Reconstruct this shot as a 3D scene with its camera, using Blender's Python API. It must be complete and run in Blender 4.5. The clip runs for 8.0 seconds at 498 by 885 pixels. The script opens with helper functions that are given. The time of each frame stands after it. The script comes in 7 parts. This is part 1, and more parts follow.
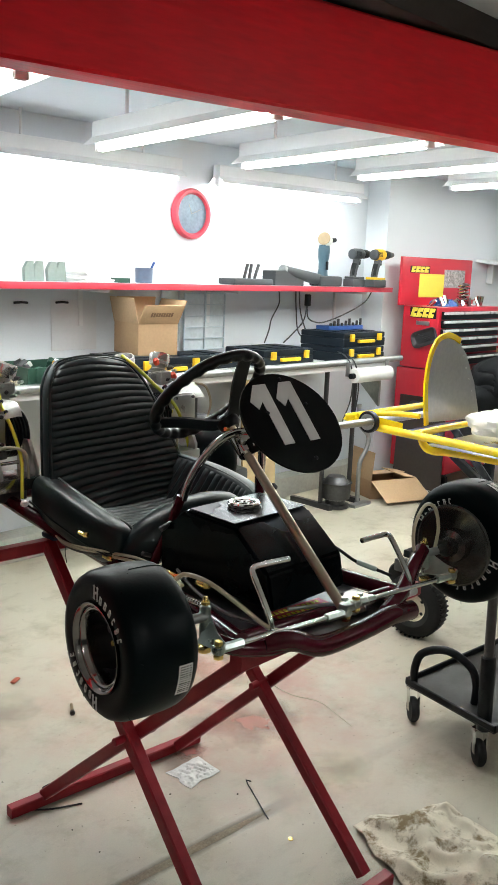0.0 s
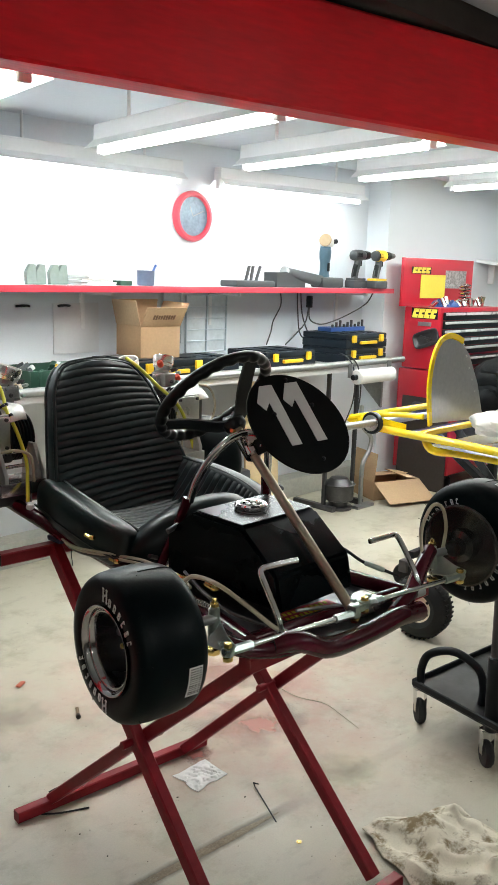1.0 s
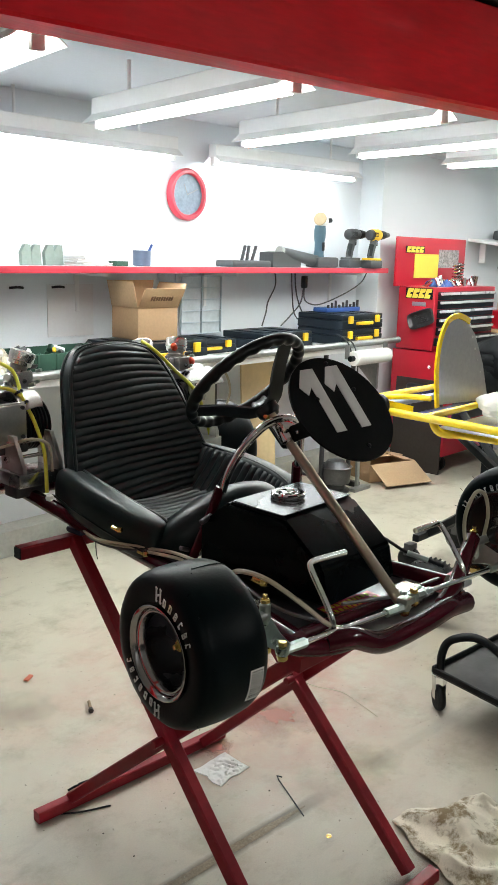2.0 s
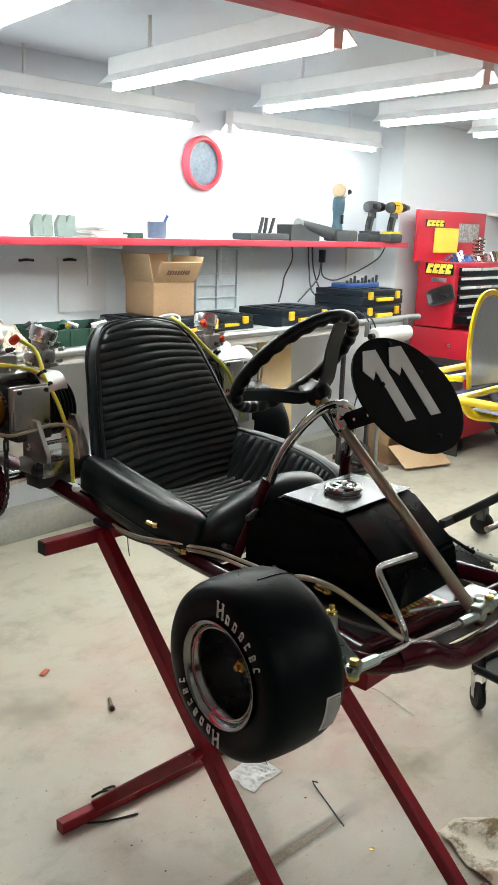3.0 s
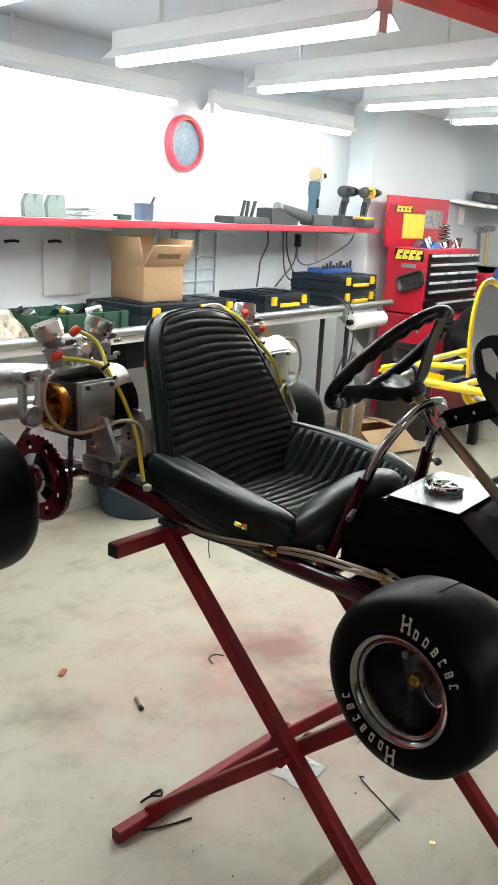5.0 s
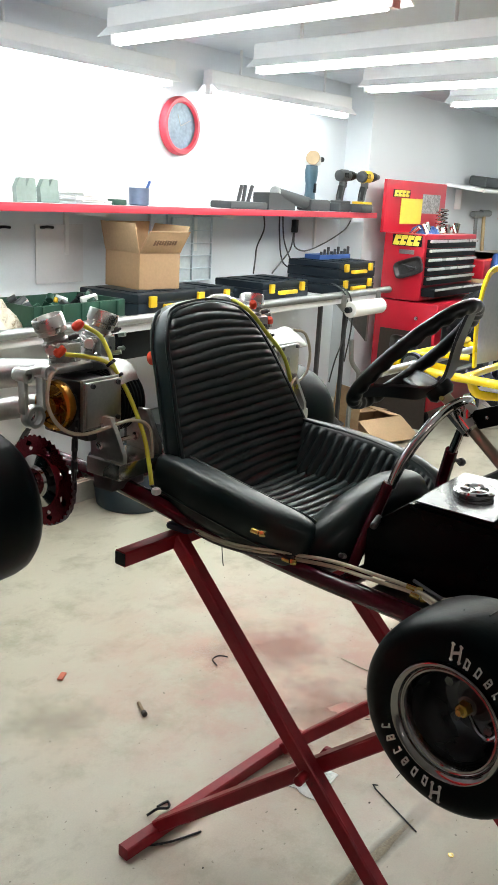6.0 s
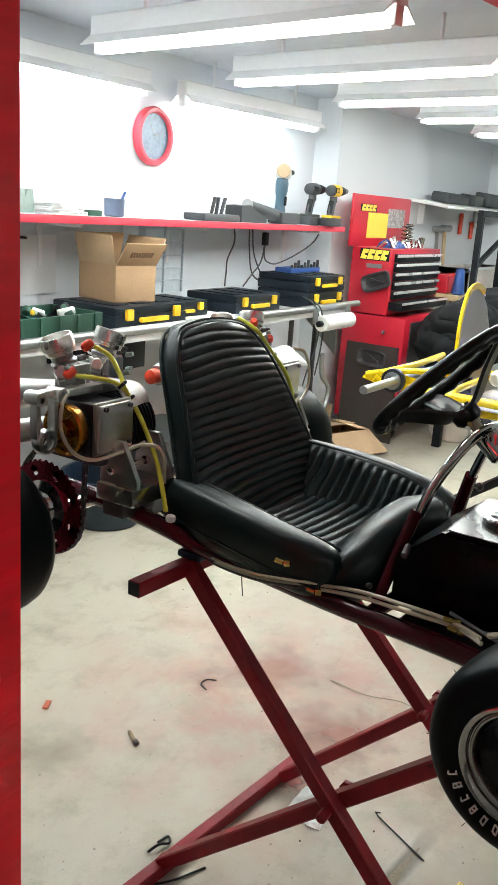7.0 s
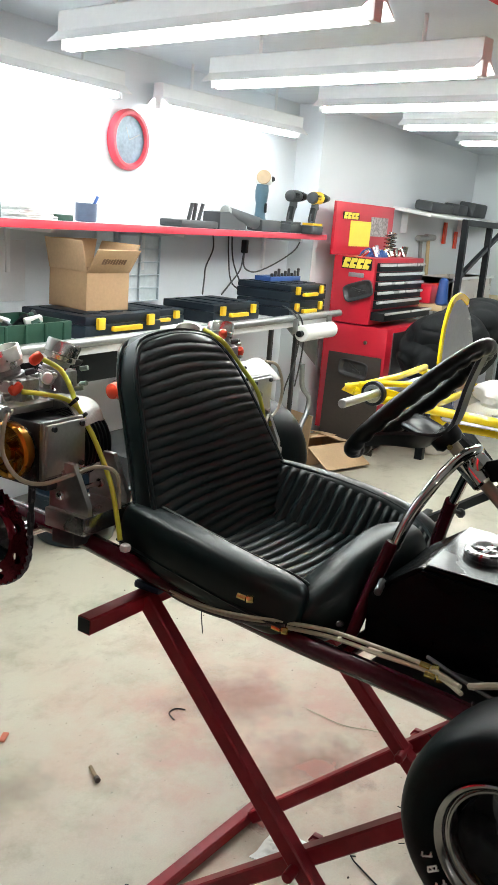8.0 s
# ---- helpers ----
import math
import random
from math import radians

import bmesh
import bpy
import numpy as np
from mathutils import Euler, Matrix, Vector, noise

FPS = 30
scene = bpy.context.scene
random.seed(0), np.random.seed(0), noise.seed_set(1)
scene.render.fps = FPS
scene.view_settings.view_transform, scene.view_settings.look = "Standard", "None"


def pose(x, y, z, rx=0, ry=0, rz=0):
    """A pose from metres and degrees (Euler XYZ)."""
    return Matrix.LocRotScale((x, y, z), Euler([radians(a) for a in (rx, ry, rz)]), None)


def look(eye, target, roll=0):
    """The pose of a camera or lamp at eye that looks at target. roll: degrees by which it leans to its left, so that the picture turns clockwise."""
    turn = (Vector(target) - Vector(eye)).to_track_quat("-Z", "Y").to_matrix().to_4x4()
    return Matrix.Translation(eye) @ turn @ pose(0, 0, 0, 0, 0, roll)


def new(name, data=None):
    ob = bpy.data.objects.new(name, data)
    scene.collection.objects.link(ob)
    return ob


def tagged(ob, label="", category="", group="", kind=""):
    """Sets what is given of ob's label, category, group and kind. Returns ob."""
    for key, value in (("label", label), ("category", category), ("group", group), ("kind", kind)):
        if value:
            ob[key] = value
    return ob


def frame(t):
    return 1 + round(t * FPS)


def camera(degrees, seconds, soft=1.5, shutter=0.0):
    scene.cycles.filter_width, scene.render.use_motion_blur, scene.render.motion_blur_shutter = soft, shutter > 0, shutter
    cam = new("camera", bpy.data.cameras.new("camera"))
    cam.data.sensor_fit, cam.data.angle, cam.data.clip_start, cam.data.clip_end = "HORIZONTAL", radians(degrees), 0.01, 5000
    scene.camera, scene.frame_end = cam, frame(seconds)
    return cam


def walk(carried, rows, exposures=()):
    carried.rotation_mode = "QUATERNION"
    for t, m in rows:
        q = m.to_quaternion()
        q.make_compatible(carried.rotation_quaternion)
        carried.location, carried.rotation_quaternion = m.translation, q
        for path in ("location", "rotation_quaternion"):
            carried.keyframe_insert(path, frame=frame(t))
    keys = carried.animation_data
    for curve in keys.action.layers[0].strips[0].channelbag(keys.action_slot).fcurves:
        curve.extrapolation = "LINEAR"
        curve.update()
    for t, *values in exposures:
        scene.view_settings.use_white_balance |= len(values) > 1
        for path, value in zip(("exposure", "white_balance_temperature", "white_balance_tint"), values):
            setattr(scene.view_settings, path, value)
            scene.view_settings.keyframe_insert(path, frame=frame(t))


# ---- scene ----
cam = camera(32.3, 8.0)
PATH = [
    (0, (0.002, 0.111, 1.386), (1.42, 1.464, 0.986), 2.2),
    (0.5, (0.001, 0.111, 1.384), (1.416, 1.467, 0.986), 2.1),
    (1, (-0.003, 0.123, 1.382), (1.414, 1.477, 0.988), 1.8),
    (1.2, (-0.013, 0.141, 1.38), (1.409, 1.489, 0.984), 1.7),
    (1.5, (-0.022, 0.182, 1.379), (1.41, 1.517, 0.973), 1.6),
    (1.7, (-0.036, 0.211, 1.377), (1.407, 1.53, 0.961), 1.5),
    (2.8, (0.013, 0.407, 1.361), (1.464, 1.696, 0.881), 2.1),
    (3, (0.023, 0.437, 1.357), (1.469, 1.73, 0.869), 1.9),
    (3.2, (0.026, 0.463, 1.364), (1.466, 1.758, 0.863), 1.4),
    (3.5, (0.007, 0.495, 1.362), (1.457, 1.772, 0.847), 0.8),
    (3.7, (-0.041, 0.536, 1.364), (1.438, 1.779, 0.848), 0.6),
    (4, (-0.093, 0.592, 1.366), (1.424, 1.789, 0.855), 1),
    (4.2, (-0.123, 0.628, 1.363), (1.417, 1.797, 0.856), 1.5),
    (4.5, (-0.14, 0.676, 1.363), (1.421, 1.817, 0.851), 2.4),
    (4.7, (-0.144, 0.692, 1.363), (1.419, 1.829, 0.848), 2.8),
    (5.8, (-0.078, 0.787, 1.36), (1.464, 1.935, 0.807), 3.3),
    (6, (-0.086, 0.812, 1.364), (1.481, 1.924, 0.808), 3.1),
    (6.2, (-0.085, 0.851, 1.369), (1.524, 1.9, 0.816), 3),
    (6.5, (-0.095, 0.889, 1.369), (1.555, 1.881, 0.831), 3.5),
    (6.8, (-0.098, 0.933, 1.365), (1.556, 1.923, 0.833), 3.9),
    (7, (-0.114, 0.95, 1.371), (1.527, 1.964, 0.842), 4.1),
    (7.2, (-0.106, 0.952, 1.371), (1.523, 1.986, 0.845), 4.2),
    (7.5, (-0.07, 0.958, 1.369), (1.558, 1.998, 0.849), 4.7),
    (7.7, (-0.029, 0.964, 1.369), (1.607, 1.992, 0.852), 4.9),
    (8, (0.011, 0.985, 1.365), (1.674, 1.974, 0.856), 4.6),
]
walk(cam, [(t, look(eye, target, roll)) for t, eye, target, roll in PATH])

# ---- world and light ----
world = bpy.data.worlds.new("world")
scene.world = world
world.use_nodes = True
world.node_tree.nodes["Background"].inputs[0].default_value = (0.8, 0.85, 0.9, 1)
world.node_tree.nodes["Background"].inputs[1].default_value = 0.02
scene.view_settings.exposure = 1.2


# ---- materials ----
def surf(name, col, rough=0.5, metal=0.0, vary=0.12, grain=60.0, blotch=5.0, bump=0.15, dirt=None, dirt_at=0.6, coat=0.0, aniso=0.0, rough_vary=0.15, spec=0.5, stretch=None):
    """A surface with grain and blotches at two scales; dirt is a second colour in patches."""
    m = bpy.data.materials.new(name)
    m.use_nodes = True
    nt = m.node_tree
    b = nt.nodes["Principled BSDF"]
    n, l = nt.nodes, nt.links
    tc = n.new("ShaderNodeTexCoord")
    info = n.new("ShaderNodeObjectInfo")
    add = n.new("ShaderNodeVectorMath")
    l.new(tc.outputs["Object"], add.inputs[0])
    comb = n.new("ShaderNodeCombineXYZ")
    mul = n.new("ShaderNodeMath"); mul.operation = "MULTIPLY"; mul.inputs[1].default_value = 7.0
    l.new(info.outputs["Random"], mul.inputs[0])
    l.new(mul.outputs[0], comb.inputs[0]); l.new(mul.outputs[0], comb.inputs[1])
    l.new(comb.outputs[0], add.inputs[1])
    if stretch:
        st = n.new("ShaderNodeVectorMath"); st.operation = "MULTIPLY"; st.inputs[1].default_value = stretch
        l.new(add.outputs[0], st.inputs[0]); add = st
    big = n.new("ShaderNodeTexNoise"); big.inputs["Scale"].default_value = blotch; big.inputs["Detail"].default_value = 5
    fine = n.new("ShaderNodeTexNoise"); fine.inputs["Scale"].default_value = grain; fine.inputs["Detail"].default_value = 4
    for t in (big, fine):
        l.new(add.outputs[0], t.inputs["Vector"])
    mix = n.new("ShaderNodeMath"); mix.operation = "ADD"
    l.new(big.outputs["Fac"], mix.inputs[0]); l.new(fine.outputs["Fac"], mix.inputs[1])
    ramp = n.new("ShaderNodeMapRange")
    ramp.inputs[1].default_value, ramp.inputs[2].default_value = 0.6, 1.4
    ramp.inputs[3].default_value, ramp.inputs[4].default_value = 1 - vary, 1 + vary
    l.new(mix.outputs[0], ramp.inputs[0])
    c = n.new("ShaderNodeMix"); c.data_type = "RGBA"; c.blend_type = "MULTIPLY"; c.inputs[0].default_value = 1
    c.inputs[6].default_value = (*col, 1)
    l.new(ramp.outputs[0], c.inputs[7])
    out = c.outputs[2]
    if dirt:
        d = n.new("ShaderNodeTexNoise"); d.inputs["Scale"].default_value = blotch * 2.3; d.inputs["Detail"].default_value = 8; d.inputs["Roughness"].default_value = 0.7
        l.new(add.outputs[0], d.inputs["Vector"])
        r = n.new("ShaderNodeMapRange"); r.inputs[1].default_value, r.inputs[2].default_value = dirt_at, dirt_at + 0.12
        l.new(d.outputs["Fac"], r.inputs[0])
        c2 = n.new("ShaderNodeMix"); c2.data_type = "RGBA"
        l.new(r.outputs[0], c2.inputs[0]); l.new(out, c2.inputs[6]); c2.inputs[7].default_value = (*dirt, 1)
        out = c2.outputs[2]
    l.new(out, b.inputs["Base Color"])
    rr = n.new("ShaderNodeMapRange")
    rr.inputs[1].default_value, rr.inputs[2].default_value = 0.3, 0.7
    rr.inputs[3].default_value, rr.inputs[4].default_value = max(0.02, rough * (1 - rough_vary)), min(1, rough * (1 + rough_vary))
    l.new(big.outputs["Fac"], rr.inputs[0]); l.new(rr.outputs[0], b.inputs["Roughness"])
    b.inputs["Metallic"].default_value = metal
    b.inputs["Coat Weight"].default_value = coat
    b.inputs["Coat Roughness"].default_value = 0.08
    b.inputs["Specular IOR Level"].default_value = spec
    if bump:
        bp = n.new("ShaderNodeBump"); bp.inputs["Strength"].default_value = bump; bp.inputs["Distance"].default_value = 0.002
        l.new(fine.outputs["Fac"], bp.inputs["Height"]); l.new(bp.outputs[0], b.inputs["Normal"])
    return m


def glow(name, col, strength):
    m = bpy.data.materials.new(name)
    m.use_nodes = True
    b = m.node_tree.nodes["Principled BSDF"]
    b.inputs["Base Color"].default_value = (0.9, 0.9, 0.9, 1)
    b.inputs["Emission Color"].default_value = (*col, 1)
    b.inputs["Emission Strength"].default_value = strength
    return m


def concrete():
    """Grey garage concrete with stains, red paint dust, fine pitting and scuffs."""
    m = bpy.data.materials.new("concrete")
    m.use_nodes = True
    nt = m.node_tree; n, l = nt.nodes, nt.links
    b = n["Principled BSDF"]
    tc = n.new("ShaderNodeTexCoord")

    def noise_tex(scale, detail=6, rough=0.6, stretch=None):
        t = n.new("ShaderNodeTexNoise"); t.inputs["Scale"].default_value = scale; t.inputs["Detail"].default_value = detail; t.inputs["Roughness"].default_value = rough
        src = tc.outputs["Object"]
        if stretch:
            mp = n.new("ShaderNodeMapping"); mp.inputs["Scale"].default_value = stretch; mp.inputs["Rotation"].default_value = (0, 0, 0.5)
            l.new(src, mp.inputs[0]); src = mp.outputs[0]
        l.new(src, t.inputs["Vector"])
        return t.outputs["Fac"]

    def rng(src, a, z, lo, hi):
        r = n.new("ShaderNodeMapRange"); r.inputs[1].default_value, r.inputs[2].default_value, r.inputs[3].default_value, r.inputs[4].default_value = a, z, lo, hi
        l.new(src, r.inputs[0]); return r.outputs[0]

    def blend(fac, a, col, kind="MIX"):
        c = n.new("ShaderNodeMix"); c.data_type = "RGBA"; c.blend_type = kind
        l.new(fac, c.inputs[0]) if not isinstance(fac, float) else setattr(c.inputs[0], "default_value", fac)
        l.new(a, c.inputs[6])
        if isinstance(col, tuple): c.inputs[7].default_value = (*col, 1)
        else: l.new(col, c.inputs[7])
        return c.outputs[2]

    base = n.new("ShaderNodeRGB"); base.outputs[0].default_value = (0.505, 0.468, 0.372, 1)
    out = base.outputs[0]
    out = blend(rng(noise_tex(1.6), 0.42, 0.62, 0, 0.75), out, (0.575, 0.537, 0.44))
    out = blend(rng(noise_tex(4.5, 8, 0.7), 0.50, 0.68, 0, 0.8), out, (0.33, 0.295, 0.21))
    out = blend(rng(noise_tex(7, 8, 0.62, (1, 2.2, 1)), 0.56, 0.74, 0, 0.45), out, (0.27, 0.24, 0.175))
    # red paint dust round the stand
    sep = n.new("ShaderNodeVectorMath"); sep.operation = "DISTANCE"; l.new(tc.outputs["Object"], sep.inputs[0]); sep.inputs[1].default_value = (1.85, 1.95, 0)
    near = rng(sep.outputs["Value"], 0.25, 0.9, 1, 0)
    patch = rng(noise_tex(5.5, 6, 0.65), 0.38, 0.62, 0.08, 0.85)
    mul = n.new("ShaderNodeMath"); mul.operation = "MULTIPLY"; l.new(near, mul.inputs[0]); l.new(patch, mul.inputs[1])
    out = blend(mul.outputs[0], out, (0.50, 0.29, 0.235))
    # dark grimy joint across the floor
    mp = n.new("ShaderNodeMapping"); mp.vector_type = "POINT"; mp.inputs["Location"].default_value = (0, -1.548, 0); mp.inputs["Rotation"].default_value = (0, 0, 0.08)
    l.new(tc.outputs["Object"], mp.inputs[0])
    sx = n.new("ShaderNodeSeparateXYZ"); l.new(mp.outputs[0], sx.inputs[0])
    ab = n.new("ShaderNodeMath"); ab.operation = "ABSOLUTE"; l.new(sx.outputs[1], ab.inputs[0])
    wob = n.new("ShaderNodeMath"); wob.operation = "MULTIPLY_ADD"; wob.inputs[1].default_value = 0.02; l.new(noise_tex(14, 6, 0.7), wob.inputs[0]); l.new(ab.outputs[0], wob.inputs[2])
    seam = rng(wob.outputs[0], 0.022, 0.036, 0.95, 0)
    ends = rng(sx.outputs[0], 1.36, 1.48, 1, 0.15)
    sm = n.new("ShaderNodeMath"); sm.operation = "MULTIPLY"; l.new(seam, sm.inputs[0]); l.new(ends, sm.inputs[1])
    out = blend(sm.outputs[0], out, (0.15, 0.125, 0.085))
    # dark specks
    out = blend(rng(noise_tex(70, 3, 0.5), 0.69, 0.74, 0, 0.8), out, (0.16, 0.14, 0.11))
    out = blend(rng(noise_tex(240, 3, 0.6), 0.3, 0.7, 0, 0.22), out, (0.3, 0.29, 0.26))
    l.new(out, b.inputs["Base Color"])
    l.new(rng(noise_tex(3.2, 6), 0.35, 0.65, 0.35, 0.62), b.inputs["Roughness"])
    bp = n.new("ShaderNodeBump"); bp.inputs["Strength"].default_value = 0.12; bp.inputs["Distance"].default_value = 0.003
    l.new(noise_tex(120, 5), bp.inputs["Height"]); l.new(bp.outputs[0], b.inputs["Normal"])
    return m


def stain(name, col, radius, strength):
    """A stain soaked into the floor: it thins out from its middle in ragged patches."""
    m = bpy.data.materials.new(name)
    m.use_nodes = True
    n, l = m.node_tree.nodes, m.node_tree.links
    b = n["Principled BSDF"]
    b.inputs["Base Color"].default_value = (*col, 1)
    b.inputs["Roughness"].default_value = 0.6
    tc = n.new("ShaderNodeTexCoord")
    ln = n.new("ShaderNodeVectorMath"); ln.operation = "LENGTH"; l.new(tc.outputs["Object"], ln.inputs[0])
    fall = n.new("ShaderNodeMapRange"); fall.inputs[1].default_value, fall.inputs[2].default_value, fall.inputs[3].default_value, fall.inputs[4].default_value = 0.0, radius, 0.34, -0.28
    l.new(ln.outputs["Value"], fall.inputs[0])
    t = n.new("ShaderNodeTexNoise"); t.inputs["Scale"].default_value = 1.6 / radius; t.inputs["Detail"].default_value = 7; t.inputs["Roughness"].default_value = 0.65
    l.new(tc.outputs["Object"], t.inputs["Vector"])
    ad = n.new("ShaderNodeMath"); ad.operation = "ADD"; l.new(fall.outputs[0], ad.inputs[0]); l.new(t.outputs["Fac"], ad.inputs[1])
    al = n.new("ShaderNodeMapRange"); al.inputs[1].default_value, al.inputs[2].default_value, al.inputs[3].default_value, al.inputs[4].default_value = 0.46, 0.78, 0.0, strength
    l.new(ad.outputs[0], al.inputs[0]); l.new(al.outputs[0], b.inputs["Alpha"])
    return m


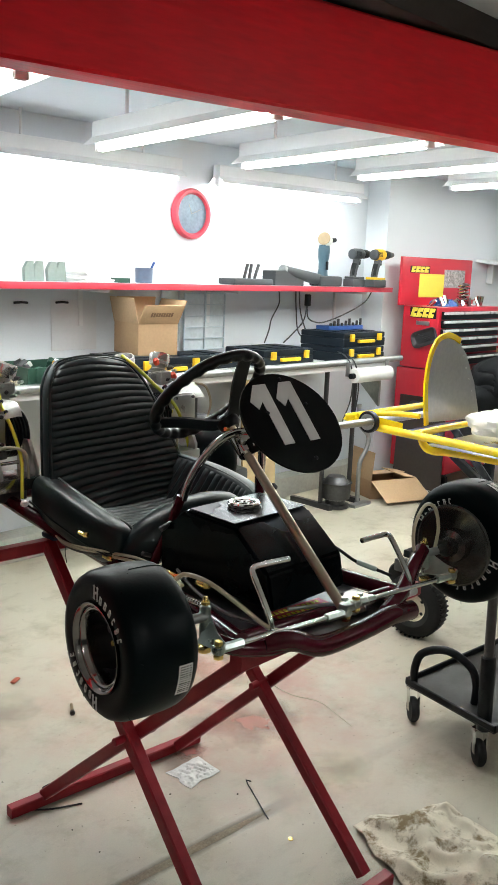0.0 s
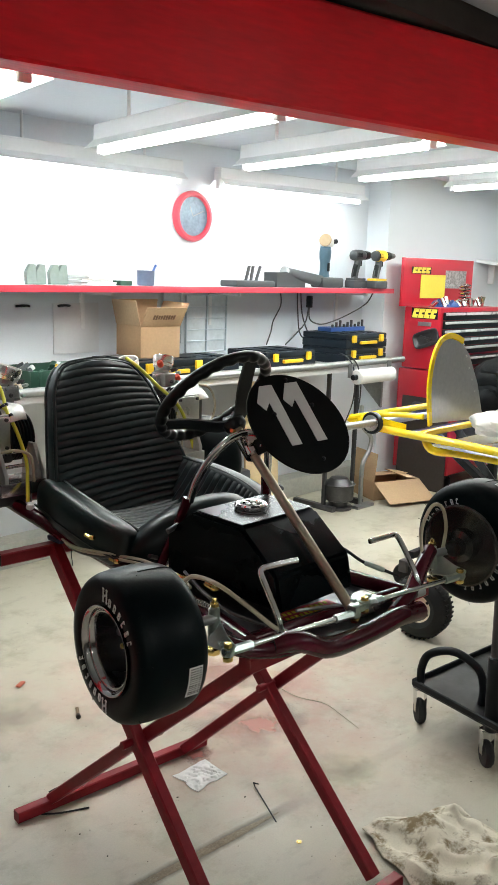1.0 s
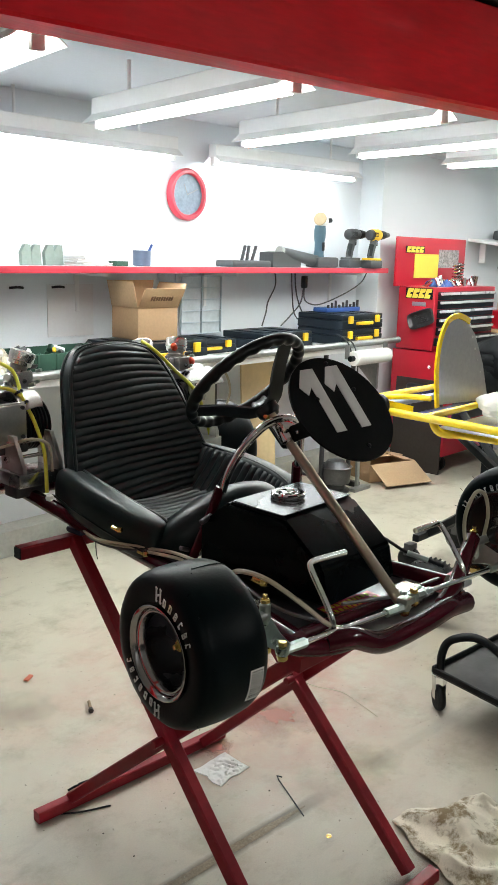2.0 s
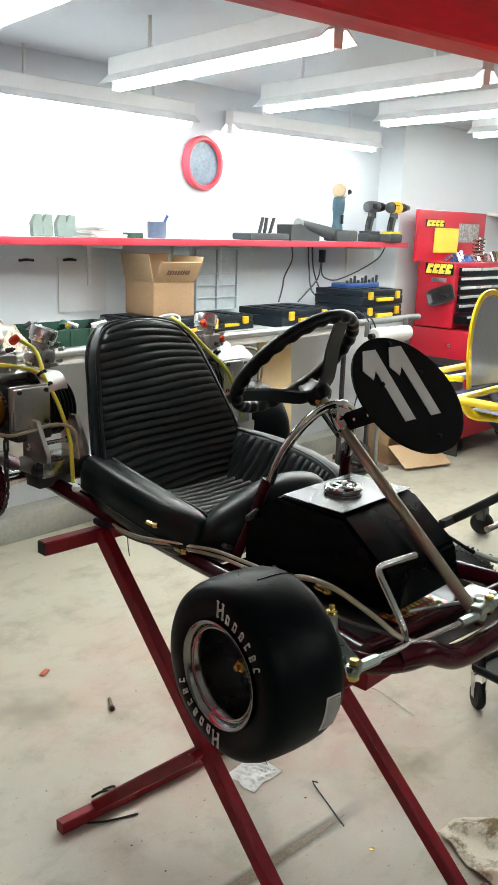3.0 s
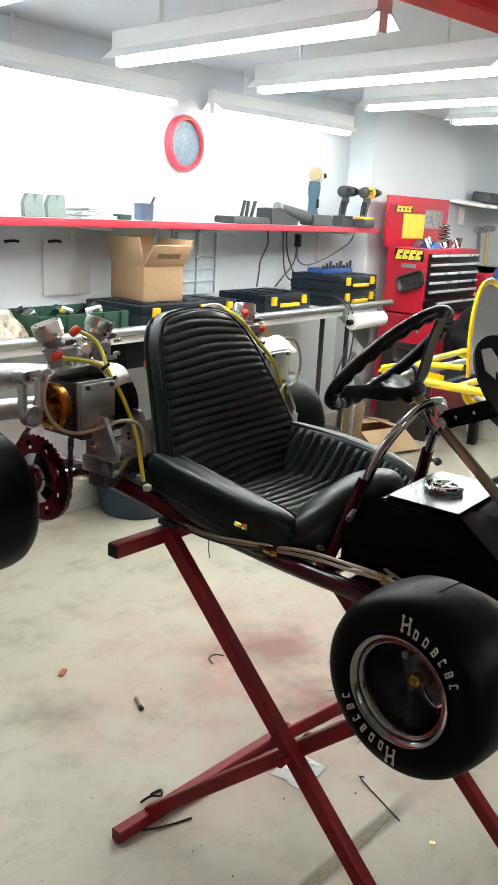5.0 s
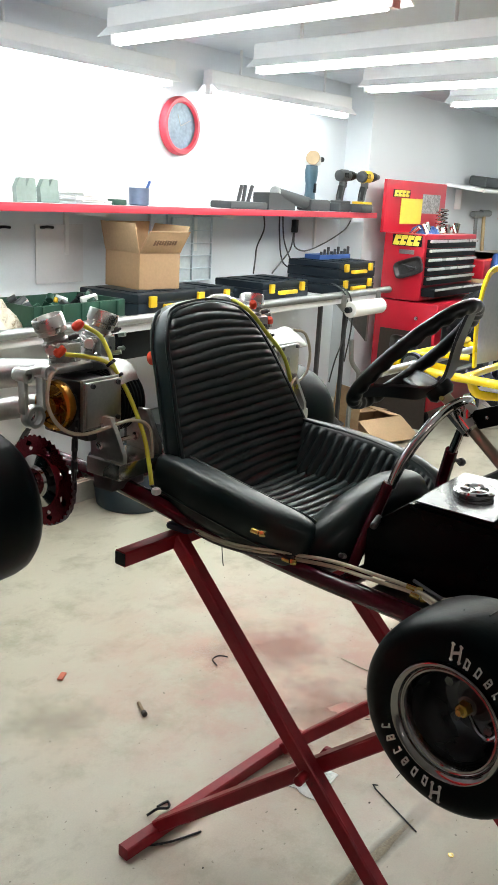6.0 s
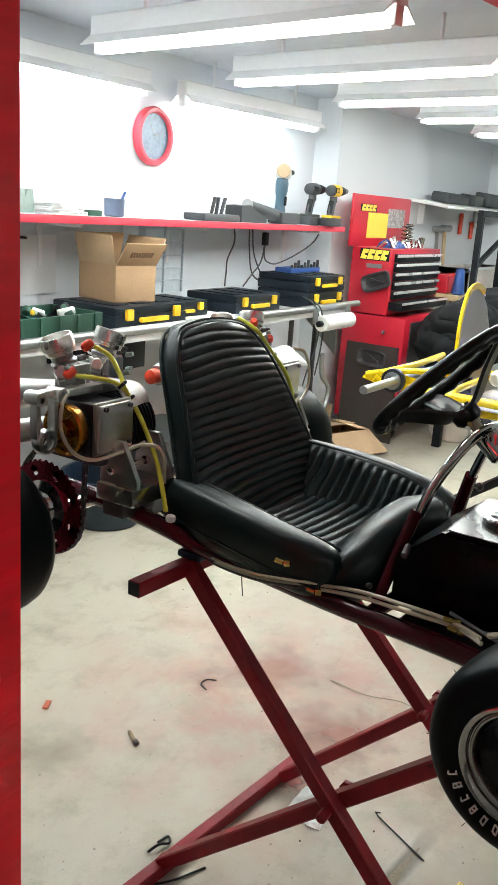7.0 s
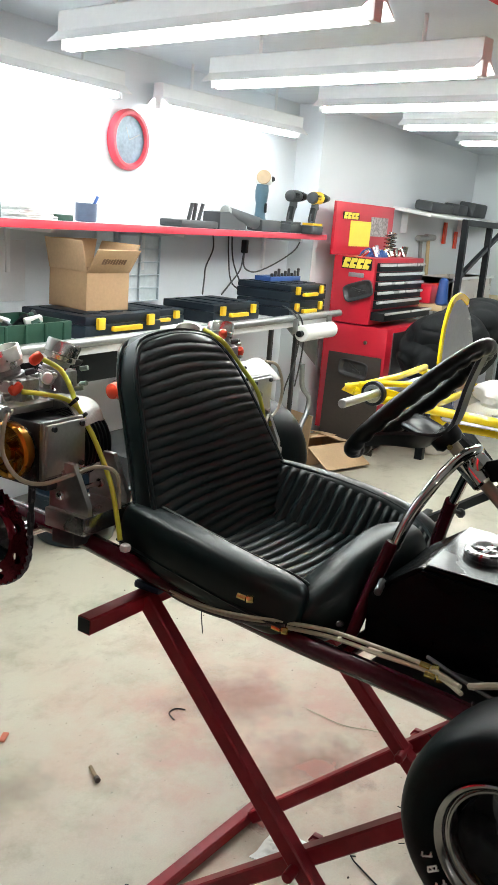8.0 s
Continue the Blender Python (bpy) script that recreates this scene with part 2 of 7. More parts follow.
M = dict(
    concrete=concrete(),
    wall=surf("wall_paint", (0.74, 0.78, 0.82), 0.65, vary=0.03, grain=180, blotch=1.5, bump=0.1),
    ceil=surf("ceiling_paint", (0.66, 0.70, 0.76), 0.7, vary=0.04, grain=120, blotch=1.2, bump=0.1),
    redwood=surf("red_painted_wood", (0.90, 0.006, 0.018), 0.42, vary=0.14, grain=90, blotch=14, bump=0.45, spec=0.35, stretch=(0.10, 1, 1)),
    redshelf=surf("red_shelf_paint", (0.65, 0.05, 0.08), 0.4, vary=0.1, grain=40, bump=0.1),
    standred=surf("stand_red", (0.23, 0.008, 0.016), 0.42, vary=0.2, grain=50, blotch=9, bump=0.1, dirt=(0.07, 0.008, 0.010), dirt_at=0.62, spec=0.3),
    maroon=surf("maroon_gloss", (0.050, 0.0025, 0.008), 0.17, vary=0.08, grain=200, bump=0.0, spec=0.4),
    vinyl=surf("black_vinyl", (0.0012, 0.0085, 0.0095), 0.37, vary=0.12, grain=160, blotch=9, bump=0.0, spec=0.36, rough_vary=0.08),
    rubber=surf("tyre_rubber", (0.0008, 0.0042, 0.0050), 0.40, vary=0.2, grain=220, blotch=14, bump=0.08, spec=0.10),
    oldrubber=surf("worn_rubber", (0.005, 0.005, 0.0055), 0.7, vary=0.2, grain=120, bump=0.3),
    chrome=surf("chrome", (0.66, 0.66, 0.65), 0.1, metal=1, vary=0.05, bump=0.02, rough_vary=0.4),
    alu=surf("machined_aluminium", (0.66, 0.655, 0.63), 0.30, metal=1, vary=0.1, grain=150, bump=0.08, rough_vary=0.3),
    cast=surf("cast_aluminium", (0.36, 0.36, 0.345), 0.38, metal=0.95, vary=0.18, grain=300, bump=0.3),
    zinc=surf("zinc_plate", (0.36, 0.42, 0.39), 0.3, metal=0.9, vary=0.15, grain=90, bump=0.06),
    brass=surf("brass", (0.66, 0.50, 0.17), 0.25, metal=1, vary=0.12, bump=0.05),
    bronze=surf("column_steel", (0.52, 0.46, 0.35), 0.36, metal=0.75, vary=0.1, grain=80, bump=0.04),
    steel=surf("dull_steel", (0.36, 0.37, 0.37), 0.42, metal=0.9, vary=0.15, grain=70, bump=0.1),
    darksteel=surf("dark_steel", (0.09, 0.09, 0.095), 0.4, metal=0.8, vary=0.2, bump=0.1),
    tank=surf("tank_black", (0.0008, 0.0024, 0.0030), 0.28, vary=0.1, grain=120, bump=0.0, spec=0.08),
    tanktop=surf("tank_top", (0.032, 0.033, 0.035), 0.26, metal=0.9, vary=0.15, grain=90, bump=0.05),
    plate=surf("plate_black", (0.0018, 0.0028, 0.003), 0.45, vary=0.12, grain=300, bump=0.05, spec=0.12),
    numeral=surf("numeral_white", (0.72, 0.72, 0.7), 0.5, vary=0.05, bump=0.03),
    letters=surf("letter_white", (0.66, 0.67, 0.65), 0.6, vary=0.15, grain=300, bump=0.05),
    wheelgrip=surf("wheel_black", (0.002, 0.0028, 0.003), 0.34, vary=0.1, grain=200, bump=0.05, spec=0.28),
    spoke=surf("spoke_black", (0.003, 0.0035, 0.004), 0.34, vary=0.1, bump=0.03, spec=0.35),
    gold=surf("gold_anodised", (0.34, 0.15, 0.018), 0.28, metal=1, vary=0.12, bump=0.05),
    redanod=surf("red_anodised", (0.17, 0.007, 0.02), 0.25, metal=0.8, vary=0.1, bump=0.03),
    hose=surf("yellow_hose", (0.60, 0.60, 0.05), 0.3, vary=0.08, bump=0.03),
    line=surf("clear_line", (0.42, 0.38, 0.28), 0.35, vary=0.08, bump=0.02),
    redplug=surf("red_plug", (0.75, 0.06, 0.02), 0.4, vary=0.1),
    grey_block=surf("unseen_wall_grey", (0.22, 0.22, 0.21), 0.85, vary=0.15, grain=40, blotch=3, bump=0.3),
    black=surf("black_plastic", (0.004, 0.006, 0.008), 0.42, vary=0.15, grain=150, bump=0.06, spec=0.25),
    greyblack=surf("grey_plastic", (0.05, 0.055, 0.06), 0.5, vary=0.15, grain=150, bump=0.1),
    yellow=surf("yellow_plastic", (0.85, 0.52, 0.02), 0.45, vary=0.06, bump=0.05),
    yellowpaint=surf("yellow_paint", (0.95, 0.69, 0.004), 0.25, vary=0.05, bump=0.03, coat=0.5),
    card=surf("cardboard", (0.42, 0.27, 0.15), 0.75, vary=0.1, grain=90, blotch=6, bump=0.12),
    cardprint=surf("brown_print", (0.20, 0.12, 0.07), 0.8, vary=0.1),
    pull=surf("bright_pull", (0.62, 0.63, 0.63), 0.3, metal=0.3, vary=0.08),
    cardin=surf("cardboard_inside", (0.5, 0.34, 0.2), 0.8, vary=0.1, grain=90, blotch=6, bump=0.12),
    chestred=surf("chest_red", (0.5, 0.012, 0.03), 0.3, vary=0.03, grain=60, bump=0.0, coat=0.2, rough_vary=0.04),
    paper=surf("white_paper", (0.82, 0.82, 0.80), 0.7, vary=0.04, bump=0.05),
    yellowpaper=surf("yellow_paper", (0.8, 0.68, 0.08), 0.6, vary=0.05, bump=0.05),
    green=surf("green_plastic", (0.012, 0.058, 0.036), 0.45, vary=0.15, bump=0.1),
    cloth=surf("stained_cloth", (0.72, 0.66, 0.54), 0.9, vary=0.12, grain=260, blotch=7, bump=0.4, dirt=(0.22, 0.16, 0.085), dirt_at=0.485),
    wood=surf("pale_plywood", (0.62, 0.47, 0.27), 0.6, vary=0.1, grain=30, bump=0.1),
    mdf=surf("dark_board", (0.035, 0.025, 0.02), 0.7, vary=0.2, bump=0.2),
    blue=surf("blue_plastic", (0.03, 0.09, 0.3), 0.4, vary=0.1),
    teal=surf("teal_plastic", (0.04, 0.16, 0.2), 0.45, vary=0.15),
    tarp=surf("black_fabric", (0.0045, 0.0055, 0.0065), 0.85, vary=0.2, grain=200, bump=0.4, spec=0.2),
    tube=glow("tube_light", (0.955, 1.0, 0.95), 34.0),
    tube_wall=glow("tube_light_wall", (0.90, 0.98, 1.0), 11.0),
    # fill tubes of the unseen back row
    tube_back=glow("tube_light_fill", (1.0, 0.98, 0.95), 28.0),
    darkrim=surf("dark_rim", (0.11, 0.11, 0.105), 0.2, metal=0.9, vary=0.1, bump=0.02),
    rimlip=surf("spun_rim_lip", (0.40, 0.39, 0.39), 0.15, metal=1.0, vary=0.12, grain=120, bump=0.04, rough_vary=0.3),
    # rim dish: darker than the lip, its dark reflections put into the colour
    barrel=surf("polished_barrel_shaded", (0.24, 0.245, 0.255), 0.28, metal=1.0, vary=0.1, bump=0.02),
    casenavy=surf("case_navy", (0.008, 0.015, 0.024), 0.45, vary=0.15, grain=150, bump=0.06, spec=0.3),
    navy=surf("navy_rubber", (0.010, 0.017, 0.045), 0.6, vary=0.15),
    kerb=surf("kerb_concrete", (0.42, 0.42, 0.38), 0.8, vary=0.14, grain=60, blotch=4, bump=0.2),
    lamp_white=surf("lamp_white", (0.8, 0.81, 0.82), 0.4, vary=0.03, bump=0.02),
)


# ---- building helpers ----
TURNED = False   # the kart stands slightly askew on its stand


def part(name, bm, material, parent, label="", smooth=None):
    """Link a bmesh in world places as one mesh under a thing or a part."""
    base = Vector(parent["base"]) if parent is not None and "base" in parent else Vector((0, 0, 0))
    bmesh.ops.recalc_face_normals(bm, faces=bm.faces)
    if TURNED:
        cx, cy, deg = (1.285, 1.70, -6.2) if TURNED is True else TURNED
        bmesh.ops.rotate(bm, cent=(cx, cy, 0), matrix=Matrix.Rotation(radians(deg), 3, "Z"), verts=bm.verts)
    bmesh.ops.translate(bm, vec=-base, verts=bm.verts)
    me = bpy.data.meshes.new(name)
    bm.to_mesh(me); bm.free()
    mats = material if isinstance(material, (list, tuple)) else [material]
    for mt in mats:
        me.materials.append(M[mt] if isinstance(mt, str) else mt)
    me.set_sharp_from_angle(angle=radians(38))
    me.polygons.foreach_set("use_smooth", [True] * len(me.polygons))
    ob = new(name, me)
    if parent is not None:
        ob.parent = parent
        ob["base"] = tuple(base)
    if label:
        ob["label"] = label
    return ob


def thing(name, base, label, category, group="", kind=""):
    """A top-level Empty at its base; its parts are placed in world metres."""
    e = new(name)
    e.location = base
    e["base"] = tuple(base)
    e.empty_display_size = 0.05
    return tagged(e, label, category, group, kind)


def solo(name, bm, material, label, category, group="", kind=""):
    """A thing of one mesh."""
    lo = [min(v.co[i] for v in bm.verts) for i in range(3)]
    hi = [max(v.co[i] for v in bm.verts) for i in range(3)]
    base = Vector(((lo[0] + hi[0]) / 2, (lo[1] + hi[1]) / 2, lo[2]))
    bmesh.ops.translate(bm, vec=-base, verts=bm.verts)
    ob = part(name, bm, material, None)
    ob.location = base
    return tagged(ob, label, category, group, kind)


def box(bm, c, size, bevel=0.0, rot=None, seg=2, mat=0):
    r = bmesh.ops.create_cube(bm, size=1.0)
    vs = r["verts"]
    fs = list({f for v in vs for f in v.link_faces})
    bmesh.ops.scale(bm, vec=size, verts=vs)
    if bevel:
        es = list({e for v in vs for e in v.link_edges})
        rb = bmesh.ops.bevel(bm, geom=es, offset=bevel, segments=seg, profile=0.6, affect="EDGES")
        vs = list({v for f in rb["faces"] for v in f.verts} | {v for v in vs if v.is_valid})
        fs = list({f for v in vs for f in v.link_faces})
    if rot is not None:
        bmesh.ops.rotate(bm, cent=(0, 0, 0), matrix=rot, verts=vs)
    bmesh.ops.translate(bm, vec=c, verts=vs)
    for f in fs:
        f.material_index = mat
    return vs


def B(c, size, bevel=0.0, rot=None, seg=2):
    bm = bmesh.new(); box(bm, c, size, bevel, rot, seg); return bm


def rot_to(d):
    return Vector(d).to_track_quat("Z", "Y").to_matrix()


def lathe(bm, profile, c, axis, seg=24, mat=0, close=True):
    """Revolve (radius, height) pairs about axis through c."""
    R = rot_to(axis); c = Vector(c)
    rings = []
    for r, h in profile:
        ring = []
        for k in range(seg):
            a = 2 * math.pi * k / seg
            ring.append(bm.verts.new(c + R @ Vector((r * math.cos(a), r * math.sin(a), h))))
        rings.append(ring)
    for a, b in zip(rings, rings[1:]):
        for k in range(seg):
            f = bm.faces.new((a[k], a[(k + 1) % seg], b[(k + 1) % seg], b[k])); f.material_index = mat
    if close:
        for ring in (rings[0], rings[-1]):
            f = bm.faces.new(ring); f.material_index = mat
    return rings


def cyl(bm, p0, p1, r, seg=16, bevel=0.0, r1=None, mat=0):
    p0, p1 = Vector(p0), Vector(p1)
    L = (p1 - p0).length
    r1 = r if r1 is None else r1
    b = min(bevel, L * 0.4)
    prof = [(r - b, 0), (r, b), (r1, L - b), (r1 - b, L)] if b else [(r, 0), (r1, L)]
    lathe(bm, prof, p0, p1 - p0, seg, mat)


def C(p0, p1, r, seg=16, bevel=0.0, r1=None):
    bm = bmesh.new(); cyl(bm, p0, p1, r, seg, bevel, r1); return bm


def spline(pts, n=6, closed=False):
    """Points of a smooth curve through pts."""
    P = [Vector(p) for p in pts]
    out = []
    m = len(P)
    rng = range(m) if closed else range(m - 1)
    for i in rng:
        p1, p2 = P[i], P[(i + 1) % m]
        p0 = P[(i - 1) % m] if (closed or i) else p1
        p3 = P[(i + 2) % m] if (closed or i + 2 < m) else p2
        for k in range(n):
            t = k / n
            out.append(0.5 * ((2 * p1) + (p2 - p0) * t + (2 * p0 - 5 * p1 + 4 * p2 - p3) * t * t + (3 * p1 - p0 - 3 * p2 + p3) * t ** 3))
    if not closed:
        out.append(P[-1])
    return out


def sweep(bm, path, section, closed=False, up=(0, 0, 1), caps=True, mat=0, scale=None):
    """Sweep a closed section of (side, up) pairs along a path of Vectors."""
    n = len(path)
    rings = []
    prev = Vector(up)
    for i, p in enumerate(path):
        a = path[(i - 1) % n] if (closed or i) else path[i]
        b = path[(i + 1) % n] if (closed or i + 1 < n) else path[i]
        t = (b - a).normalized()
        u = prev - t * prev.dot(t)
        if u.length < 1e-5:
            u = t.orthogonal()
        u.normalize(); prev = u
        s = t.cross(u)
        k = scale(i / max(1, n - 1)) if scale else (1, 1)
        rings.append([bm.verts.new(p + s * x * k[0] + u * y * k[1]) for x, y in section])
    m = len(section)
    pairs = list(zip(rings, rings[1:])) + ([(rings[-1], rings[0])] if closed else [])
    for a, b in pairs:
        for k in range(m):
            f = bm.faces.new((a[k], a[(k + 1) % m], b[(k + 1) % m], b[k])); f.material_index = mat
    if caps and not closed:
        for r in (rings[0], rings[-1]):
            f = bm.faces.new(r); f.material_index = mat
    return rings


def circle(r, seg=10, ry=None):
    return [(r * math.cos(2 * math.pi * k / seg), (ry or r) * math.sin(2 * math.pi * k / seg)) for k in range(seg)]


def tube(bm, pts, r, seg=10, n=6, closed=False, smooth=True, mat=0, scale=None):
    path = spline(pts, n, closed) if smooth else [Vector(p) for p in pts]
    sweep(bm, path, circle(r, seg), closed, up=(0.13, 0.21, 0.97), mat=mat, scale=scale)


def T(pts, r, seg=10, n=6, closed=False, smooth=True, scale=None):
    bm = bmesh.new(); tube(bm, pts, r, seg, n, closed, smooth, 0, scale); return bm


def bar(bm, p0, p1, w, h=None, bevel=0.003, up=(0, 0, 1)):
    """A square tube from p0 to p1."""
    h = h or w
    p0, p1 = Vector(p0), Vector(p1)
    s = [(-w / 2, -h / 2 + bevel), (-w / 2 + bevel, -h / 2), (w / 2 - bevel, -h / 2), (w / 2, -h / 2 + bevel), (w / 2, h / 2 - bevel), (w / 2 - bevel, h / 2), (-w / 2 + bevel, h / 2), (-w / 2, h / 2 - bevel)]
    sweep(bm, [p0, p1], s, up=up)


def sheet(bm, grid, mat=0, flip=False, wrap=False):
    """Faces over a grid of rows of places. Returns the rows of verts."""
    V = [[bm.verts.new(p) for p in row] for row in grid]
    for a, b in zip(V, V[1:]):
        for k in range(len(a) - (0 if wrap else 1)):
            j = (k + 1) % len(a)
            f = bm.faces.new((a[k], a[j], b[j], b[k])); f.material_index = mat
    return V


def slab(bm, grid, back):
    """A closed body between a grid and the same grid displaced by back(p, i, j)."""
    V = sheet(bm, grid)
    W = sheet(bm, [[Vector(p) + Vector(back(p, i, j)) for j, p in enumerate(row)] for i, row in enumerate(grid)])
    ring = lambda X: X[0] + [r[-1] for r in X[1:]] + X[-1][-2::-1] + [r[0] for r in X[-2:0:-1]]
    a, b = ring(V), ring(W)
    for k in range(len(a)):
        j = (k + 1) % len(a)
        bm.faces.new((a[k], a[j], b[j], b[k]))
    return V


def prism(bm, outline, c, ux, uy, depth, bevel=0.0, mat=0):
    """A flat plate: outline of (u, v) in the plane ux, uy through c, thickened along ux x uy."""
    ux, uy = Vector(ux).normalized(), Vector(uy).normalized()
    nrm = ux.cross(uy); c = Vector(c)
    lo = [bm.verts.new(c + ux * u + uy * v) for u, v in outline]
    hi = [bm.verts.new(c + ux * u + uy * v + nrm * depth) for u, v in outline]
    bm.faces.new(lo).material_index = mat
    bm.faces.new(hi).material_index = mat
    m = len(lo)
    for k in range(m):
        bm.faces.new((lo[k], lo[(k + 1) % m], hi[(k + 1) % m], hi[k])).material_index = mat


def hexnut(bm, c, axis, r=0.008, h=0.006):
    lathe(bm, [(r, 0), (r, h * 0.8), (r * 0.85, h)], c, axis, 6)


# ---- the room ----
WY = 3.62      # inner face of the shelf wall
CZ = 2.02      # ceiling
EX, WX, SY = 7.6, -4.6, -6.0
RX, RY = 4.72, 3.45   # the wall steps forward beside the shelf


def structure(name, bm, mt, label, category):
    ob = part(name, bm, mt, None)
    return tagged(ob, label, category, kind="structure")


floor = structure("floor", B(((EX + WX) / 2, -1.0, -0.05), (EX - WX + 1, 12.4, 0.1)), "concrete", "stained grey concrete garage floor with red paint dust", "floor")
structure("wall_north", B(((RX + WX) / 2, WY + 0.3, CZ / 2), (RX - WX, 0.6, CZ)), "wall", "white painted wall behind the workbench and shelf", "wall")
structure("wall_pier", B(((EX + RX) / 2, RY + 0.385, CZ / 2), (EX - RX, 0.77, CZ)), "wall", "pale grey painted wall behind the tool chest", "wall")
structure("wall_east", B((EX + 0.1, -0.875, CZ / 2), (0.2, 10.21, CZ)), "wall", "pale painted end wall of the garage", "wall")
# west and south walls are unseen: set back and dark so little light returns
structure("wall_west", B((WX - 0.1, -1.19, CZ / 2), (0.2, 9.62, CZ)), "grey_block", "unseen grey side wall, kept dark to cut bounce light", "wall")
structure("wall_south", B(((EX + WX) / 2, SY - 0.1, CZ / 2), (EX - WX, 0.2, CZ)), "grey_block", "unseen grey back wall, kept dark to cut bounce light", "wall")
structure("ceiling", B(((EX + WX) / 2, -1.0, CZ + 0.06), (EX - WX + 1, 12.4, 0.12)), "ceil", "white painted garage ceiling", "ceiling")


def batten_light(x0, y0, x1, y1, z, group, mt="tube"):
    """A long fluorescent batten: a folded white tray on two stems, a holder at each end and one bare tube."""
    d = Vector((x1 - x0, y1 - y0, 0)); L = d.length; d.normalize()
    c = Vector(((x0 + x1) / 2, (y0 + y1) / 2, z))
    e = thing("batten_light", c + Vector((0, 0, 0.07)), "white fluorescent batten light with a bare lit tube", "ceiling light", group)
    R = Matrix.Rotation(math.atan2(d.y, d.x), 3, "Z")
    bm = bmesh.new()
    sweep(bm, [Vector((x0, y0, z + 0.036)), Vector((x1, y1, z + 0.036))], [(-0.070, -0.030), (-0.030, 0.004), (-0.028, 0.058), (-0.024, 0.062), (0.024, 0.062), (0.028, 0.058), (0.030, 0.004), (0.070, -0.030), (0.068, -0.032), (0.028, -0.002), (-0.028, -0.002), (-0.068, -0.032)])
    part("tray", bm, "lamp_white", e)
    for k in (-1, 1):
        p = c + d * k * (L / 2 - 0.012)
        part("lamp_holder", B(p + Vector((0, 0, 0.012)), (0.024, 0.034, 0.048), 0.004, R), "lamp_white", e)
        q = c + d * k * L * 0.3 + Vector((0, 0, 0.097))
        part("stem", C(q, (q.x, q.y, CZ), 0.007, 10), "lamp_white", e)
    part("tube", C(c - d * (L / 2 - 0.03), c + d * (L / 2 - 0.03), 0.014, 12), mt, e, "lit fluorescent tube")
    return e


for x, y, z in ((1.325, 3.08, 1.80), (2.115, 3.0, 1.817), (2.935, 3.01, 1.837), (3.755, 2.97, 1.862), (4.43, 2.83, 1.866), (5.22, 2.80, 1.875), (6.02, 2.77, 1.88)):
    batten_light(x, y, x - 0.185, y - 1.12, z, "ceiling lights across the garage")
# unseen battens behind the camera, added to brighten post, beam and number plate
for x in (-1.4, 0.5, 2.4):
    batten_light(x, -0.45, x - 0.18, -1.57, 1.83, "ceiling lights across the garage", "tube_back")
for x, y in ((0.62, 3.555), (1.88, 3.55), (3.27, 3.54)):
    batten_light(x, y, x + 1.11, y - (0.025 if x < 3 else 0.11), 1.808, "lights along the shelf wall", "tube_wall")

# ---- red portal: post and beam ----
e = thing("wooden_portal", (0.338, 1.549, 0), "red painted wooden post and beam portal", "post and beam")
by = lambda x: 1.368 - 0.150 * (x - 1.5)
bm = bmesh.new()
bar(bm, (0.25, by(0.25) + 0.045, 1.822), (3.6, by(3.6) + 0.045, 1.834), 0.09, 0.225, 0.006)
part("beam", bm, "redwood", e)
part("post", B((0.338, 1.549, 0.853), (0.11, 0.11, 1.706), 0.006), "redwood", e)
# added dark panel in place of the dark joist recess behind the beam
solo("ceiling_board", B((1.85, 1.46, 1.985), (1.0, 0.32, 0.07), 0.004), "mdf", "dark panel standing in for the dark ceiling recess above the beam", "board")


# ---- kart stand ----
def kart_stand():
    e = thing("kart_stand", (1.3, 1.45, 0), "dark red folding steel kart stand on the floor", "kart stand")
    W = 0.029
    # two crossed leg pairs, the upper ends under the rear bar and the front bar
    for a, b in (((1.103, 1.812, 0.716), (1.045, 1.095, 0.02)), ((1.470, 1.79, 0.714), (1.478, 1.10, 0.02)), ((1.108, 1.845, 0.03), (1.094, 1.09, 0.705)), ((1.515, 1.787, 0.03), (1.500, 1.09, 0.705))):
        bm = bmesh.new(); bar(bm, a, b, W, up=(0, 1, 0)); part("leg", bm, "standred", e)
    bm = bmesh.new(); bar(bm, (0.965, 1.831, 0.712), (1.62, 1.785, 0.714), W); part("top_bar", bm, "standred", e)
    # solid black plate stands for the dark inside of the bar
    bm = bmesh.new(); box(bm, (0.9642, 1.831, 0.712), (0.003, 0.024, 0.024)); part("end_cap", bm, "black", e, "black plate painting the dark inside of the open tube end")
    bm = bmesh.new(); bar(bm, (1.0, 1.075, 0.71), (1.56, 1.075, 0.71), W); part("top_bar", bm, "standred", e)
    bm = bmesh.new(); bar(bm, (1.008, 1.856, 0.018), (1.60, 1.80, 0.018), W); part("floor_bar", bm, "standred", e)
    bm = bmesh.new(); bar(bm, (0.96, 1.085, 0.018), (1.517, 1.058, 0.018), W); part("floor_bar", bm, "standred", e)
    for x, y in ((1.080, 1.464), (1.482, 1.442)):
        bm = bmesh.new(); cyl(bm, (x - 0.045, y, 0.372), (x + 0.055, y, 0.372), 0.0095, 12, 0.002); part("pivot", bm, "standred", e)
        bm = bmesh.new(); hexnut(bm, (x + 0.055, y, 0.372), (1, 0, 0), 0.014, 0.012); part("nut", bm, "standred", e)
    for x in (1.155, 1.43):
        bm = bmesh.new(); box(bm, (x, 1.815, 0.735), (0.11, 0.055, 0.014), 0.006); part("pad", bm, "navy", e, "dark blue rubber pad")
    return e


kart_stand()

# ---- the black kart ----
KX = 1.285
SX = 1.293   # middle of the seat
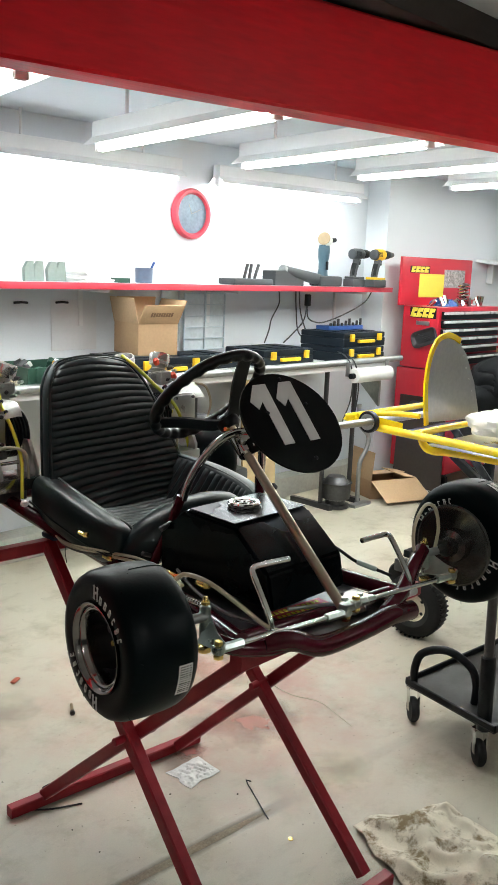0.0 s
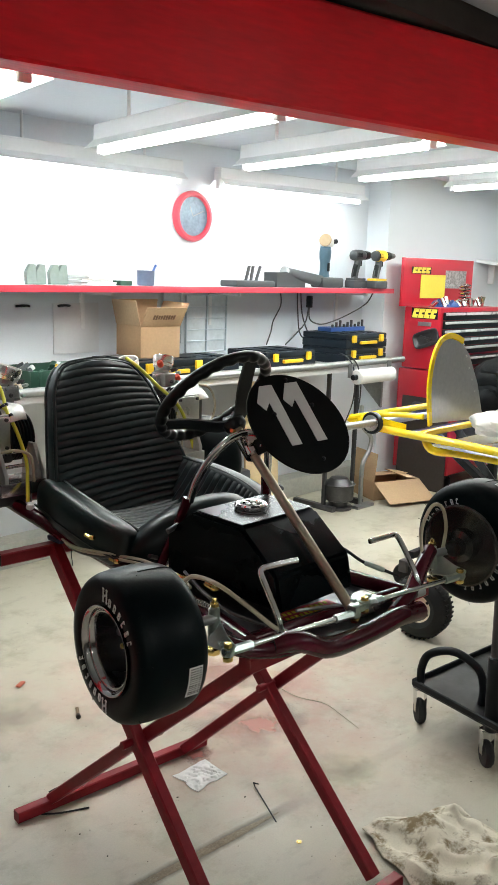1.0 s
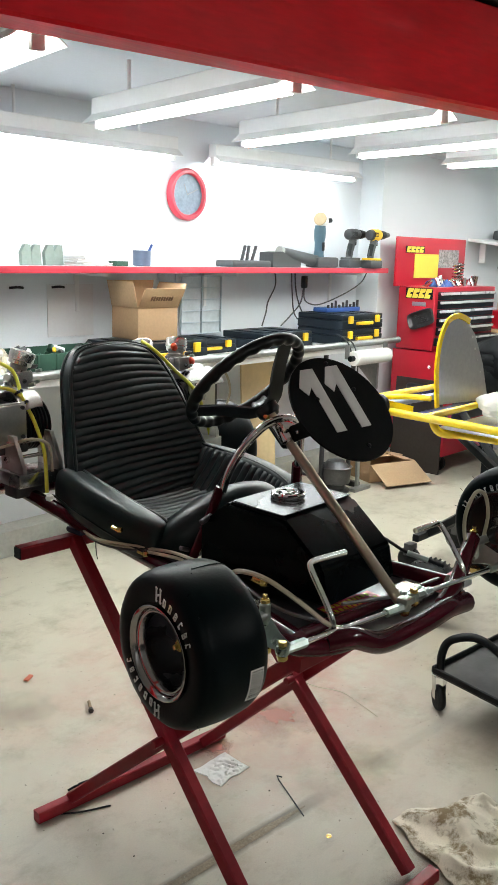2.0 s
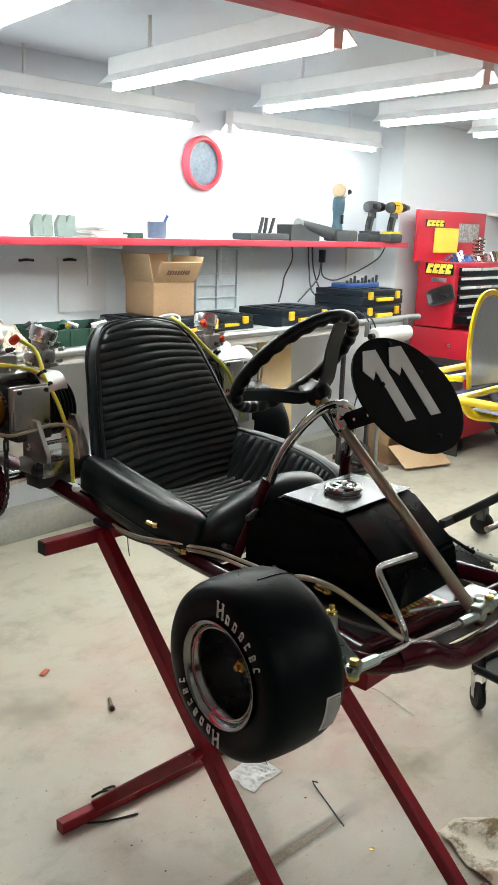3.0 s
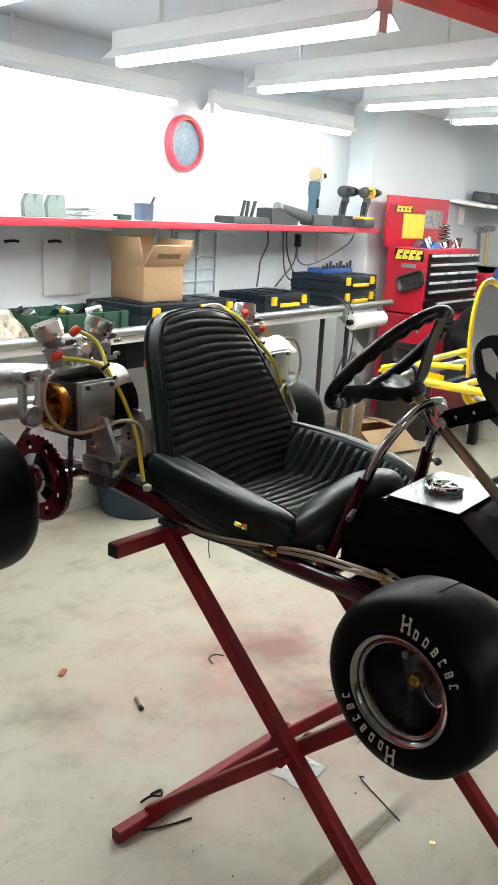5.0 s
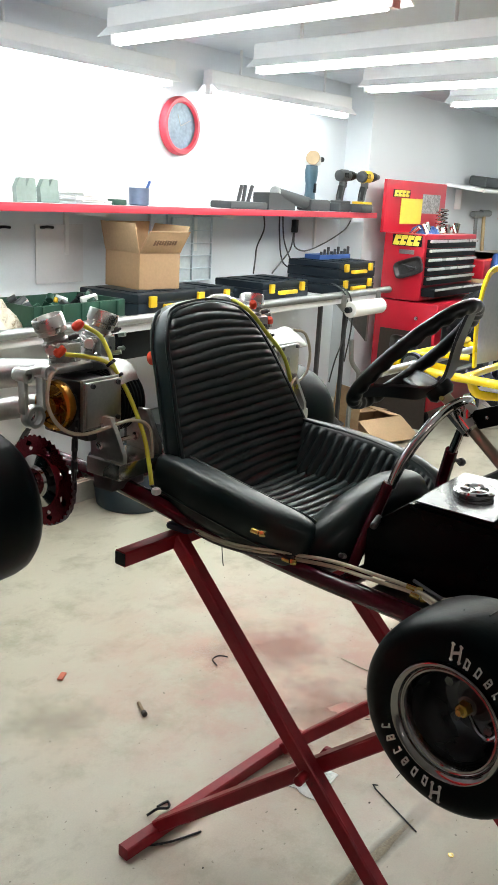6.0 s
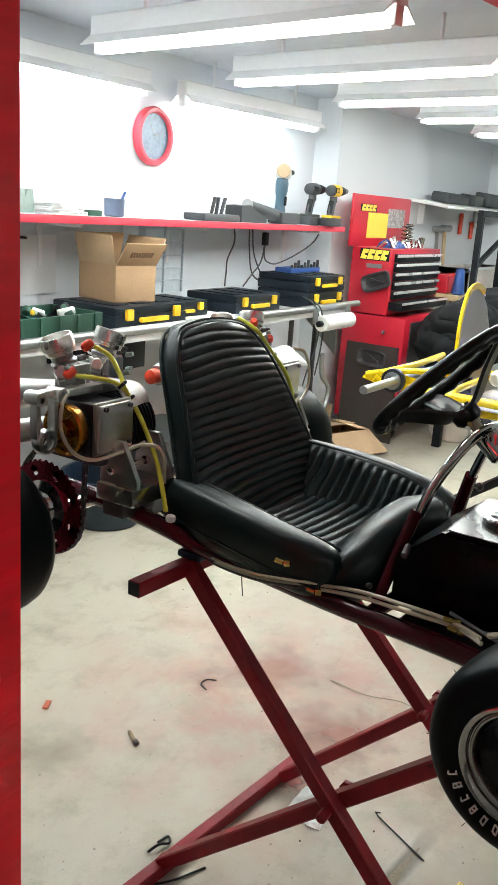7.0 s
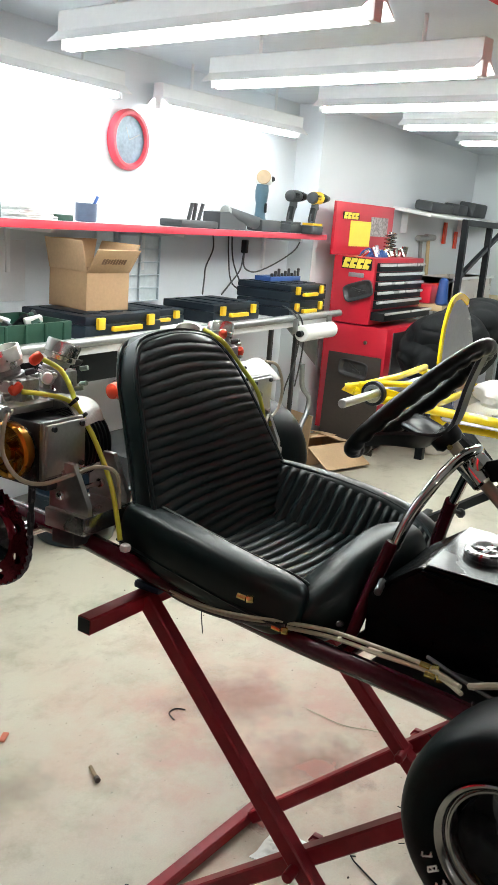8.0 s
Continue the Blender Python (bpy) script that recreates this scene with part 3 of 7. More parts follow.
kart = thing("kart", (KX, 1.58, 0.727), "black vintage racing go-kart with maroon frame on a stand", "go-kart")


def letter_shape(bm, c, r0, h, a, k, side):
    """One plain raised letter shape set on a sidewall: two slim stems joined by short strokes; the first one is larger."""
    hh = h * (1.6 if k == 0 else 0.86)
    t = Vector((0, math.cos(a), math.sin(a))); s = Vector((0, -math.sin(a), math.cos(a)))
    R = Matrix((Vector((1, 0, 0)), t, s)).transposed()
    w = 0.0098 if k == 0 else 0.0046
    o = Vector(c)
    thin = 0.0021 if k == 0 else 0.0015
    box(bm, o + t * (r0 + hh * 0.5) + s * (-w / 2), (0.0014, hh * (1.0 if k % 3 else 0.9), thin), 0, R)
    if k not in (4, 6):
        box(bm, o + t * (r0 + hh * 0.45) + s * (w / 2), (0.0014, hh * 0.84, thin), 0, R)
    for at, tilt in ((0.12, 0.5), (0.52, -0.4), (0.9, 0.5)):
        if k == 0 and at != 0.52:
            for sg in (-1, 1):
                box(bm, o + t * (r0 + hh * at) + s * (sg * w / 2), (0.0014, hh * 0.10, w * 0.42), 0, R @ Matrix.Rotation(tilt, 3, "X"))
        elif not (k in (4, 6) and at == 0.52) and not (k in (1, 2) and at == 0.52):
            box(bm, o + t * (r0 + hh * at), (0.0014, hh * 0.13, w * 0.95), 0, R @ Matrix.Rotation(tilt, 3, "X"))


def wheel(c, width, r, side, outer, rr=0.066, lip=1.0):
    """Tyre with rounded shoulders, spun rim with a deep dish, hub and bolts. side: -1 when its face is towards -x."""
    c = Vector(c)
    w = new("wheel"); w.parent = kart; w["base"] = tuple(kart["base"])
    hw = width / 2
    prof = [(rr - 0.004, -hw * 0.72), (rr + 0.003, -hw * 0.97), (r * 0.68, -hw * 1.01), (r * 0.78, -hw * 1.02), (r * 0.88, -hw * 0.98), (r * 0.945, -hw * 0.86), (r * 0.978, -hw * 0.68), (r * 0.994, -hw * 0.4), (r, 0)]
    prof = prof + [(a, -b) for a, b in reversed(prof[:-1])]
    bm = bmesh.new(); lathe(bm, prof, c, (1, 0, 0), 64, close=False)
    ty = part("tyre", bm, "rubber", w, "black slick racing tyre")
    x = c.x + side * (hw * 1.02 + 0.0008)
    arcs = () if outer is None else ((92, 152), (270, 332)) if outer else ((20, 75), (190, 262))
    for a0, a1 in arcs:
        for k in range(7):
            bm = bmesh.new(); letter_shape(bm, (x, c.y, c.z), r * 0.645, 0.0150, radians(a0 + (a1 - a0) * k / 6), k, side)
            part("letter", bm, "letters", ty, "white letter shape on the sidewall")
    # rim: polished lip, deep barrel toned down for its dark reflections, hub
    s = side
    bm = bmesh.new()
    lathe(bm, [(rr - 0.006, hw * 0.72), (rr + 0.001, hw * 0.92 * lip), (rr + 0.002, hw * 0.99 * lip), (rr + 0.0005, hw * lip), (rr - 0.002, hw * 0.985 * lip), (rr - 0.0055, hw * 0.92 * lip), (rr - 0.0062, hw * 0.86 * lip), (rr - 0.0075, hw * 0.845 * lip), (rr - 0.0085, hw * 0.865 * lip), (rr - 0.0105, hw * 0.86 * lip), (rr - 0.0135, hw * 0.78 * lip), (rr - 0.0145, hw * 0.70 * lip)], c, (s, 0, 0), 48, close=False)
    part("rim_lip", bm, "rimlip", w, "polished aluminium rim lip")
    bm = bmesh.new()
    lathe(bm, [(rr - 0.0146, hw * 0.695 * lip), (rr - 0.0155, hw * 0.4), (rr - 0.017, -hw * 0.1), (rr - 0.024, -hw * 0.28), (0.024, -hw * 0.34), (0.022, -hw * 0.44), (rr - 0.018, -hw * 0.44), (rr - 0.006, -hw * 0.6), (rr + 0.004, -hw * 0.92), (rr - 0.004, -hw * 0.74)], c, (s, 0, 0), 48, close=False)
    part("rim_barrel", bm, "barrel", w, "inner face of the rim, dark reflections toned into its colour")
    cc = c - Vector((s * hw * 0.34, 0, 0))
    bm = bmesh.new(); lathe(bm, [(0.0, -0.03), (0.026, -0.03), (0.026, 0.008), (0.016, 0.014), (0.012, 0.03), (0.0, 0.03)], cc, (s, 0, 0), 24, close=False); hub = part("hub", bm, "steel", w)
    bm = bmesh.new(); cyl(bm, cc, c + Vector((s * hw * 0.30, 0, 0)), 0.0062, 12); part("axle_stub", bm, "darkrim", hub)
    bm = bmesh.new(); hexnut(bm, c + Vector((s * hw * 0.24, 0, 0)), (s, 0, 0), 0.0095, 0.010); cyl(bm, c + Vector((s * hw * 0.40, 0, 0)), c + Vector((s * hw * 0.52, 0, 0)), 0.0042, 10); part("nut", bm, "brass", hub, "brass axle nut")
    bm = bmesh.new(); tube(bm, [c + Vector((s * hw * 0.30, -0.008, -0.004)), c + Vector((s * hw * 0.34, -0.022, -0.018)), c + Vector((s * hw * 0.36, -0.036, -0.020)), c + Vector((s * hw * 0.34, -0.044, -0.012))], 0.0028, 8); part("valve_stem", bm, "chrome", w, "bent bright tyre valve stem")
    for k in range(5):
        a = 2 * math.pi * k / 5 + 0.3
        bm = bmesh.new(); hexnut(bm, cc + Vector((s * 0.002, 0.036 * math.cos(a), 0.036 * math.sin(a))), (s, 0, 0), 0.007, 0.013); part("bolt", bm, "chrome", w)
    bm = bmesh.new(); tube(bm, [c + Vector((hw * h, (q2 + 0.0002) * math.cos(1.66), (q2 + 0.0002) * math.sin(1.66))) for q2, h in ((r * 0.998, -0.15), (r * 0.998, 0.2), (r * 0.992, 0.45), (r * 0.975, 0.70), (r * 0.94, 0.87), (r * 0.88, 0.98))], 0.0011, 6); part("mould_line", bm, "rubber", ty)
    for k in range(20):
        a = 2 * math.pi * (k + 0.37) / 20 + 1
        q = c + Vector((hw * random.choice((-0.86, -0.8, -0.3, 0.4, 0.8)), r * 0.955 * math.cos(a), r * 0.955 * math.sin(a)))
        d = Vector((0.2 * random.uniform(-1, 1), math.cos(a), math.sin(a)))
        bm = bmesh.new(); cyl(bm, q, q + d * random.uniform(0.004, 0.009), 0.0005, 5); part("vent_spew", bm, "rubber", ty)
    return w


NEAR = (0.7805, 1.0935, -7.6)
TURNED = NEAR
wheel((0.7805, 1.0935, 0.8154), 0.1164, 0.1185, -1, True, 0.068, 1.06)
FAR = (1.635, 0.993, -6.2)
TURNED = FAR
wheel((1.635, 0.993, 0.824), 0.104, 0.133, -1, False)
RYY, RZ, RR = 2.06, 0.80, 0.139
FRX, FRY = 1.757, 2.03   # far rear wheel
TURNED = (0.765, 2.04, -5.0)
wheel((0.765, 2.04, RZ), 0.20, RR, -1, True)
TURNED = (FRX, FRY, -5.0)
wheel((FRX, FRY, RZ), 0.17, RR, -1, None)
TURNED = False
# barcode labels on the treads
for cx, FY, FZ, FR, a0 in ((0.806, 1.0935, 0.8154, 0.118, radians(193)), (1.645, 0.993, 0.824, 0.1325, radians(115))):
    TURNED = NEAR if cx < 1 else FAR
    bm = bmesh.new()
    g = [[(cx + 0.012 * u, FY + (FR + 0.0012) * math.cos(a0 + v * 0.11 * 2), FZ + (FR + 0.0014) * math.sin(a0 + v * 0.11 * 2)) for u in (-1, 1)] for v in (-1, -0.5, 0, 0.5, 1)]
    sheet(bm, g)
    lab = part("label", bm, "paper", kart, "white barcode label on the tread")
    bm = bmesh.new()
    rnd = random.Random(3)
    for i in range(12):
        v0 = -0.9 + 1.8 * i / 12; v1 = v0 + rnd.uniform(0.04, 0.1)
        for u0, u1 in ((-0.8, -0.1), (0.0, 0.35), (0.5, 0.85)):
            rr = FR + 0.0018
            pts = [(cx + 0.012 * u, FY + rr * math.cos(a0 + v * 0.22), FZ + rr * math.sin(a0 + v * 0.22)) for u, v in ((u0, v0), (u1, v0), (u1, v1), (u0, v1))]
            bm.faces.new([bm.verts.new(p) for p in pts])
    part("print", bm, "black", lab, "black print bars")
    TURNED = False


# seat
TURNED = True


def seat():
    s = new("bucket_seat"); s.parent = kart; s["base"] = tuple(kart["base"]); s["label"] = "black pleated vinyl bucket seat"
    zb, zt = 0.772, 1.132

    def yback(z):
        return 1.780 + (z - 0.78) * 0.42 + 0.25 * max(0, z - 1.0) ** 1.5

    def half(v):
        z = zb + (zt - zb) * v
        w = 0.192 - 0.068 * max(0, (z - 0.86) / 0.27) ** 1.15
        k = max(0, (v - 0.78) / 0.22)
        return w * (1 - 0.36 * (1 - math.sqrt(max(0.0, 1 - k * k))))

    def crown(u, v):
        return 0.012 * (1 - u * u) * max(0, v - 0.2)
    rows, NU, NV = [], 28, 264
    pitch = 0.0164
    for j in range(NV + 1):
        v = j / NV
        z = zb + (zt - zb) * v
        h = half(v) - 0.004
        row = []
        for i in range(NU + 1):
            u = -1 + 2 * i / NU
            bulge = 0.014 * (1 - abs(u) ** 2.5) * (1 - 0.4 * v)
            # pleats dip a little towards one side, as stitched
            ph = (zt - z + 0.0025 * math.sin(2.4 * u + 9 * v) + 0.020 * u * (1 - v)) / pitch
            k = ph - math.floor(ph)
            rib = 0.0062 * (math.sin(math.pi * k) ** 0.62) * (1 - 0.25 * k) * min(1, (1 - abs(u)) * 14) * min(1, (1 - v) * 22)
            row.append((SX + u * h, yback(z) - bulge - rib - 0.035 * abs(u) ** 3 * (1 - v), z + crown(u, v)))
        rows.append(row)
    bm = bmesh.new(); slab(bm, rows, lambda p, i, j: (0, 0.036, 0.004))
    back = part("backrest", bm, "vinyl", s, "pleated black vinyl backrest")
    edge = []
    for j in range(0, 61):
        v = j / 60
        edge.append(Vector((SX - half(v), yback(zb + (zt - zb) * v) + 0.002 - 0.033 * (1 - v), zb + (zt - zb) * v)))
    top = [Vector((SX + half(1) * u, yback(zt) + 0.002, zt + crown(u, 1))) for u in (-0.85, -0.6, -0.3, 0, 0.3, 0.6, 0.85)]
    right = [Vector((2 * SX - p.x, p.y, p.z)) for p in reversed(edge)]
    path = edge + top + right
    bm = bmesh.new(); sweep(bm, path, circle(0.0048, 8), up=(0, 1, 0)); part("piping", bm, "vinyl", back)
    bm = bmesh.new()
    sweep(bm, [p + Vector((0, 0.024, -0.003)) for p in path], [(-0.006, -0.020), (0.0, -0.022), (0.002, -0.012), (0.003, 0.0), (0.002, 0.012), (-0.001, 0.020), (-0.008, 0.020)], up=(0, 1, 0)); part("side_band", bm, "vinyl", back)
    bm = bmesh.new(); sweep(bm, [p + Vector((0, 0.044, -0.007)) for p in path], circle(0.004, 8), up=(0, 1, 0)); part("piping", bm, "vinyl", back)
    # cushion with pleats across it, like those of the backrest
    rows = []
    NY = 156
    for j in range(NY + 1):
        y = 1.80 - 0.312 * j / NY
        row = []
        for i in range(25):
            u = -1 + 2 * i / 24
            k = (j / 12 + 0.10 * math.sin(1.5 * u)) % 1
            rib = 0.0085 * math.sin(math.pi * k) ** 0.6 * min(1, (1 - abs(u)) * 14)
            row.append((SX + 0.165 * u, y, 0.781 + rib + 0.012 * u * u + 0.010 * (j / NY) ** 2))
        rows.append(row)
    bm = bmesh.new(); slab(bm, rows, lambda p, i, j: (0, 0, -0.025)); part("cushion", bm, "vinyl", s, "pleated black vinyl seat cushion")
    # side bolsters
    def rounded(t, k):
        return (1 - abs(2 * t - 1) ** k) ** 0.5
    for sg in (-1, 1):
        pts = spline([(SX - 0.184, 1.868, 0.828), (SX - 0.193, 1.79, 0.824), (SX - 0.199, 1.68, 0.815), (SX - 0.190, 1.57, 0.798), (SX - 0.166, 1.492, 0.781)] if sg < 0 else
                     [(SX + 0.184, 1.868, 0.845), (SX + 0.194, 1.79, 0.841), (SX + 0.205, 1.68, 0.836), (SX + 0.208, 1.57, 0.824), (SX + 0.198, 1.49, 0.806), (SX + 0.172, 1.43, 0.778)], 14)
        wd = 0.036 if sg < 0 else 0.026
        sec = [(wd * math.copysign(abs(math.cos(a)) ** 0.62, math.cos(a)), 0.052 * math.copysign(abs(math.sin(a)) ** 0.72, math.sin(a))) for a in [2 * math.pi * k / 28 for k in range(28)]]
        bm = bmesh.new(); sweep(bm, pts, sec, scale=lambda t: (0.12 + 0.88 * rounded(t, 7) * (0.9 + 0.1 * math.sin(math.pi * t)), 0.2 + 0.8 * rounded(t, 8) * (0.90 + 0.10 * math.sin(math.pi * t))))
        bl = part("side_bolster", bm, "vinyl", s, "padded black vinyl side bolster")
        bm = bmesh.new(); sweep(bm, [p + Vector((-sg * 0.022, 0, -0.040)) for p in pts[3:-3]], circle(0.034, 18, 0.032), scale=lambda t: (0.3 + 0.7 * rounded(t, 4), 0.3 + 0.7 * rounded(t, 4))); part("shell", bm, "vinyl", s, "rounded black underside of the seat")
        n = len(pts)
        top_line = [p + Vector((-sg * (0.020 if sg < 0 else 0.012), 0, (0.050 - 0.006 * i / n) * (0.25 + 0.75 * rounded(i / (n - 1), 9)))) for i, p in enumerate(pts)][2:-2]
        bm = bmesh.new(); sweep(bm, top_line, circle(0.0042, 8)); part("piping", bm, "vinyl", bl)
        bm = bmesh.new(); sweep(bm, [p + Vector((sg * wd * 0.965, 0, -0.016)) for p in pts[4:-4]], circle(0.0026, 6)); part("seam", bm, "vinyl", bl)
        rows = []
        N = 240
        m = len(top_line)
        for i in range(N + 1):
            t = i / N
            k = t * (m - 1); a = int(min(k, m - 2)); p = top_line[a].lerp(top_line[a + 1], k - a)
            row = []
            for q in (0, 0.08, 0.2, 0.4, 0.6, 0.8, 1):
                rib = 0.0085 * abs(math.sin(math.pi * (t + 0.02 * q) * 24)) ** 0.6 * min(1, q * 9)
                row.append((p.x - sg * (0.004 + rib + 0.062 * q ** 1.2), p.y, p.z - 0.002 - 0.098 * q * (0.45 + 0.55 * rounded(t, 6))))
            rows.append(row)
        bm = bmesh.new(); slab(bm, rows, lambda p, i, j: (sg * 0.015, 0, 0)); part("pleated_panel", bm, "vinyl", bl)
    # front roll
    pts = spline([(SX - 0.158, 1.512, 0.752), (SX - 0.122, 1.484, 0.788), (SX - 0.074, 1.466, 0.818), (SX - 0.015, 1.458, 0.836), (SX + 0.040, 1.461, 0.836), (SX + 0.082, 1.476, 0.822), (SX + 0.110, 1.505, 0.79)], 12)
    sec = [(0.052 * math.copysign(abs(math.cos(a)) ** 0.8, math.cos(a)), 0.052 * math.copysign(abs(math.sin(a)) ** 0.8, math.sin(a))) for a in [2 * math.pi * k / 28 for k in range(28)]]
    bm = bmesh.new(); sweep(bm, pts, sec, scale=lambda t: (0.15 + 0.85 * rounded(t, 5), 0.15 + 0.85 * rounded(t, 5))); fr = part("front_roll", bm, "vinyl", s, "padded front edge roll of the seat")
    bm = bmesh.new(); sweep(bm, [p + Vector((0, 0.036, 0.038)) for p in pts[6:-6]], circle(0.003, 8)); part("piping", bm, "vinyl", fr)
    bm = bmesh.new(); sweep(bm, [p + Vector((0, -0.044, 0.018)) for p in pts[6:-6]], circle(0.0025, 8)); part("seam", bm, "vinyl", fr)
    bm = bmesh.new(); box(bm, (SX, 1.65, 0.755), (0.36, 0.34, 0.02), 0.008); part("seat_pan", bm, "darksteel", s)
    return s


seat()
TURNED = False

# fuel tank
bm = bmesh.new()
zt, zb = 0.905, 0.762
prof_y = [(1.42, zb), (1.42, 0.845), (1.345, zt), (1.207, zt - 0.003), (1.115, 0.83), (1.10, zb)]
for x0, x1 in ((1.118, 1.338),):
    a = [bm.verts.new((x0 + 0.0, y, z)) for y, z in prof_y]; b = [bm.verts.new((x1, y, z)) for y, z in prof_y]
    bm.faces.new(a); bm.faces.new(b)
    for k in range(6):
        bm.faces.new((a[k], a[(k + 1) % 6], b[(k + 1) % 6], b[k]))
bmesh.ops.bevel(bm, geom=list(bm.edges), offset=0.006, segments=2, affect="EDGES")
tank = part("fuel_tank", bm, "tank", kart, "black fuel tank under the steering column")
bm = bmesh.new()
prism(bm, [(0, 0), (0.207, 0.0), (0.207, 0.131), (0.004, 0.130)], (1.125, 1.212, 0.9052), (1, 0, 0), (0, 1, 0), 0.0015)
part("tank_top", bm, "tanktop", tank, "glossy dark steel top plate of the tank")
bm = bmesh.new()
lathe(bm, [(0.029, 0), (0.031, 0.004), (0.031, 0.008), (0.034, 0.010), (0.034, 0.015), (0.031, 0.018), (0.024, 0.0175), (0.022, 0.013), (0.004, 0.012)], (1.222, 1.282, 0.901), (0, 0.03, 1), 32)
box(bm, (1.222, 1.282, 0.9155), (0.040, 0.010, 0.006), 0.002)
box(bm, (1.222, 1.282, 0.9155), (0.010, 0.040, 0.006), 0.002)
part("filler_cap", bm, "chrome", tank, "chrome flip fuel cap")

# frame tubes
TURNED = True
for sg in (-1, 1):
    f = lambda x: KX + sg * x
    part("side_rail", T([(f(0.250), 2.14, 0.812), (f(0.250), 1.95, 0.812), (f(0.240), 1.84, 0.800), (f(0.195), 1.74, 0.762), (f(0.176), 1.62, 0.748), (f(0.178), 1.48, 0.745), (f(0.178), 1.25, 0.745), (f(0.205), 1.05, 0.748)], 0.0165, 12), "maroon", kart, "glossy maroon frame tube")
    # front axle end: arm, kingpin, spindle, steering arm
    part("axle_arm", T([(f(0.145), 0.978, 0.758), (f(0.20), 0.988, 0.758), (f(0.25), 1.012, 0.764), (f(0.286), 1.042, 0.780)] if sg < 0 else [(f(0.10), 0.985, 0.752), (f(0.16), 1.0, 0.772), (f(0.215), 1.02, 0.808), (f(0.265), 1.04, 0.830)], 0.015, 12), "maroon", kart)
    bm = bmesh.new(); cyl(bm, (f(0.288), 1.045, 0.772), (f(0.284), 1.05, 0.834), 0.0095, 14, 0.003); part("spindle", bm, "zinc", kart, "zinc plated front spindle")
    bm = bmesh.new(); hexnut(bm, (f(0.284), 1.05, 0.835), (0, 0, 1), 0.008, 0.006); cyl(bm, (f(0.284), 1.05, 0.841), (f(0.284), 1.05, 0.848), 0.004, 8); part("kingpin_bolt", bm, "brass", kart, "brass plated kingpin bolt")
    bm = bmesh.new(); hexnut(bm, (f(0.288), 1.045, 0.763), (0, 0, -1), 0.012, 0.010); part("kingpin_nut", bm, "brass", kart)
    bm = bmesh.new(); cyl(bm, (f(0.285), 1.047, 0.815), (f(0.42), 1.047, 0.815), 0.0085, 12); part("stub_axle", bm, "steel", kart)
    bm = bmesh.new()
    prism(bm, [(-0.024, 0), (0.024, 0), (0.013, 0.04), (0.011, 0.068), (-0.011, 0.068), (-0.013, 0.04)], (f(0.292), 1.045, 0.795), (0.62, 0.2, 0.72), (sg * 0.16, -1, -0.12), 0.005)
    part("steering_arm", bm, "zinc", kart, "zinc plated steering arm")
    e0 = Vector((f(0.302), 0.989, 0.782)); e1 = Vector((f(0.012), 0.985, 0.778 if sg < 0 else 0.790))
    bm = bmesh.new(); cyl(bm, e0.lerp(e1, 0.13), e0.lerp(e1, 0.9), 0.0048, 12); rod = part("tie_rod", bm, "chrome", kart, "chrome steering tie rod")
    for p, q in ((e0, e1), (e1, e0)):
        bm = bmesh.new(); cyl(bm, p.lerp(q, 0.03), p.lerp(q, 0.17), 0.008, 6); lathe(bm, [(0.0, -0.008), (0.010, -0.006), (0.012, 0.0), (0.010, 0.006), (0.0, 0.008)], p, (0, 0, 1), 14, close=False); part("rod_end", bm, "zinc", rod)
        bm = bmesh.new(); hexnut(bm, p + Vector((0, 0, 0.008)), (0, 0, 1), 0.0075, 0.007); part("bolt", bm, "brass", rod)
        bm = bmesh.new(); hexnut(bm, p - Vector((0, 0, 0.008)), (0, 0, -1), 0.009, 0.008); part("nut", bm, "brass", rod)
    # pedal
    px = f(0.181)
    part("pedal", T([(px, 0.996, 0.772), (px, 1.002, 0.80), (px, 1.030, 0.838), (px - sg * 0.001, 1.053, 0.866), (px - sg * 0.008, 1.059, 0.874), (px - sg * 0.03, 1.057, 0.876), (px - sg * 0.085, 1.054, 0.876)], 0.0055, 10, 5), "chrome", kart, "bent chrome rod pedal")
    bm = bmesh.new(); cyl(bm, (px - 0.012, 0.996, 0.772), (px + 0.012, 0.996, 0.772), 0.010, 12); part("pedal_pivot", bm, "steel", kart)
# front cross tube with a dropped middle
part("front_tube", T([(KX - 0.205, 0.992, 0.764), (KX - 0.155, 0.978, 0.764), (KX - 0.085, 0.97, 0.738), (KX + 0.02, 0.972, 0.740), (KX + 0.10, 0.975, 0.748), (KX + 0.13, 0.977, 0.746), (KX + 0.168, 0.98, 0.742)], 0.019, 14), "maroon", kart, "glossy maroon dropped front tube")
part("cross_tube", T([(KX - 0.18, 1.42, 0.745), (KX + 0.18, 1.42, 0.745)], 0.0135, 12), "maroon", kart)
part("cross_tube", T([(KX - 0.245, 1.93, 0.812), (KX + 0.245, 1.93, 0.812)], 0.0135, 12), "maroon", kart)
part("cross_tube", T([(KX - 0.2, 1.06, 0.748), (KX + 0.2, 1.06, 0.748)], 0.0125, 12), "maroon", kart)
TURNED = False
part("rear_axle", C((0.68, 2.047, RZ), (FRX + 0.06, FRY - 0.005, RZ), 0.0155, 16), "chrome", kart, "steel rear axle")
TURNED = True
part("floor_pan", B((KX, 1.20, 0.732), (0.36, 0.38, 0.003), 0.001), "darksteel", kart, "dark metal floor pan")
bm = bmesh.new(); box(bm, (KX + 0.003, 1.117, 0.7352), (0.14, 0.046, 0.0016)); part("sticker", bm, "chestred", kart, "red and yellow sticker on the floor pan")
bm = bmesh.new()
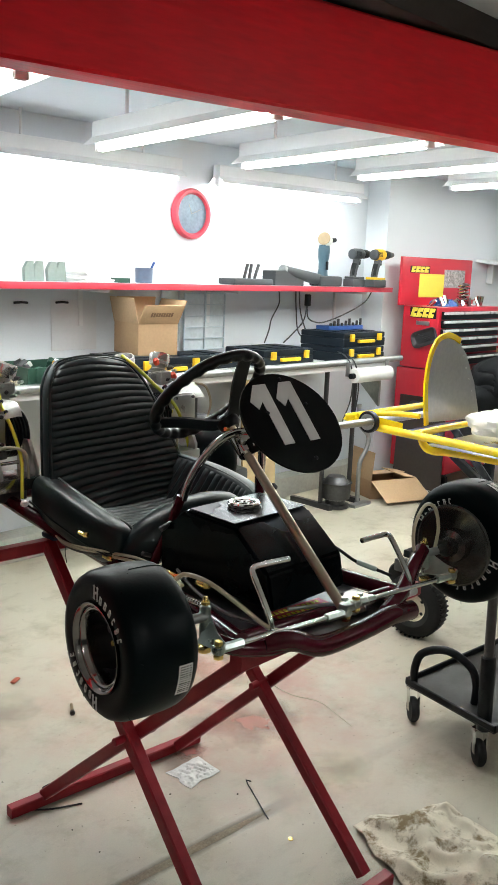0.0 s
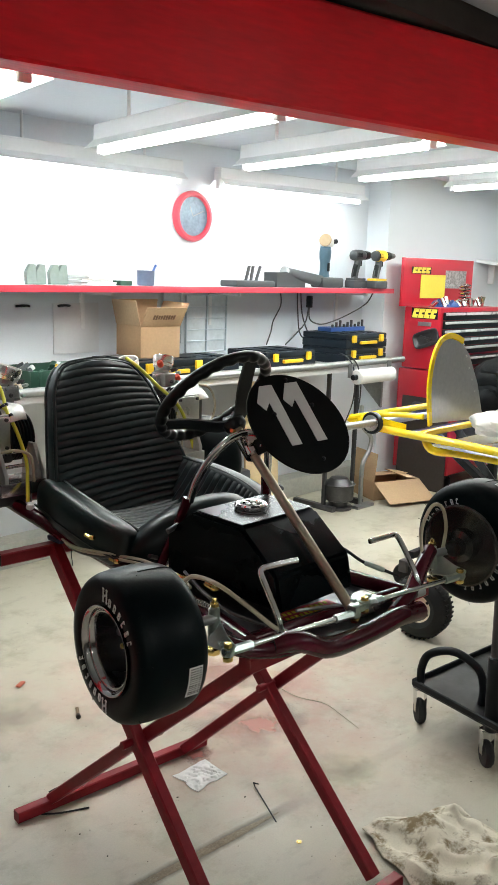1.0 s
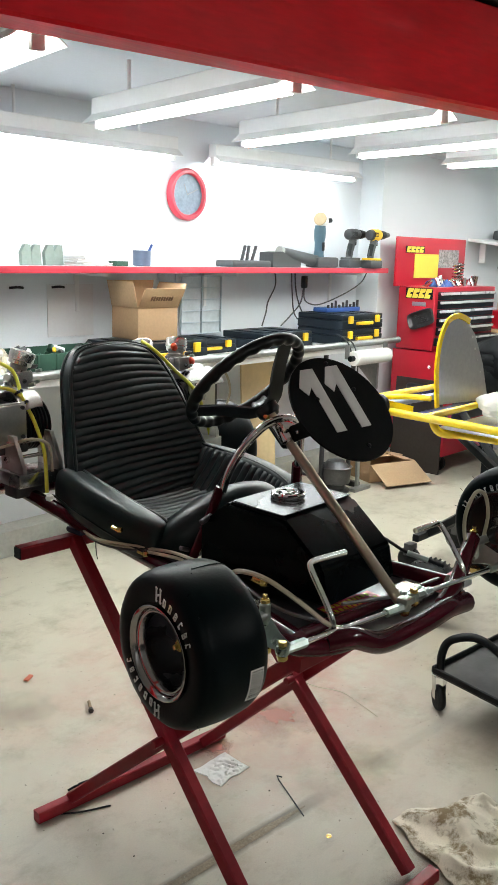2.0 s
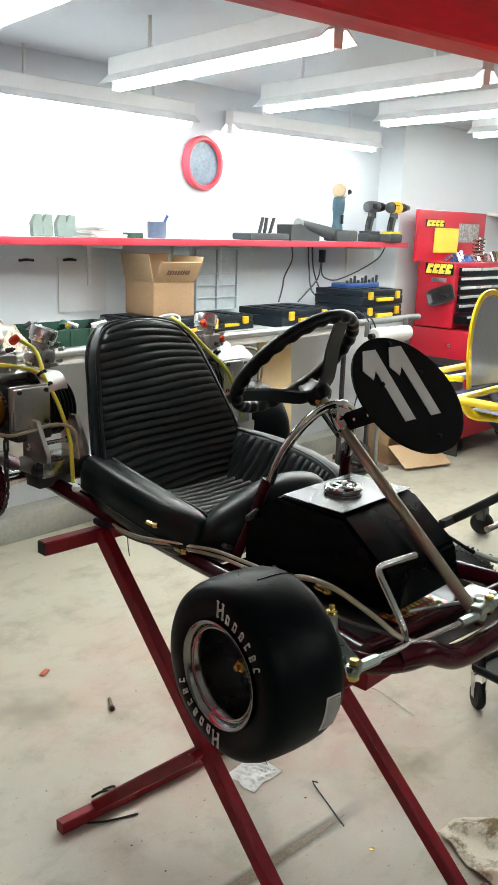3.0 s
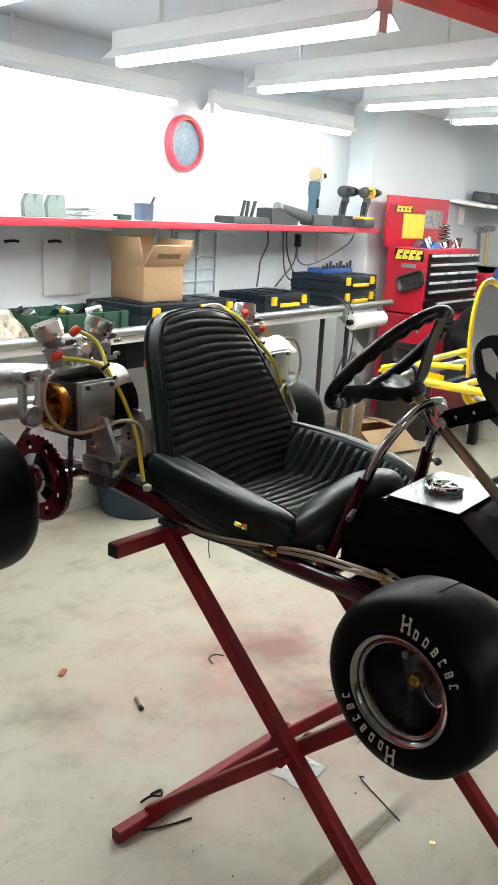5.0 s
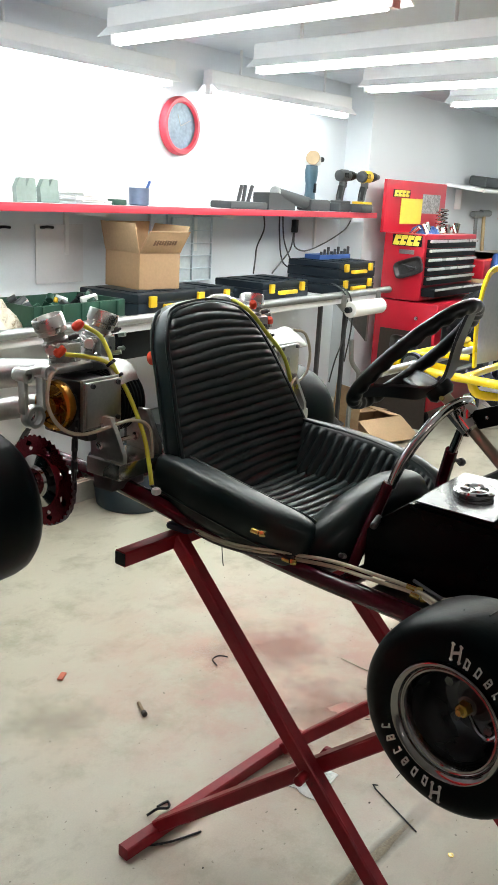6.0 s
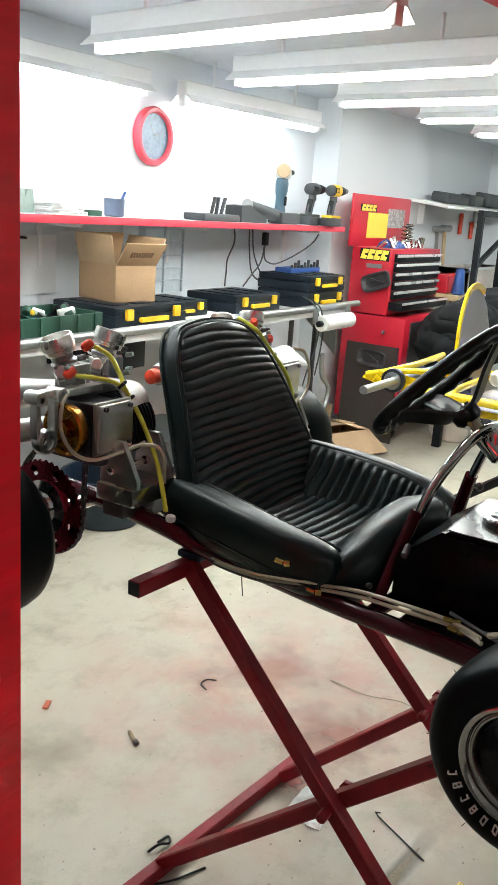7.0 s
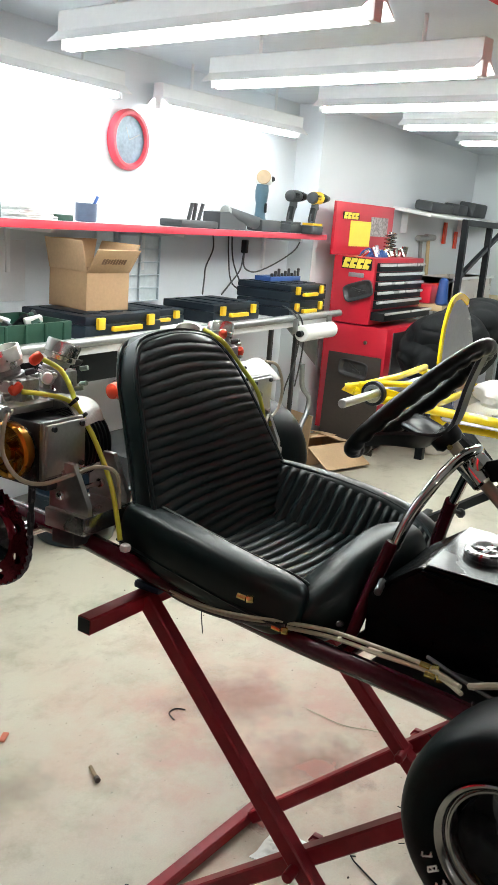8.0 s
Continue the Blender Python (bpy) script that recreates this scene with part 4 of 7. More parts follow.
for j, y in enumerate((1.137, 1.118)):
    for k in range(11):
        box(bm, (KX - 0.065 + 0.012 * k + 0.004 * j, y - 0.01, 0.7366), (0.0065, 0.010, 0.001), 0, Matrix.Rotation(-0.2, 3, "Z"))
part("sticker_print", bm, "yellowpaper", kart, "yellow print bars on the sticker")

# steering
TURNED = False
A = Vector((1.214, 1.012, 0.775)); Bp = Vector((1.262, 1.333, 1.022)); d = (Bp - A).normalized()
hubp = A + d * 0.478
part("steering_column", C(A, hubp, 0.0098, 16), "bronze", kart, "plated steel steering column")
bm = bmesh.new(); cyl(bm, Bp - d * 0.03, Bp + d * 0.03, 0.019, 16, 0.004); box(bm, Bp + Vector((0.0, -0.006, 0.012)), (0.034, 0.026, 0.030), 0.008, rot_to(d)); part("column_clamp", bm, "chrome", kart, "chrome clamp on the column")
part("support_hoop", T([(1.165, 1.405, 0.905), (1.172, 1.392, 0.95), (1.19, 1.37, 1.0), (1.215, 1.35, 1.035), (1.24, 1.338, 1.048), (1.262, 1.333, 1.05), (1.295, 1.338, 1.045), (1.335, 1.35, 1.02), (1.37, 1.375, 0.97), (1.395, 1.40, 0.905), (1.42, 1.42, 0.84)], 0.0088, 12, 5), "chrome", kart, "chrome steering support hoop")
part("hoop_leg", T([(1.163, 1.408, 0.912), (1.145, 1.425, 0.84), (1.11, 1.44, 0.755)], 0.0105, 12), "maroon", kart, "maroon lower leg of the hoop")
part("hoop_leg", T([(1.388, 1.395, 0.925), (1.42, 1.42, 0.84), (1.46, 1.44, 0.755)], 0.012, 12), "maroon", kart, "maroon lower leg of the hoop")
# steering wheel
wc = Vector((1.2492, 1.4258, 1.115)); wn = Vector((-0.019, 0.733, 0.68)).normalized()
wx = Vector((1, 0, 0)); wx = (wx - wn * wx.dot(wn)).normalized(); wy = wn.cross(wx)
sw = new("steering_wheel"); sw.parent = kart; sw["base"] = tuple(kart["base"]); sw["label"] = "black steering wheel with finger grips"
bm = bmesh.new()
N = 144
RW = 0.1283
rings = []
for k in range(N):
    a = 2 * math.pi * k / N
    rad = wx * math.cos(a) + wy * math.sin(a)
    p = wc + rad * RW
    g = 0.0015 * math.sin(a * 26)
    rings.append([bm.verts.new(p + rad * ((0.0118 + (g if math.cos(b) < 0.3 else 0)) * math.cos(b)) + wn * (0.0122 + (g if math.sin(b) < 0 else 0)) * math.sin(b)) for b in [2 * math.pi * i / 16 for i in range(16)]])
for k in range(N):
    a, b = rings[k], rings[(k + 1) % N]
    for i in range(16):
        bm.faces.new((a[i], a[(i + 1) % 16], b[(i + 1) % 16], b[i]))
part("rim", bm, "wheelgrip", sw, "moulded black rim")
hc = hubp
for ang in (-80, 38, 146):
    a = radians(ang)
    rad = wx * math.cos(a) + wy * math.sin(a)
    bm = bmesh.new()
    e1 = wc + rad * (RW - 0.006) - wn * 0.004
    path = spline([hc + rad * 0.004, hc + rad * 0.030 + wn * 0.004, hc.lerp(e1, 0.62) - wn * 0.002, e1], 6)
    sweep(bm, path, [(-0.017, -0.002), (-0.015, 0.003), (-0.011, 0.0045), (-0.005, 0.002), (0.005, 0.002), (0.011, 0.0045), (0.015, 0.003), (0.017, -0.002)], up=wn, scale=lambda t: (1.35 - 0.25 * t, 1.2))
    part("spoke", bm, "spoke", sw, "glossy black spoke")
bm = bmesh.new(); lathe(bm, [(0.017, -0.022), (0.024, -0.014), (0.025, 0.002), (0.022, 0.006), (0.010, 0.007)], hc, wn, 24); part("hub", bm, "spoke", sw)
for k in range(3):
    a = 2 * math.pi * k / 3 + 0.2
    bm = bmesh.new(); hexnut(bm, hc + wx * 0.015 * math.cos(a) + wy * 0.015 * math.sin(a) + wn * 0.0055, wn, 0.0042, 0.005); part("bolt", bm, "darksteel", sw)
bm = bmesh.new(); hexnut(bm, hc - wn * 0.022 + wx * -0.012, (-1, -0.3, 0.2), 0.005, 0.014); part("clamp_bolt", bm, "brass", sw)

# number plate
pn = Vector((-0.117, -0.727, 0.677)).normalized(); pu = Vector((0.058, 0.675, 0.735)); pu = (pu - pn * pu.dot(pn)).normalized(); px = pu.cross(pn)
pc = Vector((1.2219, 1.1758, 1.1178)) - pn * 0.005
np_ = new("number_plate"); np_.parent = kart; np_["base"] = tuple(kart["base"]); np_["label"] = "black round racing number plate with white figures"
bm = bmesh.new()
out = [(0.112 * math.cos(a), 0.111 * math.sin(a) - 0.021) for a in [2 * math.pi * k / 64 for k in range(64)]]
prism(bm, out, pc, px, pu, 0.004)
pl = part("plate", bm, "plate", np_)
for xr in (-0.020, 0.044):
    bm = bmesh.new()
    prism(bm, [(xr, 0.068), (xr, -0.067), (xr - 0.025, -0.067), (xr - 0.026, 0.030), (xr - 0.042, 0.014), (xr - 0.054, 0.033), (xr - 0.030, 0.068)][::-1], pc + pn * 0.0042, px, pu, 0.0012)
    part("figure_one", bm, "numeral", pl, "white figure 1")
for u, v in ((-0.048, 0.004), (0.052, 0.012), (0.01, -0.105), (0.02, 0.075)):
    bm = bmesh.new(); lathe(bm, [(0.004, 0), (0.004, 0.002), (0.002, 0.003)], pc + px * u + pu * v + pn * 0.005, pn, 10); part("screw", bm, "black", pl)
bm = bmesh.new()
q0 = pc - pn * 0.005 + pu * -0.02; q1 = Bp + d * 0.0 + Vector((0.0, -0.022, 0.0))
sweep(bm, [q0 + px * 0.0, q0 - pn * 0.03, q1], [(-0.016, -0.003), (0.016, -0.003), (0.016, 0.003), (-0.016, 0.003)], up=px)
br = part("bracket", bm, "plate", np_, "black flat steel bracket with rivets")
for k in range(3):
    bm = bmesh.new(); lathe(bm, [(0.004, 0), (0.0035, 0.002), (0.001, 0.003)], (q0 - pn * 0.03).lerp(q1, 0.2 + 0.3 * k) - px * 0.0035, -px, 8); part("rivet", bm, "chrome", br)

# ---- shelf wall ----
e = thing("wall_shelf", (2.6, 3.47, 1.265), "long red-edged wall shelf on steel brackets", "shelf")
part("board", B((2.515, 3.473, 1.276), (4.24, 0.290, 0.028), 0.003), "lamp_white", e, "white shelf board")
part("edge_strip", B((2.515, 3.3235, 1.276), (4.24, 0.009, 0.030), 0.002), "redshelf", e, "red edge strip of the shelf")
for x in (0.9, 2.455, 3.30, 4.42):
    bm = bmesh.new(); box(bm, (x, 3.613, 1.165), (0.022, 0.014, 0.18), 0.002); box(bm, (x, 3.49, 1.252), (0.02, 0.24, 0.016), 0.002); part("bracket", bm, "lamp_white", e, "white steel shelf bracket")

e = thing("wall_clock", (3.15, 3.60, 1.52), "round red wall clock with a blue-grey face", "clock")
cc = Vector((3.15, 3.615, 1.648))
bm = bmesh.new(); lathe(bm, [(0.095, 0.0), (0.128, 0.0), (0.131, 0.02), (0.122, 0.036), (0.108, 0.036), (0.100, 0.022)], cc, (0, -1, 0), 48, close=False); part("rim", bm, "redshelf", e, "glossy red clock rim")
bm = bmesh.new(); lathe(bm, [(0.001, 0.016), (0.106, 0.016), (0.106, 0.012), (0.001, 0.012)], cc, (0, -1, 0), 40); part("face", bm, surf("clock_face", (0.20, 0.28, 0.38), 0.35, vary=0.35, blotch=22), e, "blue-grey clock face")
for a, L in ((2.0, 0.055), (0.4, 0.08)):
    bm = bmesh.new(); bar(bm, cc + Vector((0, -0.02, 0)), cc + Vector((L * math.cos(a), -0.02, L * math.sin(a))), 0.003, 0.002, 0.0005, up=(0, 1, 0)); part("clock_hand", bm, "steel", e)

# ---- workbench ----
BZ = 0.865
e = thing("workbench", (2.4, 3.36, 0), "long white-fronted workbench with a steel pipe edge", "workbench")
part("bench_top", B((2.3, 3.365, BZ - 0.02), (4.05, 0.50, 0.04), 0.004), "lamp_white", e)
part("edge_pipe", C((0.2, 3.112, 0.872), (4.475, 3.112, 0.872), 0.019, 16, 0.003), "steel", e, "steel pipe along the bench edge")
for x, w in ((0.6, 0.04), (1.35, 0.04), (3.87, 0.022), (4.14, 0.022)):
    bm = bmesh.new(); bar(bm, (x, 3.20, 0.02), (x, 3.20, BZ - 0.04), w, up=(0, 1, 0)); part("leg", bm, "darksteel" if x > 3 else "steel", e)
    bm = bmesh.new(); bar(bm, (x, 3.12, 0.016), (x, 3.42, 0.016), w + 0.012, 0.032); part("foot", bm, "darksteel" if x > 3 else "steel", e)
bm = bmesh.new(); prism(bm, [(0, 0), (0, -0.27), (0.30, 0)], (4.33, 3.16, 0.845), (0, 1, 0), (0, 0, 1), 0.02); part("gusset", bm, "steel", e, "triangular steel gusset")

e = thing("paper_roll", (4.08, 3.06, 0.75), "white paper roll hung under the bench edge", "paper roll")
part("roll", C((3.93, 3.055, 0.80), (4.27, 3.055, 0.80), 0.042, 24, 0.004), "paper", e)
part("core", C((3.90, 3.055, 0.80), (4.29, 3.055, 0.80), 0.016, 14), "black", e)
for x in (3.905, 4.285):
    part("hanger", B((x, 3.08, 0.835), (0.006, 0.03, 0.08), 0.001), "steel", e)


def tool_case(c, size, rot=0.0, seed=0):
    """A black case with two yellow latches and a yellow handle on its front."""
    x, y, z = c; w, dp, h = size
    e = thing("tool_case", (x, y, z), "black plastic tool case with yellow latches and handle", "tool case", "tool cases on the bench")
    bm = bmesh.new(); box(bm, (x, y, z + h * 0.30), (w, dp, h * 0.60), 0.007); part("base_shell", bm, "casenavy", e)
    bm = bmesh.new(); box(bm, (x, y, z + h * 0.80), (w * 0.992, dp * 0.985, h * 0.39), 0.007)
    for k in range(3):
        box(bm, (x - w * 0.3 + w * 0.3 * k, y, z + h + 0.001), (w * 0.2, dp * 0.7, 0.006), 0.002)
    part("lid", bm, "casenavy", e)
    for s in (-0.33, 0.33):
        bm = bmesh.new(); box(bm, (x + s * w, y - dp / 2 - 0.006, z + h * 0.66), (w * 0.085, 0.016, h * 0.50), 0.004); part("latch", bm, "yellow", e, "yellow plastic latch")
    bm = bmesh.new(); box(bm, (x, y - dp / 2 - 0.010, z + h * 0.40), (w * 0.38, 0.02, h * 0.22), 0.005); part("handle", bm, "yellow", e, "yellow carrying handle")
    if rot:
        e.rotation_euler = (0, 0, rot)
    return e


tool_case((4.125, 3.30, BZ), (0.40, 0.33, 0.086))
tool_case((4.125, 3.30, BZ + 0.087), (0.40, 0.33, 0.084))
tool_case((3.545, 3.36, BZ), (0.41, 0.30, 0.088))
tool_case((2.66, 3.34, BZ), (0.46, 0.34, 0.09))
tool_case((3.02, 3.42, BZ), (0.40, 0.26, 0.07))


def open_box(c, size, rz, flaps, label, logo):
    """An open cardboard box with thick walls and four flaps at given angles."""
    x, y, z = c; w, dp, h = size
    e = thing("cardboard_box", c, label, "cardboard box")
    R = Matrix.Rotation(rz, 3, "Z"); o = Vector(c)
    t = 0.005
    def put(nm, cc, sz, rot=None, mt="card"):
        bm = bmesh.new(); box(bm, (0, 0, 0), sz, 0.0015, rot)
        bmesh.ops.translate(bm, vec=cc, verts=bm.verts); bmesh.ops.rotate(bm, cent=(0, 0, 0), matrix=R, verts=bm.verts); bmesh.ops.translate(bm, vec=o, verts=bm.verts)
        return part(nm, bm, mt, e)
    put("bottom", (0, 0, t / 2), (w, dp, t))
    for s in (-1, 1):
        put("side", (s * (w - t) / 2, 0, h / 2), (t, dp - 2 * t, h))
        put("side", (0, s * (dp - t) / 2, h / 2), (w, t, h))
    for (ax, s), (ang, L) in flaps.items():
        a = radians(ang)
        if ax == "x":
            rot = Matrix.Rotation(s * a, 3, "Y"); cc = Vector((s * w / 2, 0, h)) + rot @ Vector((0, 0, L / 2)); sz = (t, dp, L)
        else:
            rot = Matrix.Rotation(-s * a, 3, "X"); cc = Vector((0, s * dp / 2, h)) + rot @ Vector((0, 0, L / 2)); sz = (w, t, L)
        fl = put("flap", cc, sz, rot, "cardin")
        if logo == (ax, s):
            n = (rot @ Vector((0, -s * 0 + (s if ax == "y" else 0), 0))) if ax == "y" else rot @ Vector((s, 0, 0))
            rnd = random.Random(2)
            bm = bmesh.new()
            if ax == "y":
                for k in range(9):
                    box(bm, (-0.055 + 0.0135 * k, s * 0.0031, 0.0), (0.0095, 0.0012, 0.022 + 0.004 * rnd.random()))
            bmesh.ops.rotate(bm, cent=(0, 0, 0), matrix=rot, verts=bm.verts)
            bmesh.ops.translate(bm, vec=cc, verts=bm.verts); bmesh.ops.rotate(bm, cent=(0, 0, 0), matrix=R, verts=bm.verts); bmesh.ops.translate(bm, vec=o, verts=bm.verts)
            part("print", bm, "cardprint", fl, "dark print bars")
    return e


open_box((2.665, 3.37, BZ + 0.092), (0.215, 0.235, 0.150), radians(-9), {("x", -1): (12, 0.12), ("x", 1): (25, 0.12), ("y", -1): (35, 0.11), ("y", 1): (-12, 0.12)}, "open brown cardboard box on a tool case", ("y", -1))
open_box((4.47, 3.18, 0.0), (0.34, 0.24, 0.115), radians(-20), {("x", -1): (-5, 0.18), ("y", -1): (118, 0.20), ("y", 1): (-85, 0.12), ("x", 1): (-80, 0.1)}, "open brown cardboard box on the floor under the bench", ("x", 1))

# ---- tool chest ----
CX0, CX1, CY0, CY1 = 4.80, 5.60, 3.06, 3.34   # the upper chest
LY0 = 2.94   # front of the deeper lower cabinet


def tool_chest():
    e = thing("tool_chest", ((CX0 + CX1) / 2, (CY0 + CY1) / 2, 0), "red steel rolling tool chest with an open lid", "tool chest")
    w = CX1 - CX0; cx = (CX0 + CX1) / 2; cy = (CY0 + CY1) / 2; dp = CY1 - CY0
    part("lower_cabinet", B((cx, (LY0 + 3.36) / 2, 0.443), (w, 3.36 - LY0, 0.666), 0.008), "chestred", e)
    bm = bmesh.new(); box(bm, (cx + 0.03, LY0 - 0.003, 0.54), (w * 0.86, 0.008, 0.42), 0.004); part("cabinet_front", bm, "darksteel", e, "dark front of the lower cabinet")
    part("upper_chest", B((cx, cy + 0.005, 0.9815), (w, dp - 0.01, 0.397), 0.008), "chestred", e)
    for k in range(5):
        z = 1.128 - 0.0555 * k
        bm = bmesh.new(); box(bm, (cx - 0.01, CY0 - 0.002, z), (w * 0.90, 0.02, 0.050), 0.003); dr = part("drawer", bm, "black", e, "black drawer front")
        bm = bmesh.new(); box(bm, (cx - 0.01, CY0 - 0.018, z + 0.014), (w * 0.90, 0.018, 0.017), 0.005); part("handle", bm, "pull", dr, "bright aluminium drawer pull")
    bm = bmesh.new(); box(bm, (cx, CY0 - 0.035, 0.840), (w * 0.96, 0.09, 0.05), 0.004); dr = part("drawer", bm, "black", e, "black bottom drawer left a little open")
    bm = bmesh.new(); box(bm, (cx, CY0 - 0.086, 0.861), (w * 0.96, 0.014, 0.014), 0.004); part("handle", bm, "pull", dr, "bright aluminium drawer pull")
    part("name_plate", B((CX0 - 0.001, 3.183, 1.073), (0.004, 0.10, 0.026), 0.001), "steel", e, "bare metal plate")
    bm = bmesh.new(); cyl(bm, (CX0 + 0.002, 3.072, 0.681), (CX0 - 0.014, 3.072, 0.681), 0.012, 14, 0.002); cyl(bm, (CX0 - 0.014, 3.072, 0.681), (CX0 - 0.022, 3.072, 0.681), 0.006, 10); part("lock", bm, "chrome", e, "chrome cylinder lock")
    bm = bmesh.new(); box(bm, (5.16, CY1 - 0.012, 1.335), (0.87, 0.02, 0.31), 0.004); lid = part("lid", bm, "chestred", e, "open red lid")
    for nm, c, sz, mt in (("sheet", (5.076, CY1 - 0.026, 1.308), (0.30, 0.003, 0.153), "yellowpaper"), ("sheet", (5.365, CY1 - 0.024, 1.357), (0.27, 0.003, 0.12), surf("grey_print", (0.3, 0.3, 0.3), 0.5, vary=0.7, grain=90, blotch=45))):
        part(nm, B(c, sz), mt, lid)
    def sticker(c, u, nrm, w2, h2, n):
        """A black decal with slanted yellow shapes on it."""
        c, u, nrm = Vector(c), Vector(u), Vector(nrm)
        bm = bmesh.new(); prism(bm, [(-w2, -h2), (w2, -h2), (w2, h2), (-w2, h2)], c, u, (0, 0, 1), 0.002); st = part("sticker", bm, "black", e, "black decal with slanted yellow shapes")
        out = 0.0022 if u.cross(Vector((0, 0, 1))).dot(nrm) > 0 else -0.0002
        for k in range(n):
            x0 = -w2 * 0.88 + 2 * w2 * 0.90 * k / n; x1 = x0 + 2 * w2 * 0.80 / n; sl = h2 * 0.25
            bm = bmesh.new()
            prism(bm, [(x0 - sl, -h2 * 0.86), (x1 - sl, -h2 * 0.86), (x1 - sl * 0.2, -h2 * 0.2), (x0 + 0.55 * (x1 - x0), -h2 * 0.15), (x0 + 0.58 * (x1 - x0), h2 * 0.15), (x1 + sl * 0.3, h2 * 0.2), (x1 + sl, h2 * 0.88), (x0 + sl, h2 * 0.88)], c + nrm * 0.0022, u, (0, 0, 1), 0.001)
            part("decal_shape", bm, "yellowpaper", st)
    sticker((CX0 - 0.002, 3.185, 1.140), (0, -1, 0), (-1, 0, 0), 0.098, 0.034, 4)
    sticker((4.925, CY1 - 0.026, 1.412), (1, 0, 0), (0, -1, 0), 0.115, 0.022, 4)
    for y, z, r in ((3.149, 0.983, -0.34), (3.126, 0.515, 0.08)):
        bm = bmesh.new()
        lip = lambda a, b, p: [(a * math.copysign(abs(math.cos(q)) ** p, math.cos(q)), b * math.copysign(abs(math.sin(q)) ** p, math.sin(q))) for q in [2 * math.pi * i / 32 for i in range(32)]]
        rings2 = [[bm.verts.new((x2, u, v)) for u, v in lip(a2, b2, 0.45)] for x2, a2, b2 in ((0.01, 0.082, 0.038), (-0.016, 0.098, 0.054), (-0.018, 0.092, 0.048), (-0.002, 0.074, 0.030))]
        for ra, rb in zip(rings2, rings2[1:]):
            for i in range(32):
                bm.faces.new((ra[i], ra[(i + 1) % 32], rb[(i + 1) % 32], rb[i]))
        bm.faces.new(rings2[-1]); bm.faces.new(rings2[0])
        box(bm, (-0.006, 0.0, 0.004), (0.012, 0.10, 0.012), 0.004, Matrix.Rotation(0.5, 3, "X")); box(bm, (-0.006, -0.02, -0.012), (0.012, 0.05, 0.01), 0.003)
        bmesh.ops.rotate(bm, cent=(0, 0, 0), matrix=Matrix.Rotation(r, 3, "X"), verts=bm.verts); bmesh.ops.translate(bm, vec=(CX0 - 0.012, y, z), verts=bm.verts)
        part("magnetic_tray", bm, "darksteel", e, "steel magnetic parts tray")
    for x in (CX0 + 0.08, CX1 - 0.08):
        for y in (LY0 + 0.07, CY1 - 0.05):
            bm = bmesh.new(); lathe(bm, [(0.02, -0.014), (0.05, -0.014), (0.052, 0), (0.05, 0.014), (0.02, 0.014)], (x, y, 0.052), (1, 0, 0), 20); box(bm, (x, y, 0.09), (0.05, 0.06, 0.03), 0.004); part("caster", bm, "oldrubber", e)
    return e


tool_chest()

